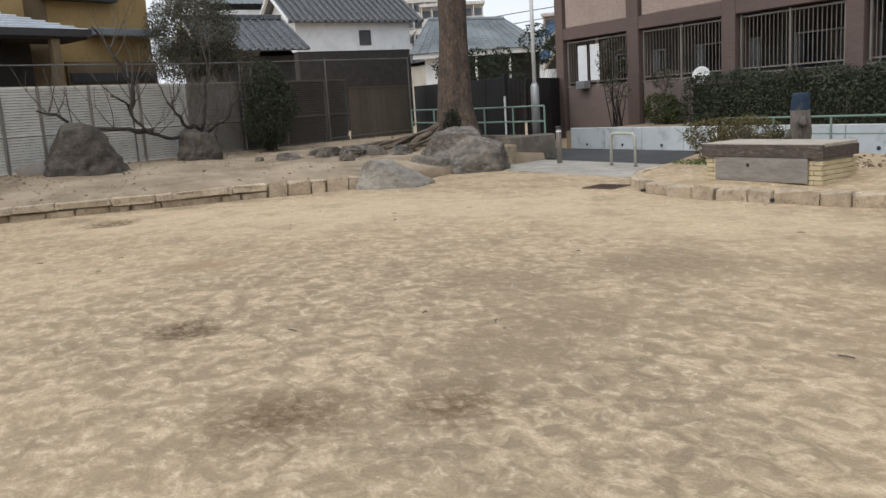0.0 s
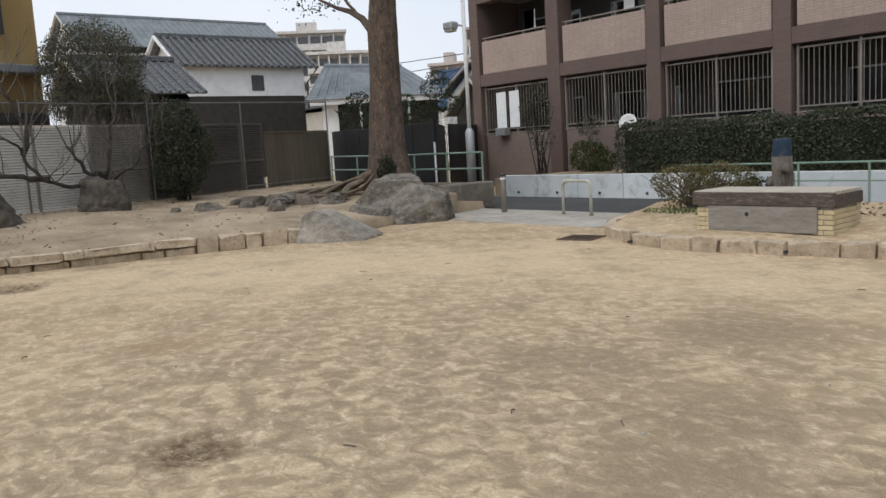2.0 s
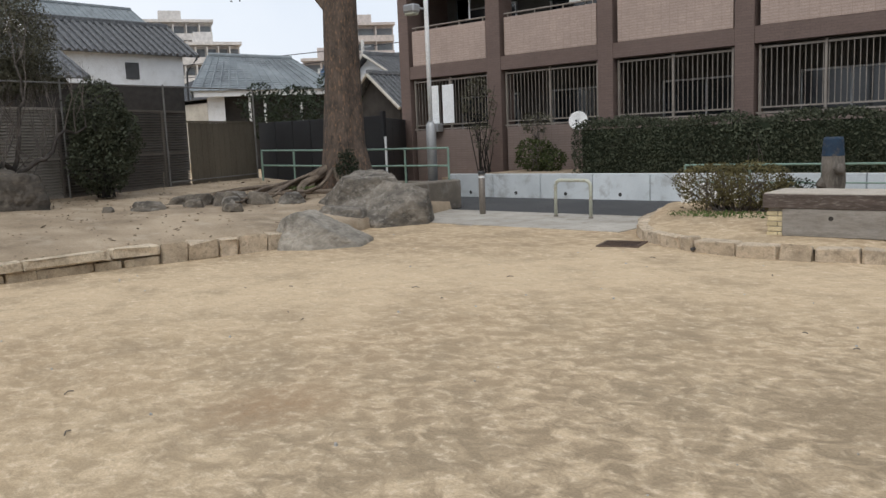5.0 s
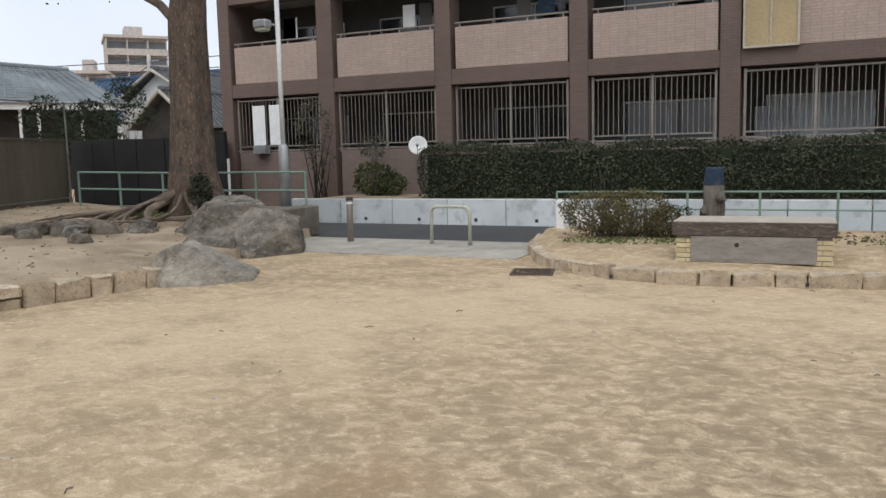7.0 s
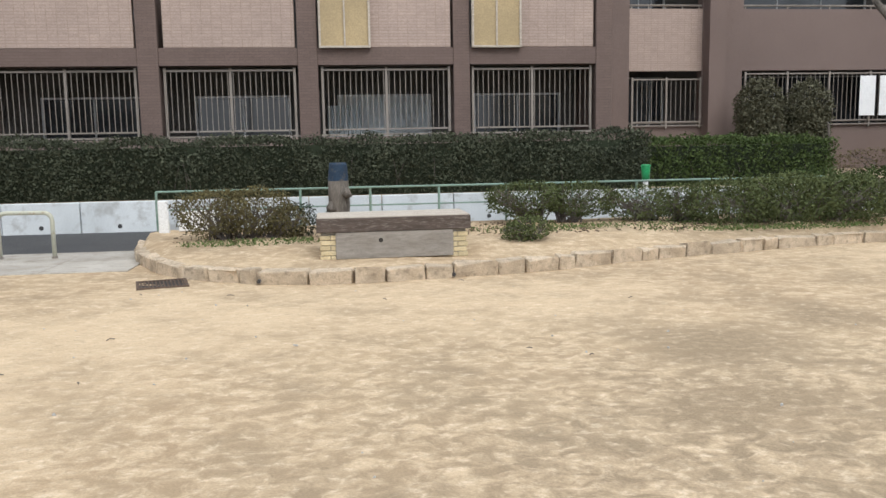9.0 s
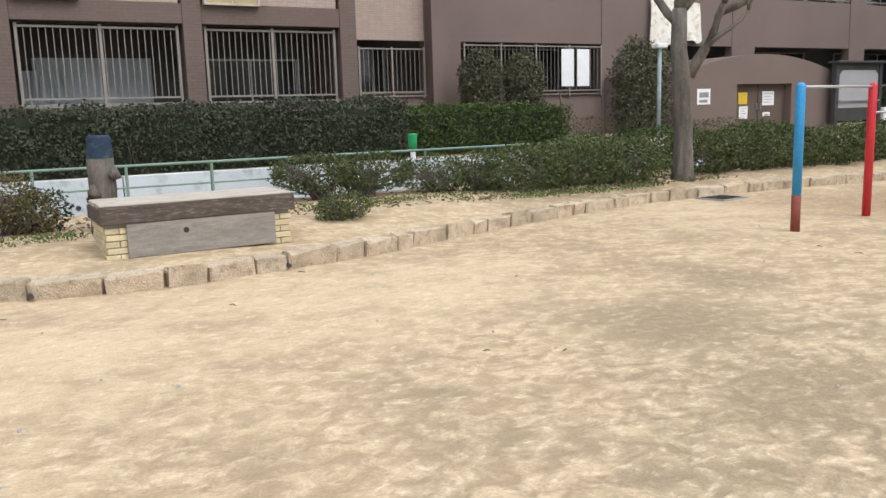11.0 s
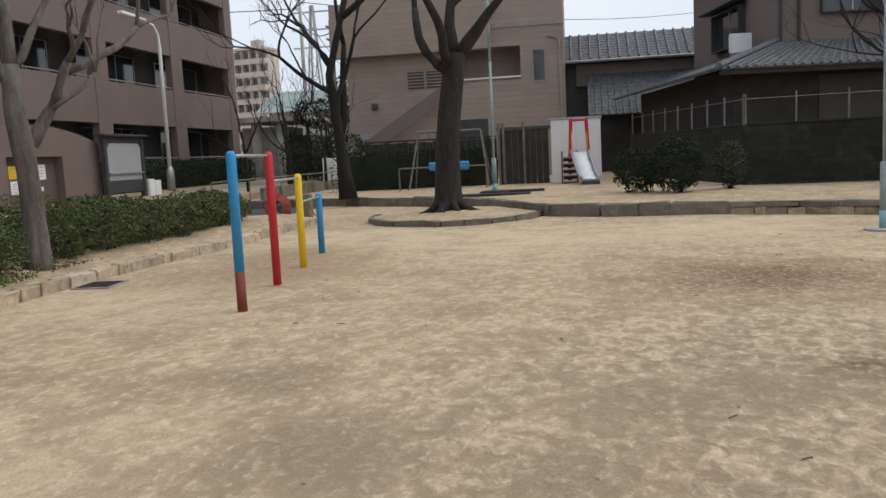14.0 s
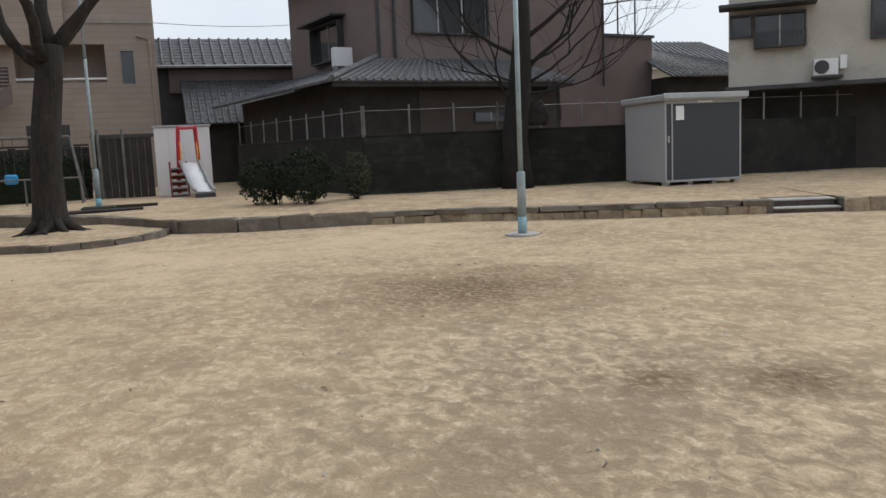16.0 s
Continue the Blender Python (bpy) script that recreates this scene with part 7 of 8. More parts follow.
def window_at(parent, base, x0, x1, y, z0, z1, panes=2, frame=METAL_DARK, depth=0.1, bars=0):
    w = part("window", Mesh().box(x0, x1, y - depth, y + 0.02, z0, z0 + 0.07).box(x0, x1, y - depth, y + 0.02, z1 - 0.07, z1).box(x0, x0 + 0.06, y - depth, y + 0.02, z0 + 0.07, z1 - 0.07).box(x1 - 0.06, x1, y - depth, y + 0.02, z0 + 0.07, z1 - 0.07), frame, parent, m=base)
    for i in range(panes):
        a, b = x0 + 0.06 + (x1 - x0 - 0.12) * i / panes, x0 + 0.06 + (x1 - x0 - 0.12) * (i + 1) / panes
        for nm, me, mm in (("pane", Mesh().box(a, b, y - 0.03, y - 0.02, z0 + 0.07, z1 - 0.07), GLASS), ("stile", Mesh().box(b - 0.03, b + 0.03 if i < panes - 1 else b, y - 0.05, y - 0.031, z0 + 0.07, z1 - 0.07), METAL_GREY)):
            ob = part(nm, me, mm, w)
            ob.matrix_parent_inverse, ob.matrix_basis = base.inverted(), base.copy()
    for i in range(bars):
        x = x0 + (x1 - x0) * (i + 0.5) / bars
        ob = part("bar", Mesh().box(x - 0.012, x + 0.012, y - depth - 0.1, y - depth - 0.08, z0, z1), frame, w)
        ob.matrix_parent_inverse, ob.matrix_basis = base.inverted(), base.copy()
    return w


def mauve_house():
    base = Matrix.Translation((27.6, -3.4, 0)) @ Matrix.Rotation(radians(-80), 4, "Z")
    t = thing("house", base @ Vector((5, 4, 0.3)), "mauve-grey two-storey house with a tiled lower roof", "house")
    part("lower_wall", Mesh().box(0.3, 9.6, 0.9, 13.0, 0.2, 4.05), WOOD_DARK, t, m=base)
    part("lower_wall", Mesh().box(3.2, 9.4, 0.86, 0.897, 0.3, 3.7), PLASTER_DUSK, t, m=base)
    part("upper_wall", Mesh().box(3.2, 14.8, 4.2, 13.9, 4.06, 9.6), PLASTER_MAUVE, t, m=base)
    part("annex_wall", Mesh().box(9.7, 14.8, 3.2, 12.9, 0.2, 4.05), PLASTER_MAUVE, t, m=base)
    part("annex_wall", Mesh().box(14.81, 17.9, 4.3, 11.0, 0.2, 6.4), PLASTER_MAUVE, t, m=base)
    part("annex_cap", Mesh().box(14.81, 18.0, 4.2, 11.1, 6.4, 6.52), METAL_DARK, t, m=base)
    part("top_roof", Mesh().box(2.2, 15.6, 3.4, 14.8, 9.6, 9.8), ROOF_SLATE, t, m=base)
    part("lower_roof", tiled_roof((-0.5, 0, 4.0), (9.6, 0, 4.0), (3.2, 4.2, 5.2), (9.6, 4.2, 5.2)), ROOF_TILE, t, m=base)
    part("side_roof", tiled_roof((-0.6, 15, 4.0), (-0.5, 0, 4.0), (3.2, 15, 5.2), (3.2, 4.2, 5.2)), ROOF_TILE, t, m=base)
    part("ridge", Mesh().tube([(-0.5, 0, 4.06), (3.2, 4.2, 5.3)], 0.12, 8), ROOF_TILE, t, m=base)
    part("eave_board", Mesh().box(-0.45, 9.6, 0.05, 0.12, 3.78, 3.92), WOOD_DARK, t, m=base)
    side = base @ Matrix.Translation((3.2, 0, 0)) @ Matrix.Rotation(radians(-90), 4, "Z")
    window_at(t, side, -10.6, -7.3, 0, 5.55, 7.2, 2, METAL_DARK, 0.3)
    part("awning", Mesh().box(-11.2, -7.0, -0.7, 0, 7.3, 7.38), METAL_DARK, t, m=side)
    window_at(t, base, 4.8, 8.4, 4.2, 6.2, 7.9, 3, METAL_DARK, 0.2)
    window_at(t, base, 10.2, 11.4, 3.2, 2.6, 3.3, 2, METAL_DARK, 0.1)
    window_at(t, base, 5.5, 7.0, 0.86, 2.5, 2.95, 2, METAL_DARK, 0.06)
    for x in (3.3, 4.0):
        part("downpipe", Mesh().tube([(x, 4.1, 5.2), (x, 4.1, 9.5)], 0.06, 8), METAL_DARK, t, m=base)
    part("downpipe", Mesh().tube([(14.7, 4.1, 2.6), (14.7, 4.1, 8.0)], 0.05, 8), METAL_DARK, t, m=base)
    ac = thing("outdoor_unit", base @ Vector((2.4, 5.3, 4.95)), "pale air-conditioner unit on the tiled roof", "air conditioner")
    part("case", Mesh().box(2.0, 2.8, 5.6, 5.95, 5.05, 5.8, 0.02), WHITE, ac, m=base)
    part("stand", Mesh().box(2.05, 2.1, 5.6, 5.95, 4.8, 5.05).box(2.7, 2.75, 5.6, 5.95, 4.8, 5.05), METAL_GREY, ac, m=base)
    fr = thing("roof_frame", base @ Vector((14.5, 5, 6.1)), "dark steel drying frame on a flat roof", "frame")
    for x in (15.2, 16.4, 17.5):
        part("post", Mesh().tube([(x, 5, 6.5), (x, 5, 8.3)], 0.04, 6), METAL_DARK, fr, m=base)
    part("rail", Mesh().tube([(15.0, 5, 7.9), (17.4, 5, 8.3), (18.6, 5, 8.35)], 0.04, 6), METAL_DARK, fr, m=base)
    n = thing("house", (36, -23, 0), "low dark house with a sloping grey tiled roof", "house", "far houses")
    part("wall", Mesh().box(33.6, 40, -27, -20.2, 0, 4.45), WOOD_DARK, n)
    part("roof", tiled_roof((33.0, -20.0, 4.45), (33.0, -27, 4.45), (36.5, -20.0, 6.0), (36.5, -21.6, 6.0)), ROOF_TILE, n)
    k = thing("house", (54, -32, 0), "cream house with a grey roof further back", "house", "far houses")
    part("wall", Mesh().box(52, 60, -40, -29.5, 0, 6.6), PLASTER_CREAM, k)
    part("roof", tiled_roof((51.2, -29, 6.6), (51.2, -41, 6.6), (56, -31, 9.0), (56, -39, 9.0), 0.6, 0.08), ROOF_TILE, k)


mauve_house()


def cream_house():
    t = thing("house", (26, -20, 0.3), "stained cream rendered house with dark window frames", "house")
    base = Matrix.Translation((24.0, -15.9, 0)) @ Matrix.Rotation(radians(-130), 4, "Z")
    part("wall", Mesh().box(0, 16, 0, 9, 3.2, 9.5), PLASTER_CREAM, t, m=base)
    part("lower_wall", Mesh().box(0, 16, 0.5, 9, 0.2, 3.2), WOOD_DARK, t, m=base)
    part("lower_eave", Mesh().box(-0.1, 16, -0.9, 0.6, 3.05, 3.2, 0.02), METAL_DARK, t, m=base)
    part("roof", Mesh().box(-0.6, 16, -0.7, 9.5, 9.5, 9.7), ROOF_SLATE, t, m=base)
    window_at(t, base, 0.8, 2.4, 0, 4.45, 5.6, 2, METAL_DARK, 0.25)
    part("hood", Mesh().box(-0.3, 2.7, -0.9, 0, 5.75, 5.88, 0.02), METAL_DARK, t, m=base)
    window_at(t, base, 0.05, 0.75, 0, 4.85, 5.6, 1, METAL_DARK, 0.15)
    window_at(t, base, 4.3, 5.9, 0, 4.5, 5.8, 2, METAL_DARK, 0.2)
    rail = part("window_rail", Mesh().box(0.8, 2.42, -0.45, -0.42, 4.95, 4.98).box(0.8, 2.42, -0.45, -0.42, 4.45, 4.48), METAL_DARK, t, m=base)
    for i in range(14):
        x = 0.84 + i * 0.12
        ob = part("bar", Mesh().box(x - 0.008, x + 0.008, -0.44, -0.425, 4.48, 4.95), METAL_DARK, rail)
        ob.matrix_parent_inverse, ob.matrix_basis = base.inverted(), base.copy()
    ac = thing("outdoor_unit", base @ Vector((3.0, -0.3, 3.4)), "pale air-conditioner unit on a wall bracket", "air conditioner")
    part("case", Mesh().box(2.62, 3.35, -0.42, -0.08, 3.42, 3.95, 0.02), WHITE, ac, m=base)
    part("fan_grille", Mesh().tube([(2.86, -0.425, 3.69), (2.86, -0.45, 3.69)], 0.22, 18), METAL_DARK, ac, m=base)
    part("bracket", Mesh().box(2.58, 3.5, -0.45, 0, 3.34, 3.41), METAL_DARK, ac, m=base)
    part("case", Mesh().box(3.4, 3.62, -0.3, -0.05, 3.6, 4.05, 0.02), WHITE, ac, m=base)


cream_house()


def beige_building():
    t = thing("beige_building", (46, 8, 0.3), "beige sided three-storey building with an outer stair", "building")
    X = 42.0
    # front wall with real openings, built in strips
    part("wall", Mesh().box(X, X + 9, 2.2, 3.2, 0, 14), SIDING_BEIGE, t)
    part("wall", Mesh().box(X, X + 9, 3.201, 3.74, 0, 5.2).box(X, X + 9, 3.201, 3.74, 6.7, 14), SIDING_BEIGE, t)
    part("wall", Mesh().box(X, X + 9, 3.741, 4.42, 0, 14), SIDING_BEIGE, t)
    part("wall", Mesh().box(X, X + 0.3, 4.421, 8.2, 0, 5.3).box(X, X + 0.3, 4.421, 8.2, 7.0, 14), SIDING_BEIGE, t)
    part("wall", Mesh().box(X, X + 9, 8.201, 13.6, 0, 14), SIDING_BEIGE, t)
    part("recess_wall", Mesh().box(X + 1.6, X + 9, 4.421, 8.2, 0, 14), SIDING_BEIGE, t)
    part("floor_slab", Mesh().box(X + 0.3, X + 1.6, 4.421, 8.2, 5.0, 5.28), CONC, t)
    part("band", Mesh().box(X - 0.05, X - 0.002, 2.2, 13.6, 7.95, 8.15), METAL_BRONZE, t)
    part("band", Mesh().box(X - 0.7, X - 0.06, 6.0, 14.2, 6.9, 9.6), SIDING_BEIGE, t)
    part("rail", Mesh().tube([(X - 0.03, 4.42, 5.45), (X - 0.03, 8.2, 5.45)], 0.05, 6), WHITE, t)
    part("window", Mesh().box(X + 0.1, X + 0.14, 3.2, 3.74, 5.2, 6.7), GLASS, t)
    part("window_frame", Mesh().box(X - 0.03, X + 0.05, 3.15, 3.79, 5.12, 5.2).box(X - 0.03, X + 0.05, 3.15, 3.79, 6.7, 6.78).box(X - 0.03, X + 0.05, 3.15, 3.2, 5.2, 6.7).box(X - 0.03, X + 0.05, 3.74, 3.79, 5.2, 6.7), METAL_BRONZE, t)
    for y in (8.9, 9.9):
        w = part("vent", Mesh().box(X - 0.06, X - 0.002, y - 0.42, y + 0.42, 5.15, 6.0, 0.01), METAL_DARK, t)
        for k in range(5):
            part("slat", Mesh().box(X - 0.1, X - 0.061, y - 0.4, y + 0.4, 5.22 + 0.16 * k, 5.28 + 0.16 * k), SIDING_BEIGE, w)
    st = Mesh()
    st.add([(X - 0.9, 12.6, 2.5), (X - 0.9, 8.3, 5.2), (X - 0.9, 8.3, 4.4), (X - 0.9, 12.6, 1.7), (X - 0.78, 12.6, 2.5), (X - 0.78, 8.3, 5.2), (X - 0.78, 8.3, 4.4), (X - 0.78, 12.6, 1.7)], [(0, 1, 2, 3), (7, 6, 5, 4), (0, 4, 5, 1), (2, 6, 7, 3)])
    part("stair_side", st, PLASTER_MAUVE, t)
    part("downpipe", Mesh().tube([(X - 0.05, 3.0, 7.4), (X - 0.08, 2.45, 7.2), (X - 0.08, 2.4, 0.5)], 0.06, 8), SIDING_BEIGE, t)
    # flat dark plate imitates the shade of a door recess
    part("door_recess", Mesh().box(X - 0.03, X - 0.003, 6.2, 8.0, 2.2, 3.4), METAL_DARK, t)
    part("lamp_box", Mesh().box(X - 0.2, X - 0.003, 12.0, 12.3, 4.2, 4.5, 0.02), METAL_DARK, t)
    # yard wall, gates and white store in front of it
    part("meter", Mesh().box(X - 0.15, X - 0.003, 12.3, 13.0, 2.4, 2.9), METAL_GREY, t)
    yf = thing("board_fence", (32.4, 7.5, 0.3), "dark timber board fence behind the swings", "fence")
    for i in range(21):
        part("board", Mesh().box(32.4, 32.43 + 0.006 * (i % 2), 4.9 + i * 0.26, 4.9 + i * 0.26 + 0.25, 0.3, 2.2 + 0.03 * math.sin(i * 2.3), 0.004), WOOD_DARK, yf)
    part("cap", Mesh().box(32.38, 32.47, 4.9, 10.4, 2.24, 2.3), WOOD_DARK, yf)
    hedge("yard_hedge", 31.75, 32.3, 5.0, 11.6, 0.25, 1.85, 5200, 0.1, LEAF_DARK, "low dark hedge at the foot of a fence", 71)
    gt = thing("yard_gate", (31.6, 3.7, 0.3), "dark timber double gate", "gate")
    for i in range(8):
        part("board", Mesh().box(31.55, 31.6, 2.8 + i * 0.24, 2.8 + i * 0.24 + 0.232, 0.32, 2.45, 0.005), WOOD_DARK, gt)
    part("lintel", Mesh().box(31.5, 31.9, 2.7, 4.8, 2.46, 2.58, 0.01), METAL_DARK, gt)
    for y in (3.75, 4.55, 4.72):
        part("post", Mesh().tube([(31.5, y, 0.25), (31.5, y, 2.75)], 0.05, 8), PIPE_DULL, gt)
    s = thing("white_store", (31.6, 1.75, 0.3), "white sheet-metal store wall", "shed")
    for i in range(4):
        part("sheet", Mesh().box(31.5, 31.56, 0.8 + i * 0.475, 0.8 + i * 0.475 + 0.47, 0.3, 2.75, 0.006), WHITE, s)
    part("cap", Mesh().box(31.45, 32.4, 0.75, 2.75, 2.755, 2.83, 0.01), METAL_GREY, s)
    part("side", Mesh().box(31.56, 32.4, 2.66, 2.7, 0.3, 2.75), WHITE, s)


beige_building()


def grey_shop():
    t = thing("grey_house", (50, -3, 0), "weathered grey house with sheet and tile roofs", "house", "far houses")
    part("wall", Mesh().box(46, 56, -9, 2.6, 0, 6.9), METAL_DARK, t)
    part("wall", Mesh().box(45.6, 45.99, -9, 1.6, 5.0, 6.2), PLASTER_MAUVE, t)
    part("roof", tiled_roof((45.0, 2.4, 6.4), (45.0, -9, 6.4), (47.5, 2.4, 8.0), (47.5, -9, 8.0), 0.5, 0.07), ROOF_TILE, t)
    part("gutter", Mesh().tube([(45.0, 2.4, 6.3), (45.0, -9, 6.3)], 0.09, 6), METAL_GREY, t)
    part("lower_roof", tiled_roof((42.6, 1.0, 3.3), (42.6, -6, 3.3), (45.6, 1.0, 5.6), (45.6, -6, 5.6), 0.34), ROOF_TILE, t)
    part("lower_wall", Mesh().box(43.2, 45.5, -6, 0.6, 0, 3.3), WOOD_DARK, t)


grey_shop()


def block_wall():
    w = thing("block_wall", (24, -8, 0.3), "dark stained concrete block wall with wire-fence posts", "wall")
    lines = [((24.3, -3.1), (23.1, -10.6), True), ((23.1, -10.6), (21.5, -22.0), False), ((24.35, -3.05), (35.0, -0.6), False)]
    bm = Mesh().box(0.005, 0.388, -0.075, 0.075, 0.004, 0.188, 0.008).make("block", BLOCK)
    for (x0, y0), (x1, y1), near in lines:
        L = math.hypot(x1 - x0, y1 - y0)
        base = Matrix.Translation((x0, y0, 0)) @ Matrix.Rotation(math.atan2(y1 - y0, x1 - x0), 4, "Z")
        part("core", Mesh().box(-0.06, L + 0.06, -0.068, 0.068, 0.2, 2.03), BLOCK, w, m=base)
        if near:
            for r in range(9):
                for c in range(int(L / 0.392)):
                    part("block", bm, None, w, m=base @ Matrix.Translation((c * 0.392 + (0.19 if r % 2 else 0), 0, 0.3 + r * 0.192)))
        else:
            rest = Mesh()
            for r in range(9):
                for c in range(int(L / 0.392)):
                    rest.box(c * 0.392 + (0.19 if r % 2 else 0), c * 0.392 + 0.384 + (0.19 if r % 2 else 0), -0.075, 0.075, 0.3 + r * 0.192, 0.488 + r * 0.192)
            part("blocks", rest, BLOCK, w, kind="stuff", m=base)
        part("cap", Mesh().box(0, L, -0.09, 0.09, 2.032, 2.10, 0.01), BLOCK, w, m=base)
        k = int(L / 1.35)
        for i in range(k + 1):
            part("fence_post", Mesh().box(i * 1.35 - 0.025, i * 1.35 + 0.025, -0.025, 0.025, 1.5, 2.95, 0.006), PIPE_DULL, w, m=base)
        for z in (2.8,):
            part("wire", Mesh().tube([(0, 0, z), (L, 0, z)], 0.006, 4), METAL_GREY, w, m=base)


block_wall()


def ochre_house():
    t = thing("house", fence_at(2, 6, 0.6), "ochre plastered house with a dark window box", "house")
    base = Matrix.Translation(fence_at(0, 3.0, 0)) @ Matrix.Rotation(math.atan2(FENCE_D.y, FENCE_D.x), 4, "Z")
    # local x runs along the fence, local +y towards the house is negative: the wall faces -y' = the park
    part("wall", Mesh().box(2.35, 5.9, 0.05, 6, 0.3, 8), PLASTER_OCHRE, t, m=base)
    part("wall", Mesh().box(-6, 2.34, -0.2, 6, 0.3, 8), PLASTER_OCHRE, t, m=base)
    part("wall_strip", Mesh().box(2.36, 3.0, -0.02, 0.045, 2.5, 8), PLASTER_OLIVE, t, m=base)
    window_at(t, base, 2.85, 4.85, 0.05, 4.85, 6.2, 3, METAL_DARK, 0.35, 8)
    part("sill_roof", Mesh().box(3.9, 5.95, -0.45, 0.045, 3.95, 4.15, 0.02), ROOF_SLATE, t, m=base)
    part("lower_wall", Mesh().box(3.3, 5.9, -0.1, 0.045, 0.3, 3.3), PLASTER_OLIVE, t, m=base)
    # thin dark strip stands for a band of shade across this wall
    part("lower_shade", Mesh().box(3.35, 5.85, -0.16, -0.102, 2.75, 3.0), METAL_DARK, t, m=base)
    part("top_roof", Mesh().box(-6.5, 6.4, -0.8, 6.5, 8, 8.2), ROOF_SLATE, t, m=base)
    c = thing("carport", fence_at(1, 1.5, 0.6), "carport with a ribbed pale blue metal roof", "carport")
    cb = Matrix.Translation(fence_at(0, 1.5, 0)) @ Matrix.Rotation(math.atan2(FENCE_D.y, FENCE_D.x), 4, "Z")
    k = 9
    for i in range(k):
        za, zb = 3.95 + 0.075 * i, 3.95 + 0.075 * (i + 1)
        ya, yb = 0.0 - 0.0 * i + 0.16 * i, 0.16 * (i + 1)
        m = Mesh()
        m.add([(-6, ya, za), (3.25 - 0.27 * i, ya, za), (3.25 - 0.27 * (i + 1), yb, zb), (-6, yb, zb), (-6, ya, za - 0.05), (3.25 - 0.27 * i, ya, za - 0.05), (3.25 - 0.27 * (i + 1), yb, zb - 0.05), (-6, yb, zb - 0.05)],
              [(0, 1, 2, 3), (7, 6, 5, 4), (0, 4, 5, 1), (1, 5, 6, 2), (2, 6, 7, 3)])
        part("roof_strip", m, ROOF_BLUE, c, m=cb)
        part("rib", Mesh().tube([(-6, ya, za + 0.01), (3.25 - 0.27 * i, ya, za + 0.01)], 0.025, 6), WHITE, c, m=cb)
    part("fascia", Mesh().box(-6, 3.3, -0.08, 0.0, 3.78, 3.96), METAL_DARK, c, m=cb)
    part("ceiling", Mesh().box(-6, 3.2, 0.01, 1.3, 3.72, 3.78), WOOD_DARK, c, m=cb)
    part("post", Mesh().box(2.3, 2.5, 0.02, 0.2, 0.4, 3.75), PLASTER_OLIVE, c, m=cb)
    part("back_wall", Mesh().box(-6, 2.3, 1.15, 1.25, 0.4, 3.7), WOOD_DARK, c, m=cb)


ochre_house()


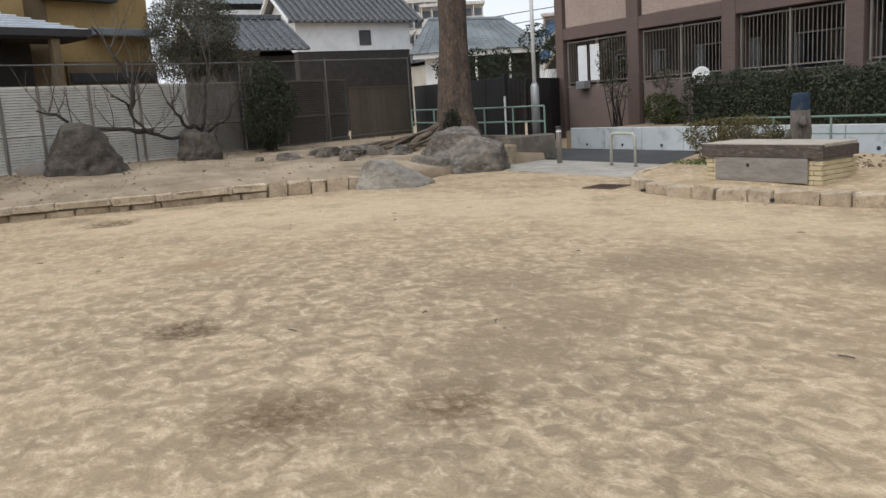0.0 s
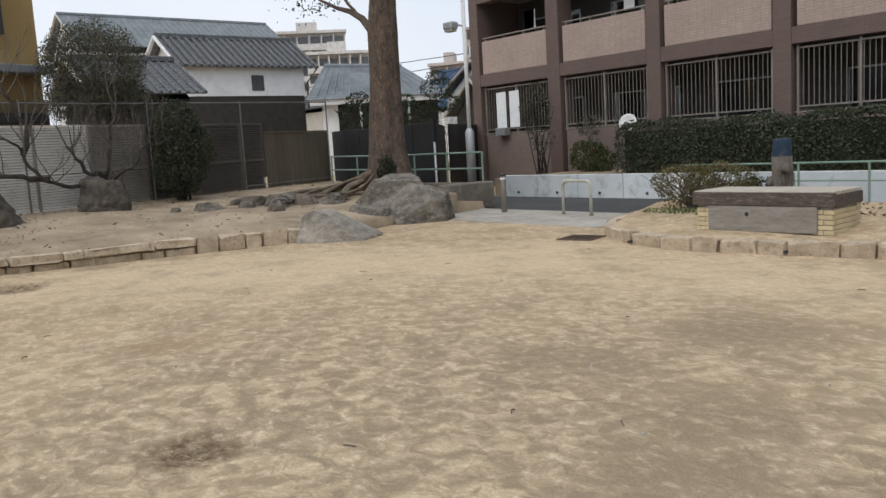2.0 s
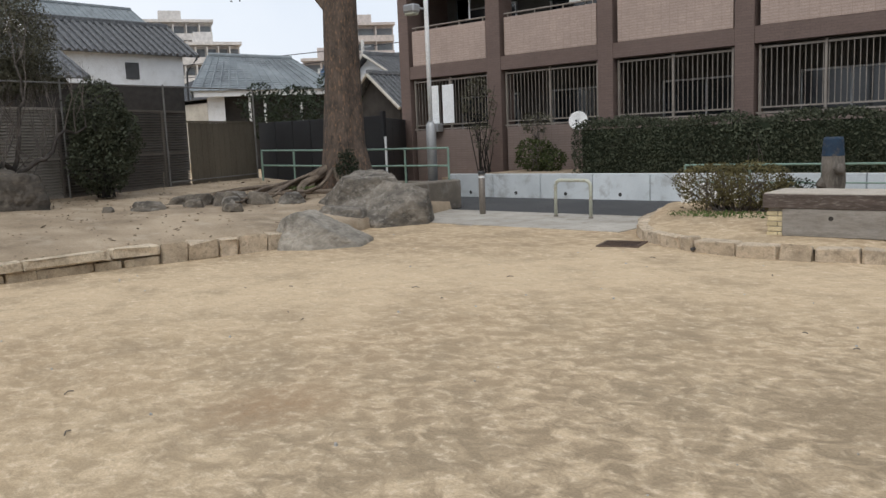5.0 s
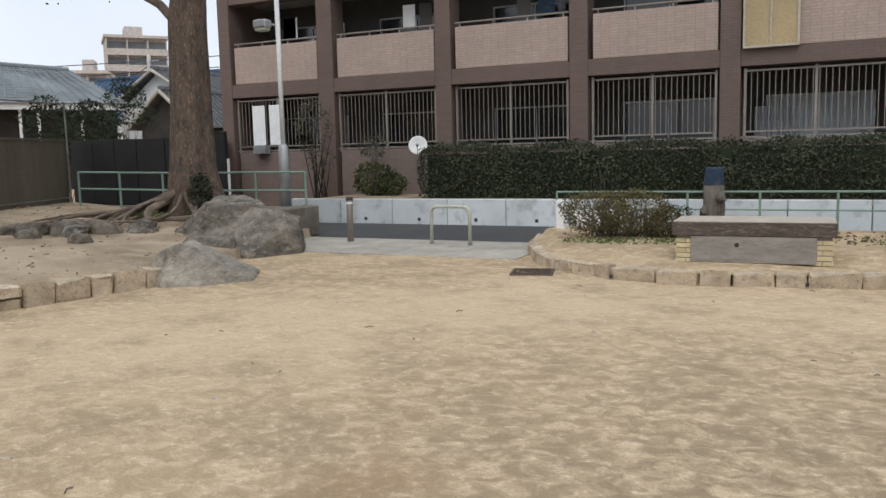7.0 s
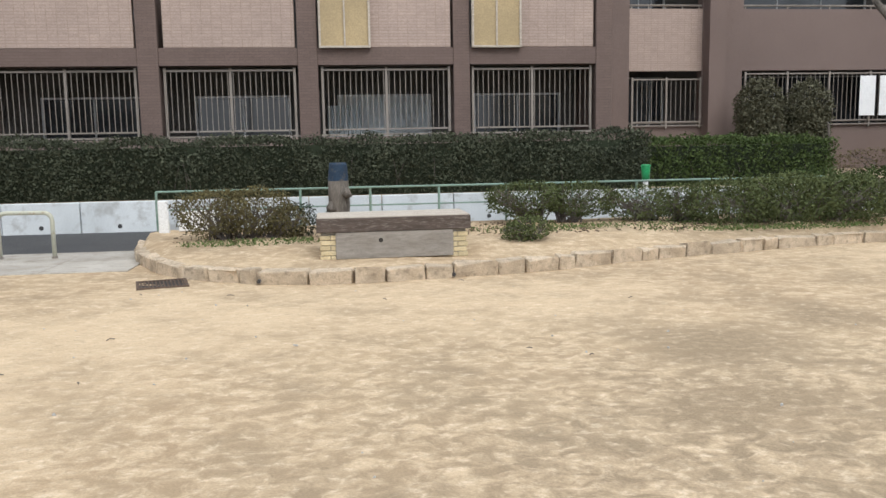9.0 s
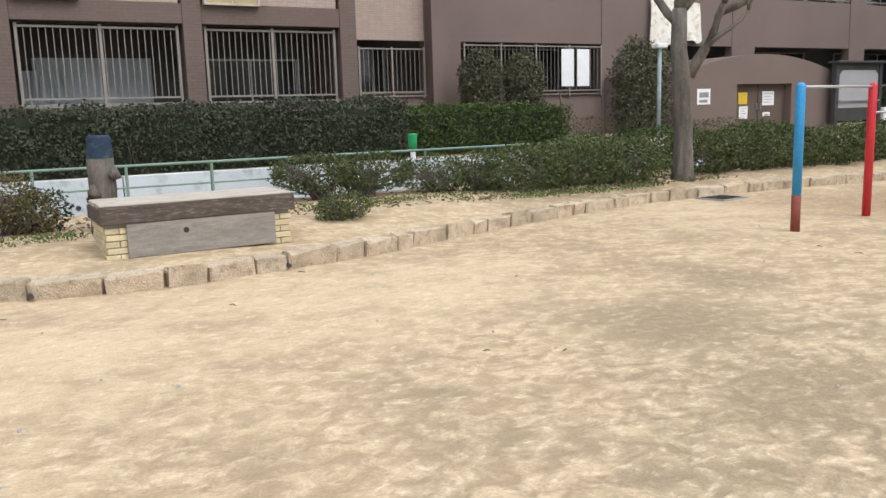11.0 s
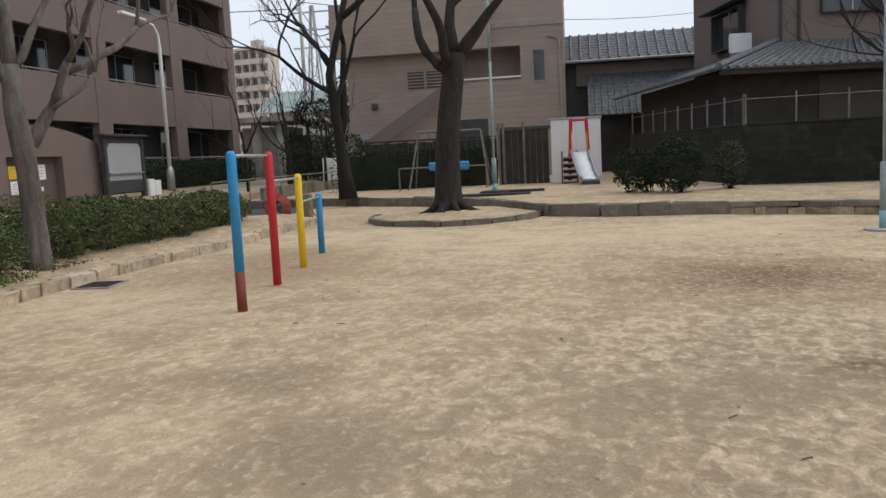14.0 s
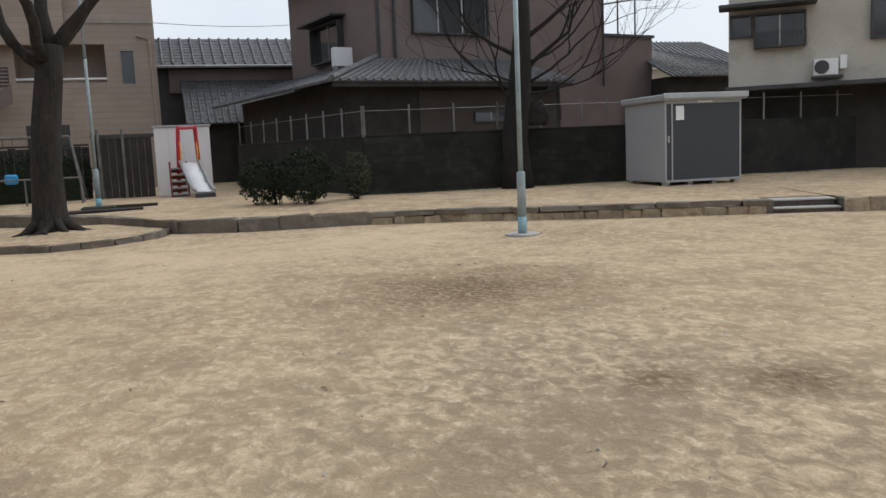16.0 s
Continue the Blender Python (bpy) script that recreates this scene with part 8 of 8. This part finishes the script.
def kura():
    t = thing("storehouse", (-54, 26.5, 0), "white plastered storehouse with a grey tiled gable roof", "house", "far houses")
    x0, x1, y0, y1 = -57.5, -51.0, 21.3, 31.0
    part("wall", Mesh().box(x0, x1, y0, y1, 0, 6.2), WOOD_DARK, t)
    part("plaster", Mesh().box(x0 - 0.06, x1 + 0.06, y0 - 0.06, y1 + 0.06, 6.2, 8.55), PLASTER_WHITE, t)
    g = Mesh()
    xm = (x0 + x1) / 2
    g.add([(x0, y0, 8.5), (x1, y0, 8.5), (xm, y0, 10.7), (x0, y1, 8.5), (x1, y1, 8.5), (xm, y1, 10.7)], [(0, 1, 2), (5, 4, 3)])
    part("gable", g, PLASTER_WHITE, t)
    part("roof", tiled_roof((x1 + 0.8, y0 - 0.7, 8.3), (x1 + 0.8, y1 + 0.9, 8.3), (xm, y0 - 0.7, 10.85), (xm, y1 + 0.9, 10.85), 0.55, 0.15), ROOF_TILE, t)
    part("roof", tiled_roof((x0 - 0.8, y1 + 0.9, 8.3), (x0 - 0.8, y0 - 0.7, 8.3), (xm, y1 + 0.9, 10.85), (xm, y0 - 0.7, 10.85), 0.9, 0.1), ROOF_TILE, t)
    part("ridge", Mesh().box(xm - 0.2, xm + 0.2, y0 - 0.8, y1 + 1.0, 10.75, 11.15, 0.05), ROOF_TILE, t)
    part("barge", Mesh().tube([(x1 + 0.75, y0 - 0.75, 8.3), (xm, y0 - 0.75, 10.85)], 0.16, 6).tube([(x0 - 0.75, y0 - 0.75, 8.3), (xm, y0 - 0.75, 10.85)], 0.16, 6), PLASTER_WHITE, t)
    w = part("window", Mesh().box(x1 + 0.02, x1 + 0.14, 26.5, 27.5, 6.6, 7.75, 0.02), METAL_DARK, t)
    part("gutter", Mesh().tube([(x1 + 0.85, y1 + 0.8, 8.2), (x1 + 0.3, y1 + 0.2, 7.2), (x1 + 0.2, y1 + 0.2, 5)], 0.08, 6), METAL_DARK, t)
    # roofs round it
    def far_house(x0, x1, y0, y1, wall, eave, ridge, wm, axis, label, roll=0.5, tiles=ROOF_TILE):
        h = thing("house", ((x0 + x1) / 2, (y0 + y1) / 2, 0), label, "house", "far houses")
        part("wall", Mesh().box(x0, x1, y0, y1, 0, wall), wm, h)
        cx, cy = (x0 + x1) / 2, (y0 + y1) / 2
        if axis == "y":
            for y in (y0, y1):
                gb = Mesh().add([(x0, y, wall), (x1, y, wall), (cx, y, ridge - 0.15), (x0, y + 0.05, wall), (x1, y + 0.05, wall), (cx, y + 0.05, ridge - 0.15)], [(0, 1, 2), (5, 4, 3)])
                part("gable", gb, wm, h)
        else:
            for x in (x0, x1):
                gb = Mesh().add([(x, y0, wall), (x, y1, wall), (x, cy, ridge - 0.15), (x + 0.05, y0, wall), (x + 0.05, y1, wall), (x + 0.05, cy, ridge - 0.15)], [(0, 1, 2), (5, 4, 3)])
                part("gable", gb, wm, h)
        if axis == "y":
            m_ = (x0 + x1) / 2
            part("roof", tiled_roof((x1 + 0.6, y0 - 0.6, eave), (x1 + 0.6, y1 + 0.6, eave), (m_, y0 - 0.6, ridge), (m_, y1 + 0.6, ridge), roll, 0.08), tiles, h)
            part("roof", tiled_roof((x0 - 0.6, y1 + 0.6, eave), (x0 - 0.6, y0 - 0.6, eave), (m_, y1 + 0.6, ridge), (m_, y0 - 0.6, ridge), roll * 2, 0.08), tiles, h)
            part("ridge", Mesh().box(m_ - 0.15, m_ + 0.15, y0 - 0.6, y1 + 0.6, ridge - 0.03, ridge + 0.25, 0.04), tiles, h)
            for xe in (x0 - 0.6, x1 + 0.6):
                part("barge", Mesh().tube([(xe, y0 - 0.66, eave - 0.05), (m_, y0 - 0.66, ridge - 0.05)], 0.11, 6), PLASTER_CREAM, h)
        else:
            m_ = (y0 + y1) / 2
            part("roof", tiled_roof((x0 - 0.6, y0 - 0.6, eave), (x1 + 0.6, y0 - 0.6, eave), (x0 - 0.6, m_, ridge), (x1 + 0.6, m_, ridge), roll, 0.08), tiles, h)
            part("roof", tiled_roof((x1 + 0.6, y1 + 0.6, eave), (x0 - 0.6, y1 + 0.6, eave), (x1 + 0.6, m_, ridge), (x0 - 0.6, m_, ridge), roll * 2, 0.08), tiles, h)
            part("ridge", Mesh().box(x0 - 0.6, x1 + 0.6, m_ - 0.15, m_ + 0.15, ridge - 0.03, ridge + 0.25, 0.04), tiles, h)
        return h

    far_house(-37, -31, 9.2, 13.2, 4.5, 4.75, 6.6, WOOD_DARK, "y", "low dark house with a grey tiled roof", 0.4)
    # hipped slate house whose verandah faces the park
    hb = Matrix.Translation((-43.1, 26.7, 0)) @ Matrix.Rotation(radians(57), 4, "Z")
    hh = thing("house", (-42, 32, 0), "house with a broad hipped slate roof and white posts", "house", "far houses")
    # dark wall colour takes the place of the shaded interior beneath the eaves
    part("wall", Mesh().box(0.9, 9.2, 1.6, 7.4, 0, 5.1), WOOD_DARK, hh, m=hb)
    part("wall", Mesh().box(0.9, 2.0, 0.9, 1.59, 0, 4.9), PLASTER_WHITE, hh, m=hb)
    part("fascia", Mesh().box(0.1, 9.4, 0.08, 0.2, 4.85, 5.22, 0.01), PLASTER_WHITE, hh, m=hb)
    for x in (3.6, 4.6, 7.0):
        part("post", Mesh().box(x - 0.08, x + 0.08, 0.5, 0.66, 0, 4.85), WHITE, hh, m=hb)
    part("roof", tiled_roof((-0.1, -0.1, 5.25), (9.6, -0.1, 5.25), (1.2, 4, 7.9), (6.9, 4, 7.6), 0.6, 0.05), ROOF_SLATE, hh, m=hb)
    part("roof", tiled_roof((-0.1, 8.1, 5.25), (-0.1, -0.1, 5.25), (1.2, 4.001, 7.9), (1.2, 4, 7.9), 0.6, 0.05), ROOF_SLATE, hh, m=hb)
    part("roof", tiled_roof((9.6, -0.1, 5.25), (9.6, 8.1, 5.25), (6.9, 4, 7.6), (6.9, 4.001, 7.6), 0.6, 0.05), ROOF_SLATE, hh, m=hb)
    part("ridge", Mesh().tube([(1.2, 4, 7.95), (6.9, 4, 7.65)], 0.16, 8), ROOF_SLATE, hh, m=hb)
    far_house(-92, -80, 23, 46, 13.0, 13.6, 17.6, PLASTER_WHITE, "y", "large house with a long grey roof", 0.7, ROOF_SLATE)
    far_house(-44, -36.5, 40, 47, 5.2, 5.4, 7.9, PLASTER_WHITE, "y", "white temple-like house with a dark tiled roof", 0.45)
    far_house(-62, -48, 50, 60, 5.0, 5.4, 9.4, PLASTER_WHITE, "x", "white house with a deep blue tiled roof", 0.7, mat("blue_roof_tile", (0.06, 0.11, 0.19), (0.045, 0.085, 0.15), 1.5, 40, 0.7))
    far_house(-36.8, -32.4, 34.8, 39.2, 3.5, 3.6, 5.9, WOOD_DARK, "y", "dark gabled porch with a pale-edged tiled roof", 0.4)
    far_house(-80, -66, 44, 58, 6.0, 6.4, 9.4, PLASTER_CREAM, "x", "pale house with a grey roof", 0.7)


kura()


# greyer and lighter than glass: distance haze mixed into the window colour
FAR_GLASS = mat("hazy_far_window", (0.19, 0.21, 0.225), (0.15, 0.165, 0.18), 0.3, 4, 0.4, bump=0.0)


def far_flats(at, w, d, floors, label, wm, turn=0.0, bays=6):
    t = thing("apartment_tower", at, label, "building", "far buildings")
    base = Matrix.Translation(at) @ Matrix.Rotation(turn, 4, "Z")
    part("body", Mesh().box(-w / 2, w / 2, 0.9, d, 0, floors * 3 + 0.6), wm, t, m=base)
    for f in range(floors):
        z = f * 3.0 + 0.6
        part("balcony", Mesh().box(-w / 2, w / 2, -0.6, 0.89, z - 0.2, z + 1.0), wm, t, m=base)
        wb = w / bays
        for b in range(bays):
            x = -w / 2 + b * wb
            part("window", Mesh().box(x + 0.25, x + wb - 0.25, 0.82, 0.885, z + 1.2, z + 2.45), FAR_GLASS, t, m=base)
            part("fin", Mesh().box(x, x + 0.2, -0.58, 0.88, z + 1.0, z + 2.8), wm, t, m=base)
    part("roof", Mesh().box(-w / 2 - 0.3, w / 2 + 0.3, -0.8, d + 0.2, floors * 3 + 0.6, floors * 3 + 1.1), wm, t, m=base)
    part("plant_room", Mesh().box(-w / 6, w / 8, 3, d - 1, floors * 3 + 1.1, floors * 3 + 3.2), wm, t, m=base)


far_flats((-134, 81, 0), 14, 12, 8, "pale concrete apartment tower beyond the roofs", FAR_WALL, radians(60))
far_flats((-117.5, 77, 0), 11, 10, 6, "white apartment building beyond the roofs", FAR_WALL, radians(60))
far_flats((-117.4, 114.3, 0), 11, 10, 8, "pink and white apartment tower beyond the roofs", FAR_PINK, radians(50), 3)
far_flats((-106, 92, 0), 6, 8, 5, "beige flats beyond the roofs", FAR_PINK, radians(40), 2)
far_flats((180, 74.5, 0), 8, 6, 9, "tall tan apartment tower in the distance", FAR_PINK, radians(-100), 4)


def lane_end():
    """Buildings and walls at the far end of the lane."""
    t = thing("concrete_garage", (58, 22, 0), "grey concrete garage with round columns", "building")
    part("wall", Mesh().box(57, 62, 23.0, 26, 0, 4.3), CONC, t)
    part("shutter", Mesh().box(57.2, 62, 20.8, 22.98, 0, 3.6), METAL_DARK, t)
    for y in (22.6, 24.4):
        part("column", Mesh().tube([(55.8, y, 0), (55.8, y, 4.6)], 0.35, 12), CONC, t, smooth=True)
    part("roof", Mesh().box(55, 62.5, 20.6, 26, 4.6, 4.9), CONC, t)
    h = thing("house", (72, 20, 0), "pale house with a green copper roof", "house", "far houses")
    part("wall", Mesh().box(68, 78, 16, 28, 0, 6), PLASTER_CREAM, h)
    part("roof", tiled_roof((67.5, 29, 6), (67.5, 15, 6), (73, 29, 8.2), (73, 15, 8.2), 0.9, 0.08), mat("verdigris_roof", (0.33, 0.40, 0.37), (0.28, 0.34, 0.32), 1, 30, 0.6), h)
    h2 = thing("house", (60, 13, 0), "dark house behind garden trees", "house", "far houses")
    part("wall", Mesh().box(58, 66, 10.5, 15, 0, 6.2), METAL_DARK, h2)
    part("wall", Mesh().box(57.8, 57.99, 11, 13.5, 3, 5.6), CONC, h2)
    part("roof", Mesh().box(57.2, 66.5, 10, 15.5, 6.2, 6.5, 0.02), CONC, h2)
    w = thing("lane_wall", (34, 13, 0), "low pale concrete wall along the lane's end", "wall")
    for i in range(8):
        part("panel", Mesh().box(27.9 + i * 1.5, 27.9 + i * 1.5 + 1.49, 13.1 - 0.15 * i, 13.25 - 0.15 * i, 0, 0.75, 0.01), DARK_CONC, w)
    r = thing("guard_rail", (33, 12.6, 0.9), "thin grey rail on the low wall", "railing")
    part("tube", Mesh().tube([(24, 13.3, 1.1), (39.5, 11.8, 1.15)], 0.025, 6), PIPE_DULL, r)
    for i in range(7):
        part("post", Mesh().tube([(24 + i * 2.5, 13.3 - 0.24 * i, 0.0), (24 + i * 2.5, 13.3 - 0.24 * i, 1.1)], 0.025, 6), PIPE_DULL, r)
    s = thing("white_gate_post", (37.5, 12.6, 0), "white gate pier with a sign plate", "gate")
    part("pier", Mesh().box(37.2, 37.8, 13.1, 13.75, 0, 1.75, 0.02), WHITE, s)
    part("plate", Mesh().box(37.1, 37.19, 13.2, 13.5, 1.3, 1.6, 0.01), WHITE, s)
    shrub("garden_bush", [((46, 16.2, 1.5), (1.3, 1.2, 1.4)), ((46.4, 17.7, 1.2), (1.2, 1.2, 1.1)), ((47, 15.0, 2.2), (1.2, 1.0, 1.8)), ((49, 18.9, 1.9), (1.3, 1.3, 1.6))], 5200, 0.15, LEAF_DARK, "dark evergreen mass beside the lane", "bush", (46.5, 16.8, 0.0), 83, 24, BARK_DARK)
    shrub("garden_pine", [((52, 15.5, 6.3), (2.6, 2.6, 1.0)), ((54, 14.0, 5.4), (2.0, 2.0, 0.9)), ((50, 17.5, 4.6), (2.2, 2.0, 1.0)), ((51, 13.0, 3.2), (1.8, 1.6, 1.6))], 7000, 0.22, LEAF_DARK, "spreading dark garden pine", "tree", (52, 15, 0.0), 81, 26, BARK_DARK)
    shrub("garden_bush", [((40, 13.6, 1.6), (1.4, 1.6, 1.5))], 2200, 0.16, LEAF_DARK, "dark rounded garden bush", "bush", (40, 13.6, 0.0), 82, 10, BARK_DARK)


lane_end()

for x, y, h, s in ((-33.5, 30.5, 6.4, 1), (-20.5, 29.0, 5.8, 2), (-31, 26, 4.8, 3), (-27.5, 20.5, 4.6, 4), (-24, 19.5, 4.2, 5)):
    shrub("garden_tree", [((x, y, h - 1.2), (1.2, 1.2, 0.7)), ((x + 0.5, y, h - 2.2), (1.4, 1.3, 0.6)), ((x - 0.4, y + 0.3, h - 0.5), (0.7, 0.7, 0.45))], 1500, 0.17, LEAF_DARK, "layered dark garden tree among the roofs", "tree", (x, y, 0), 90 + s, 14, BARK_DARK, group="garden trees")


def poles():
    for x, y, h in ((-42, 41, 9.2), (-60, 52, 9.0), (62, 22.6, 14.5), (46, 15.5, 9.7)):
        t = thing("utility_pole", (x, y, 0), "grey concrete utility pole", "pole", "utility poles")
        part("shaft", Mesh().tube([(x, y, 0), (x, y, h)], [0.19, 0.13], 10), CONC, t, smooth=True)
        for k, z in enumerate((h - 0.5, h - 1.2)):
            part("crossarm", Mesh().box(x - 0.9, x + 0.9, y - 0.05, y + 0.05, z - 0.05, z + 0.05), METAL_GREY, t)
    c = Mesh()
    for a, b, s in (((-42, 41, 8.7), (-140, 20, 14), 1.5), ((-42, 41, 8.7), (20, 60, 15), 1.2), ((-42, 41, 8.0), (-140, 24, 12), 1.6), ((-42, 41, 8.0), (20, 62, 14), 1.3),
                    ((-60, 52, 8.5), (-42, 41, 8.4), 0.4), ((62, 22.6, 13.5), (150, 40, 16), 1.5), ((62, 22.6, 13.5), (40, 60, 14), 1.0), ((62, 22.6, 12.6), (46, 15.5, 9.0), 0.6), ((62, 22.6, 14), (120, -20, 20), 1.5)):
        cable(c, a, b, s, 0.035)
    solid("overhead_cables", c, METAL_DARK, "thin dark overhead cables between poles", "cables", kind="stuff")
    p = thing("pylon", (230, 75, 0), "distant steel lattice pylon", "pylon")
    for dx, dy in ((-3, -3), (3, -3), (-3, 3), (3, 3)):
        part("leg", Mesh().tube([(230 + dx, 75 + dy, 0), (230 + dx * 0.1, 75 + dy * 0.1, 46)], 0.3, 5), METAL_GREY, p)
    for z in (34, 39, 44):
        part("crossarm", Mesh().box(229.7, 230.3, 69, 81, z, z + 0.4), METAL_GREY, p)
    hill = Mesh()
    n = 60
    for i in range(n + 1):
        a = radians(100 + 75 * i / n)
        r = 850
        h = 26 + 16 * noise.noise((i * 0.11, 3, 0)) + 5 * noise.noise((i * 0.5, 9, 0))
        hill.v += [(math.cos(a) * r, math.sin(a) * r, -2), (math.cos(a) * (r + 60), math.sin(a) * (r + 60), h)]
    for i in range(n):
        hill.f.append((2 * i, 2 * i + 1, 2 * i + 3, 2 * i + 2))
    # blue-grey tone is aerial haze painted into the hill colour
    solid("backdrop", hill, mat("hazed_wooded_hill", (0.10, 0.15, 0.19), (0.085, 0.13, 0.165), 0.02, 0.2, 1.0, bump=0), "distant wooded hills tinted blue-grey for haze", kind="structure")


poles()

# ---- pieces of walls, kerbs and pavements ----
def course(parent, line, z0, h, step, depth, rg, name="stone", lift=0.0, material=STONE, jit=0.012, gap=0.012, variants=None):
    even = along(line, step)
    pts = [even[0]] + [p.lerp(rg.choice((a, b)), rg.uniform(0, 0.34)) for a, p, b in zip(even, even[1:], even[2:])] + [even[-1]]
    for a, b in zip(pts, pts[1:]):
        d = b - a
        L = d.length - gap
        me = rg.choice(variants)
        base = Matrix.Translation((a.x, a.y, z0)) @ Matrix.Rotation(math.atan2(d.y, d.x) + rg.uniform(-0.02, 0.02), 4, "Z") @ Matrix.Translation((gap / 2, rg.uniform(-jit, jit), rg.uniform(-jit, jit) * 0.6)) @ Matrix.Diagonal((L, depth, h * rg.uniform(0.95, 1.03), 1))
        part(name, me, None, parent, m=base)


def stone_variants(material, k=8, c=0.065, rough=0.06, seed=1):
    """Unit stones with worn, uneven edges."""
    out, rg = [], random.Random(seed)
    for _ in range(k):
        m = Mesh().box(0, 1, -0.5, 0.5, 0, 1, c)
        m.v = [(x + rg.uniform(-rough, rough) * 0.6, y + rg.uniform(-rough, rough) * 2.0, z + rg.uniform(-rough, rough) * 1.6) for x, y, z in m.v]
        out.append(m.make("stone", material))
    return out


rg = random.Random(77)
SV = stone_variants(STONE)
# cap course coloured paler to carry the light falling on its tops
CV = stone_variants(mat("toplit_cap_stone", (0.63, 0.53, 0.395), (0.41, 0.335, 0.24), 4.5, 50, 0.85, bump=0.9, wear=(0.20, 0.16, 0.115), wear_amount=0.6, piece=0.16), seed=4)
DV = stone_variants(DARK_CONC, seed=2)
KV = stone_variants(mat("granite_kerb_stone", (0.61, 0.50, 0.37), (0.42, 0.34, 0.248), 5, 60, 0.85, bump=1.0, wear=(0.17, 0.14, 0.105), wear_amount=0.55, piece=0.16), seed=9)
wl_ = thing("retaining_wall", (-6.9, 0.5, 0), "low two-course wall of rough tan stones", "wall")
LW = smooth_line(WALL_L, 1)
low = [p for p in LW if p[1] < 2.95] + [(-6.6, 2.93)]
high = [(-6.6, 2.93)] + [p for p in LW if p[1] > 2.95]
course(wl_, low, -0.03, 0.15, 0.5, 0.18, rg, variants=SV, gap=0.04)
course(wl_, low, 0.138, 0.128, 0.78, 0.28, rg, variants=CV, gap=0.03)
course(wl_, high, -0.03, 0.29, 0.38, 0.24, rg, variants=KV, gap=0.026)
kb = thing("kerb", (3, 7.5, 0), "worn tan granite kerb round the planting bed", "kerb")
KL = smooth_line(KERB, 1)
course(kb, KL, -0.06, 0.235, 0.46, 0.17, rg, variants=KV, gap=0.018, jit=0.008)
for x, y in ((1.95, 7.0), (-0.42, 6.98)):
    part("drain_pipe", Mesh().tube([(x, y - 0.06, 0.05), (x, y + 0.05, 0.05)], 0.022, 10), METAL_DARK, kb)
ring = thing("tree_ring", (20.2, 4.9, 0), "low curved concrete kerb round the tree", "kerb")
rp = [(20.15 + 2.45 * math.cos(g), 4.85 + 2.2 * math.sin(g)) for g in [radians(80 + 200 * i / 24) for i in range(25)]]
course(ring, rp, -0.05, 0.185, 0.6, 0.16, rg, variants=DV, gap=0.006)
mnd = Mesh()
for j in range(7):
    for i in range(30):
        g, u = 2 * math.pi * i / 30, j / 6
        mnd.v.append((20.15 + 2.4 * u * math.cos(g), 4.85 + 2.15 * u * math.sin(g), 0.12 + 0.08 * (1 - u) ** 2 + 0.012 * noise.noise((math.cos(g) * 4 * u, math.sin(g) * 4 * u, 1))))
for j in range(6):
    for i in range(30):
        mnd.f.append((j * 30 + i, (j + 1) * 30 + i, (j + 1) * 30 + (i + 1) % 30, j * 30 + (i + 1) % 30))
solid("ring_ground", mnd, SAND, "sandy earth inside the tree ring", kind="structure", smooth=True)
tr = thing("terrace_wall", (18, -3, 0), "low weathered wall along the play terrace", "wall")
smooth_part = [p for p in WALL_R if p[1] >= -1.6]
stone_part = [(18.35, -1.6), (17.8, -3.1), (16.75, -4.7), (15.9, -5.95), (14.9, -7.9), (14.25, -9.05)]
course(tr, smooth_part, -0.05, 0.345, 1.1, 0.2, rg, variants=DV, gap=0.006, jit=0.006)
course(tr, stone_part, -0.05, 0.22, 0.42, 0.22, rg, variants=SV)
course(tr, stone_part, 0.172, 0.12, 0.75, 0.25, rg, variants=DV)
course(tr, [(13.62, -10.3), (13.0, -11.4), (11.6, -14.0), (9.5, -18.0)], -0.05, 0.345, 0.45, 0.22, rg, variants=SV)
stp = thing("steps", (13.9, -9.7, 0), "two shallow concrete steps with pale nosings", "steps")
sb = Matrix.Translation((14.25, -9.05, 0)) @ Matrix.Rotation(math.atan2(-1.25, -0.63), 4, "Z")
for y0, y1, z in ((-0.06, 0.26, 0.115), (0.261, 0.74, 0.262)):
    part("step", Mesh().box(0.05, 1.35, y0, y1, -0.05, z - 0.036, 0.008), WOOD_BROWN, stp, m=sb)
    part("nosing", Mesh().box(0.04, 1.36, y0 - 0.03, y1, z - 0.035, z, 0.008), CONC, stp, m=sb)
for x in (-0.10, 1.40):
    part("cheek", Mesh().box(x, x + 0.13, -0.1, 0.72, -0.05, 0.285, 0.02), DARK_CONC, stp, m=sb)
ww = thing("lane_retaining_wall", (0, 14.08, 0), "low white concrete panel wall along the lane", "wall")
pm = Mesh().box(0.01, 1.49, 0, 0.14, -0.05, 0.62, 0.012).make("panel", WHITE_WALL)
for i in range(18):
    x = -10.6 + i * 1.5
    part("panel", pm, None, ww, m=Matrix.Translation((x, 14.0, 0)))
    part("weep_hole", Mesh().tube([(x + 0.75, 13.99, 0.13), (x + 0.75, 14.01, 0.13)], 0.045, 10), METAL_DARK, ww)
slab = [Mesh().box(0.006, 1.164, 0.006, 1.12, 0, 0.02, 0.006).make("slab", mat("dirty_paving_slab", (0.43, 0.405, 0.36), (0.33, 0.305, 0.265), 1.6, 60, 0.9, bump=0.25, wear=(0.24, 0.21, 0.17), wear_amount=0.6, piece=0.1))]
for i in range(5):
    for j in range(2):
        part("slab", slab[0], None, apron, m=Matrix.Translation((-8.18 + 1.17 * i, 8.5 + 1.13 * j, -0.003)))
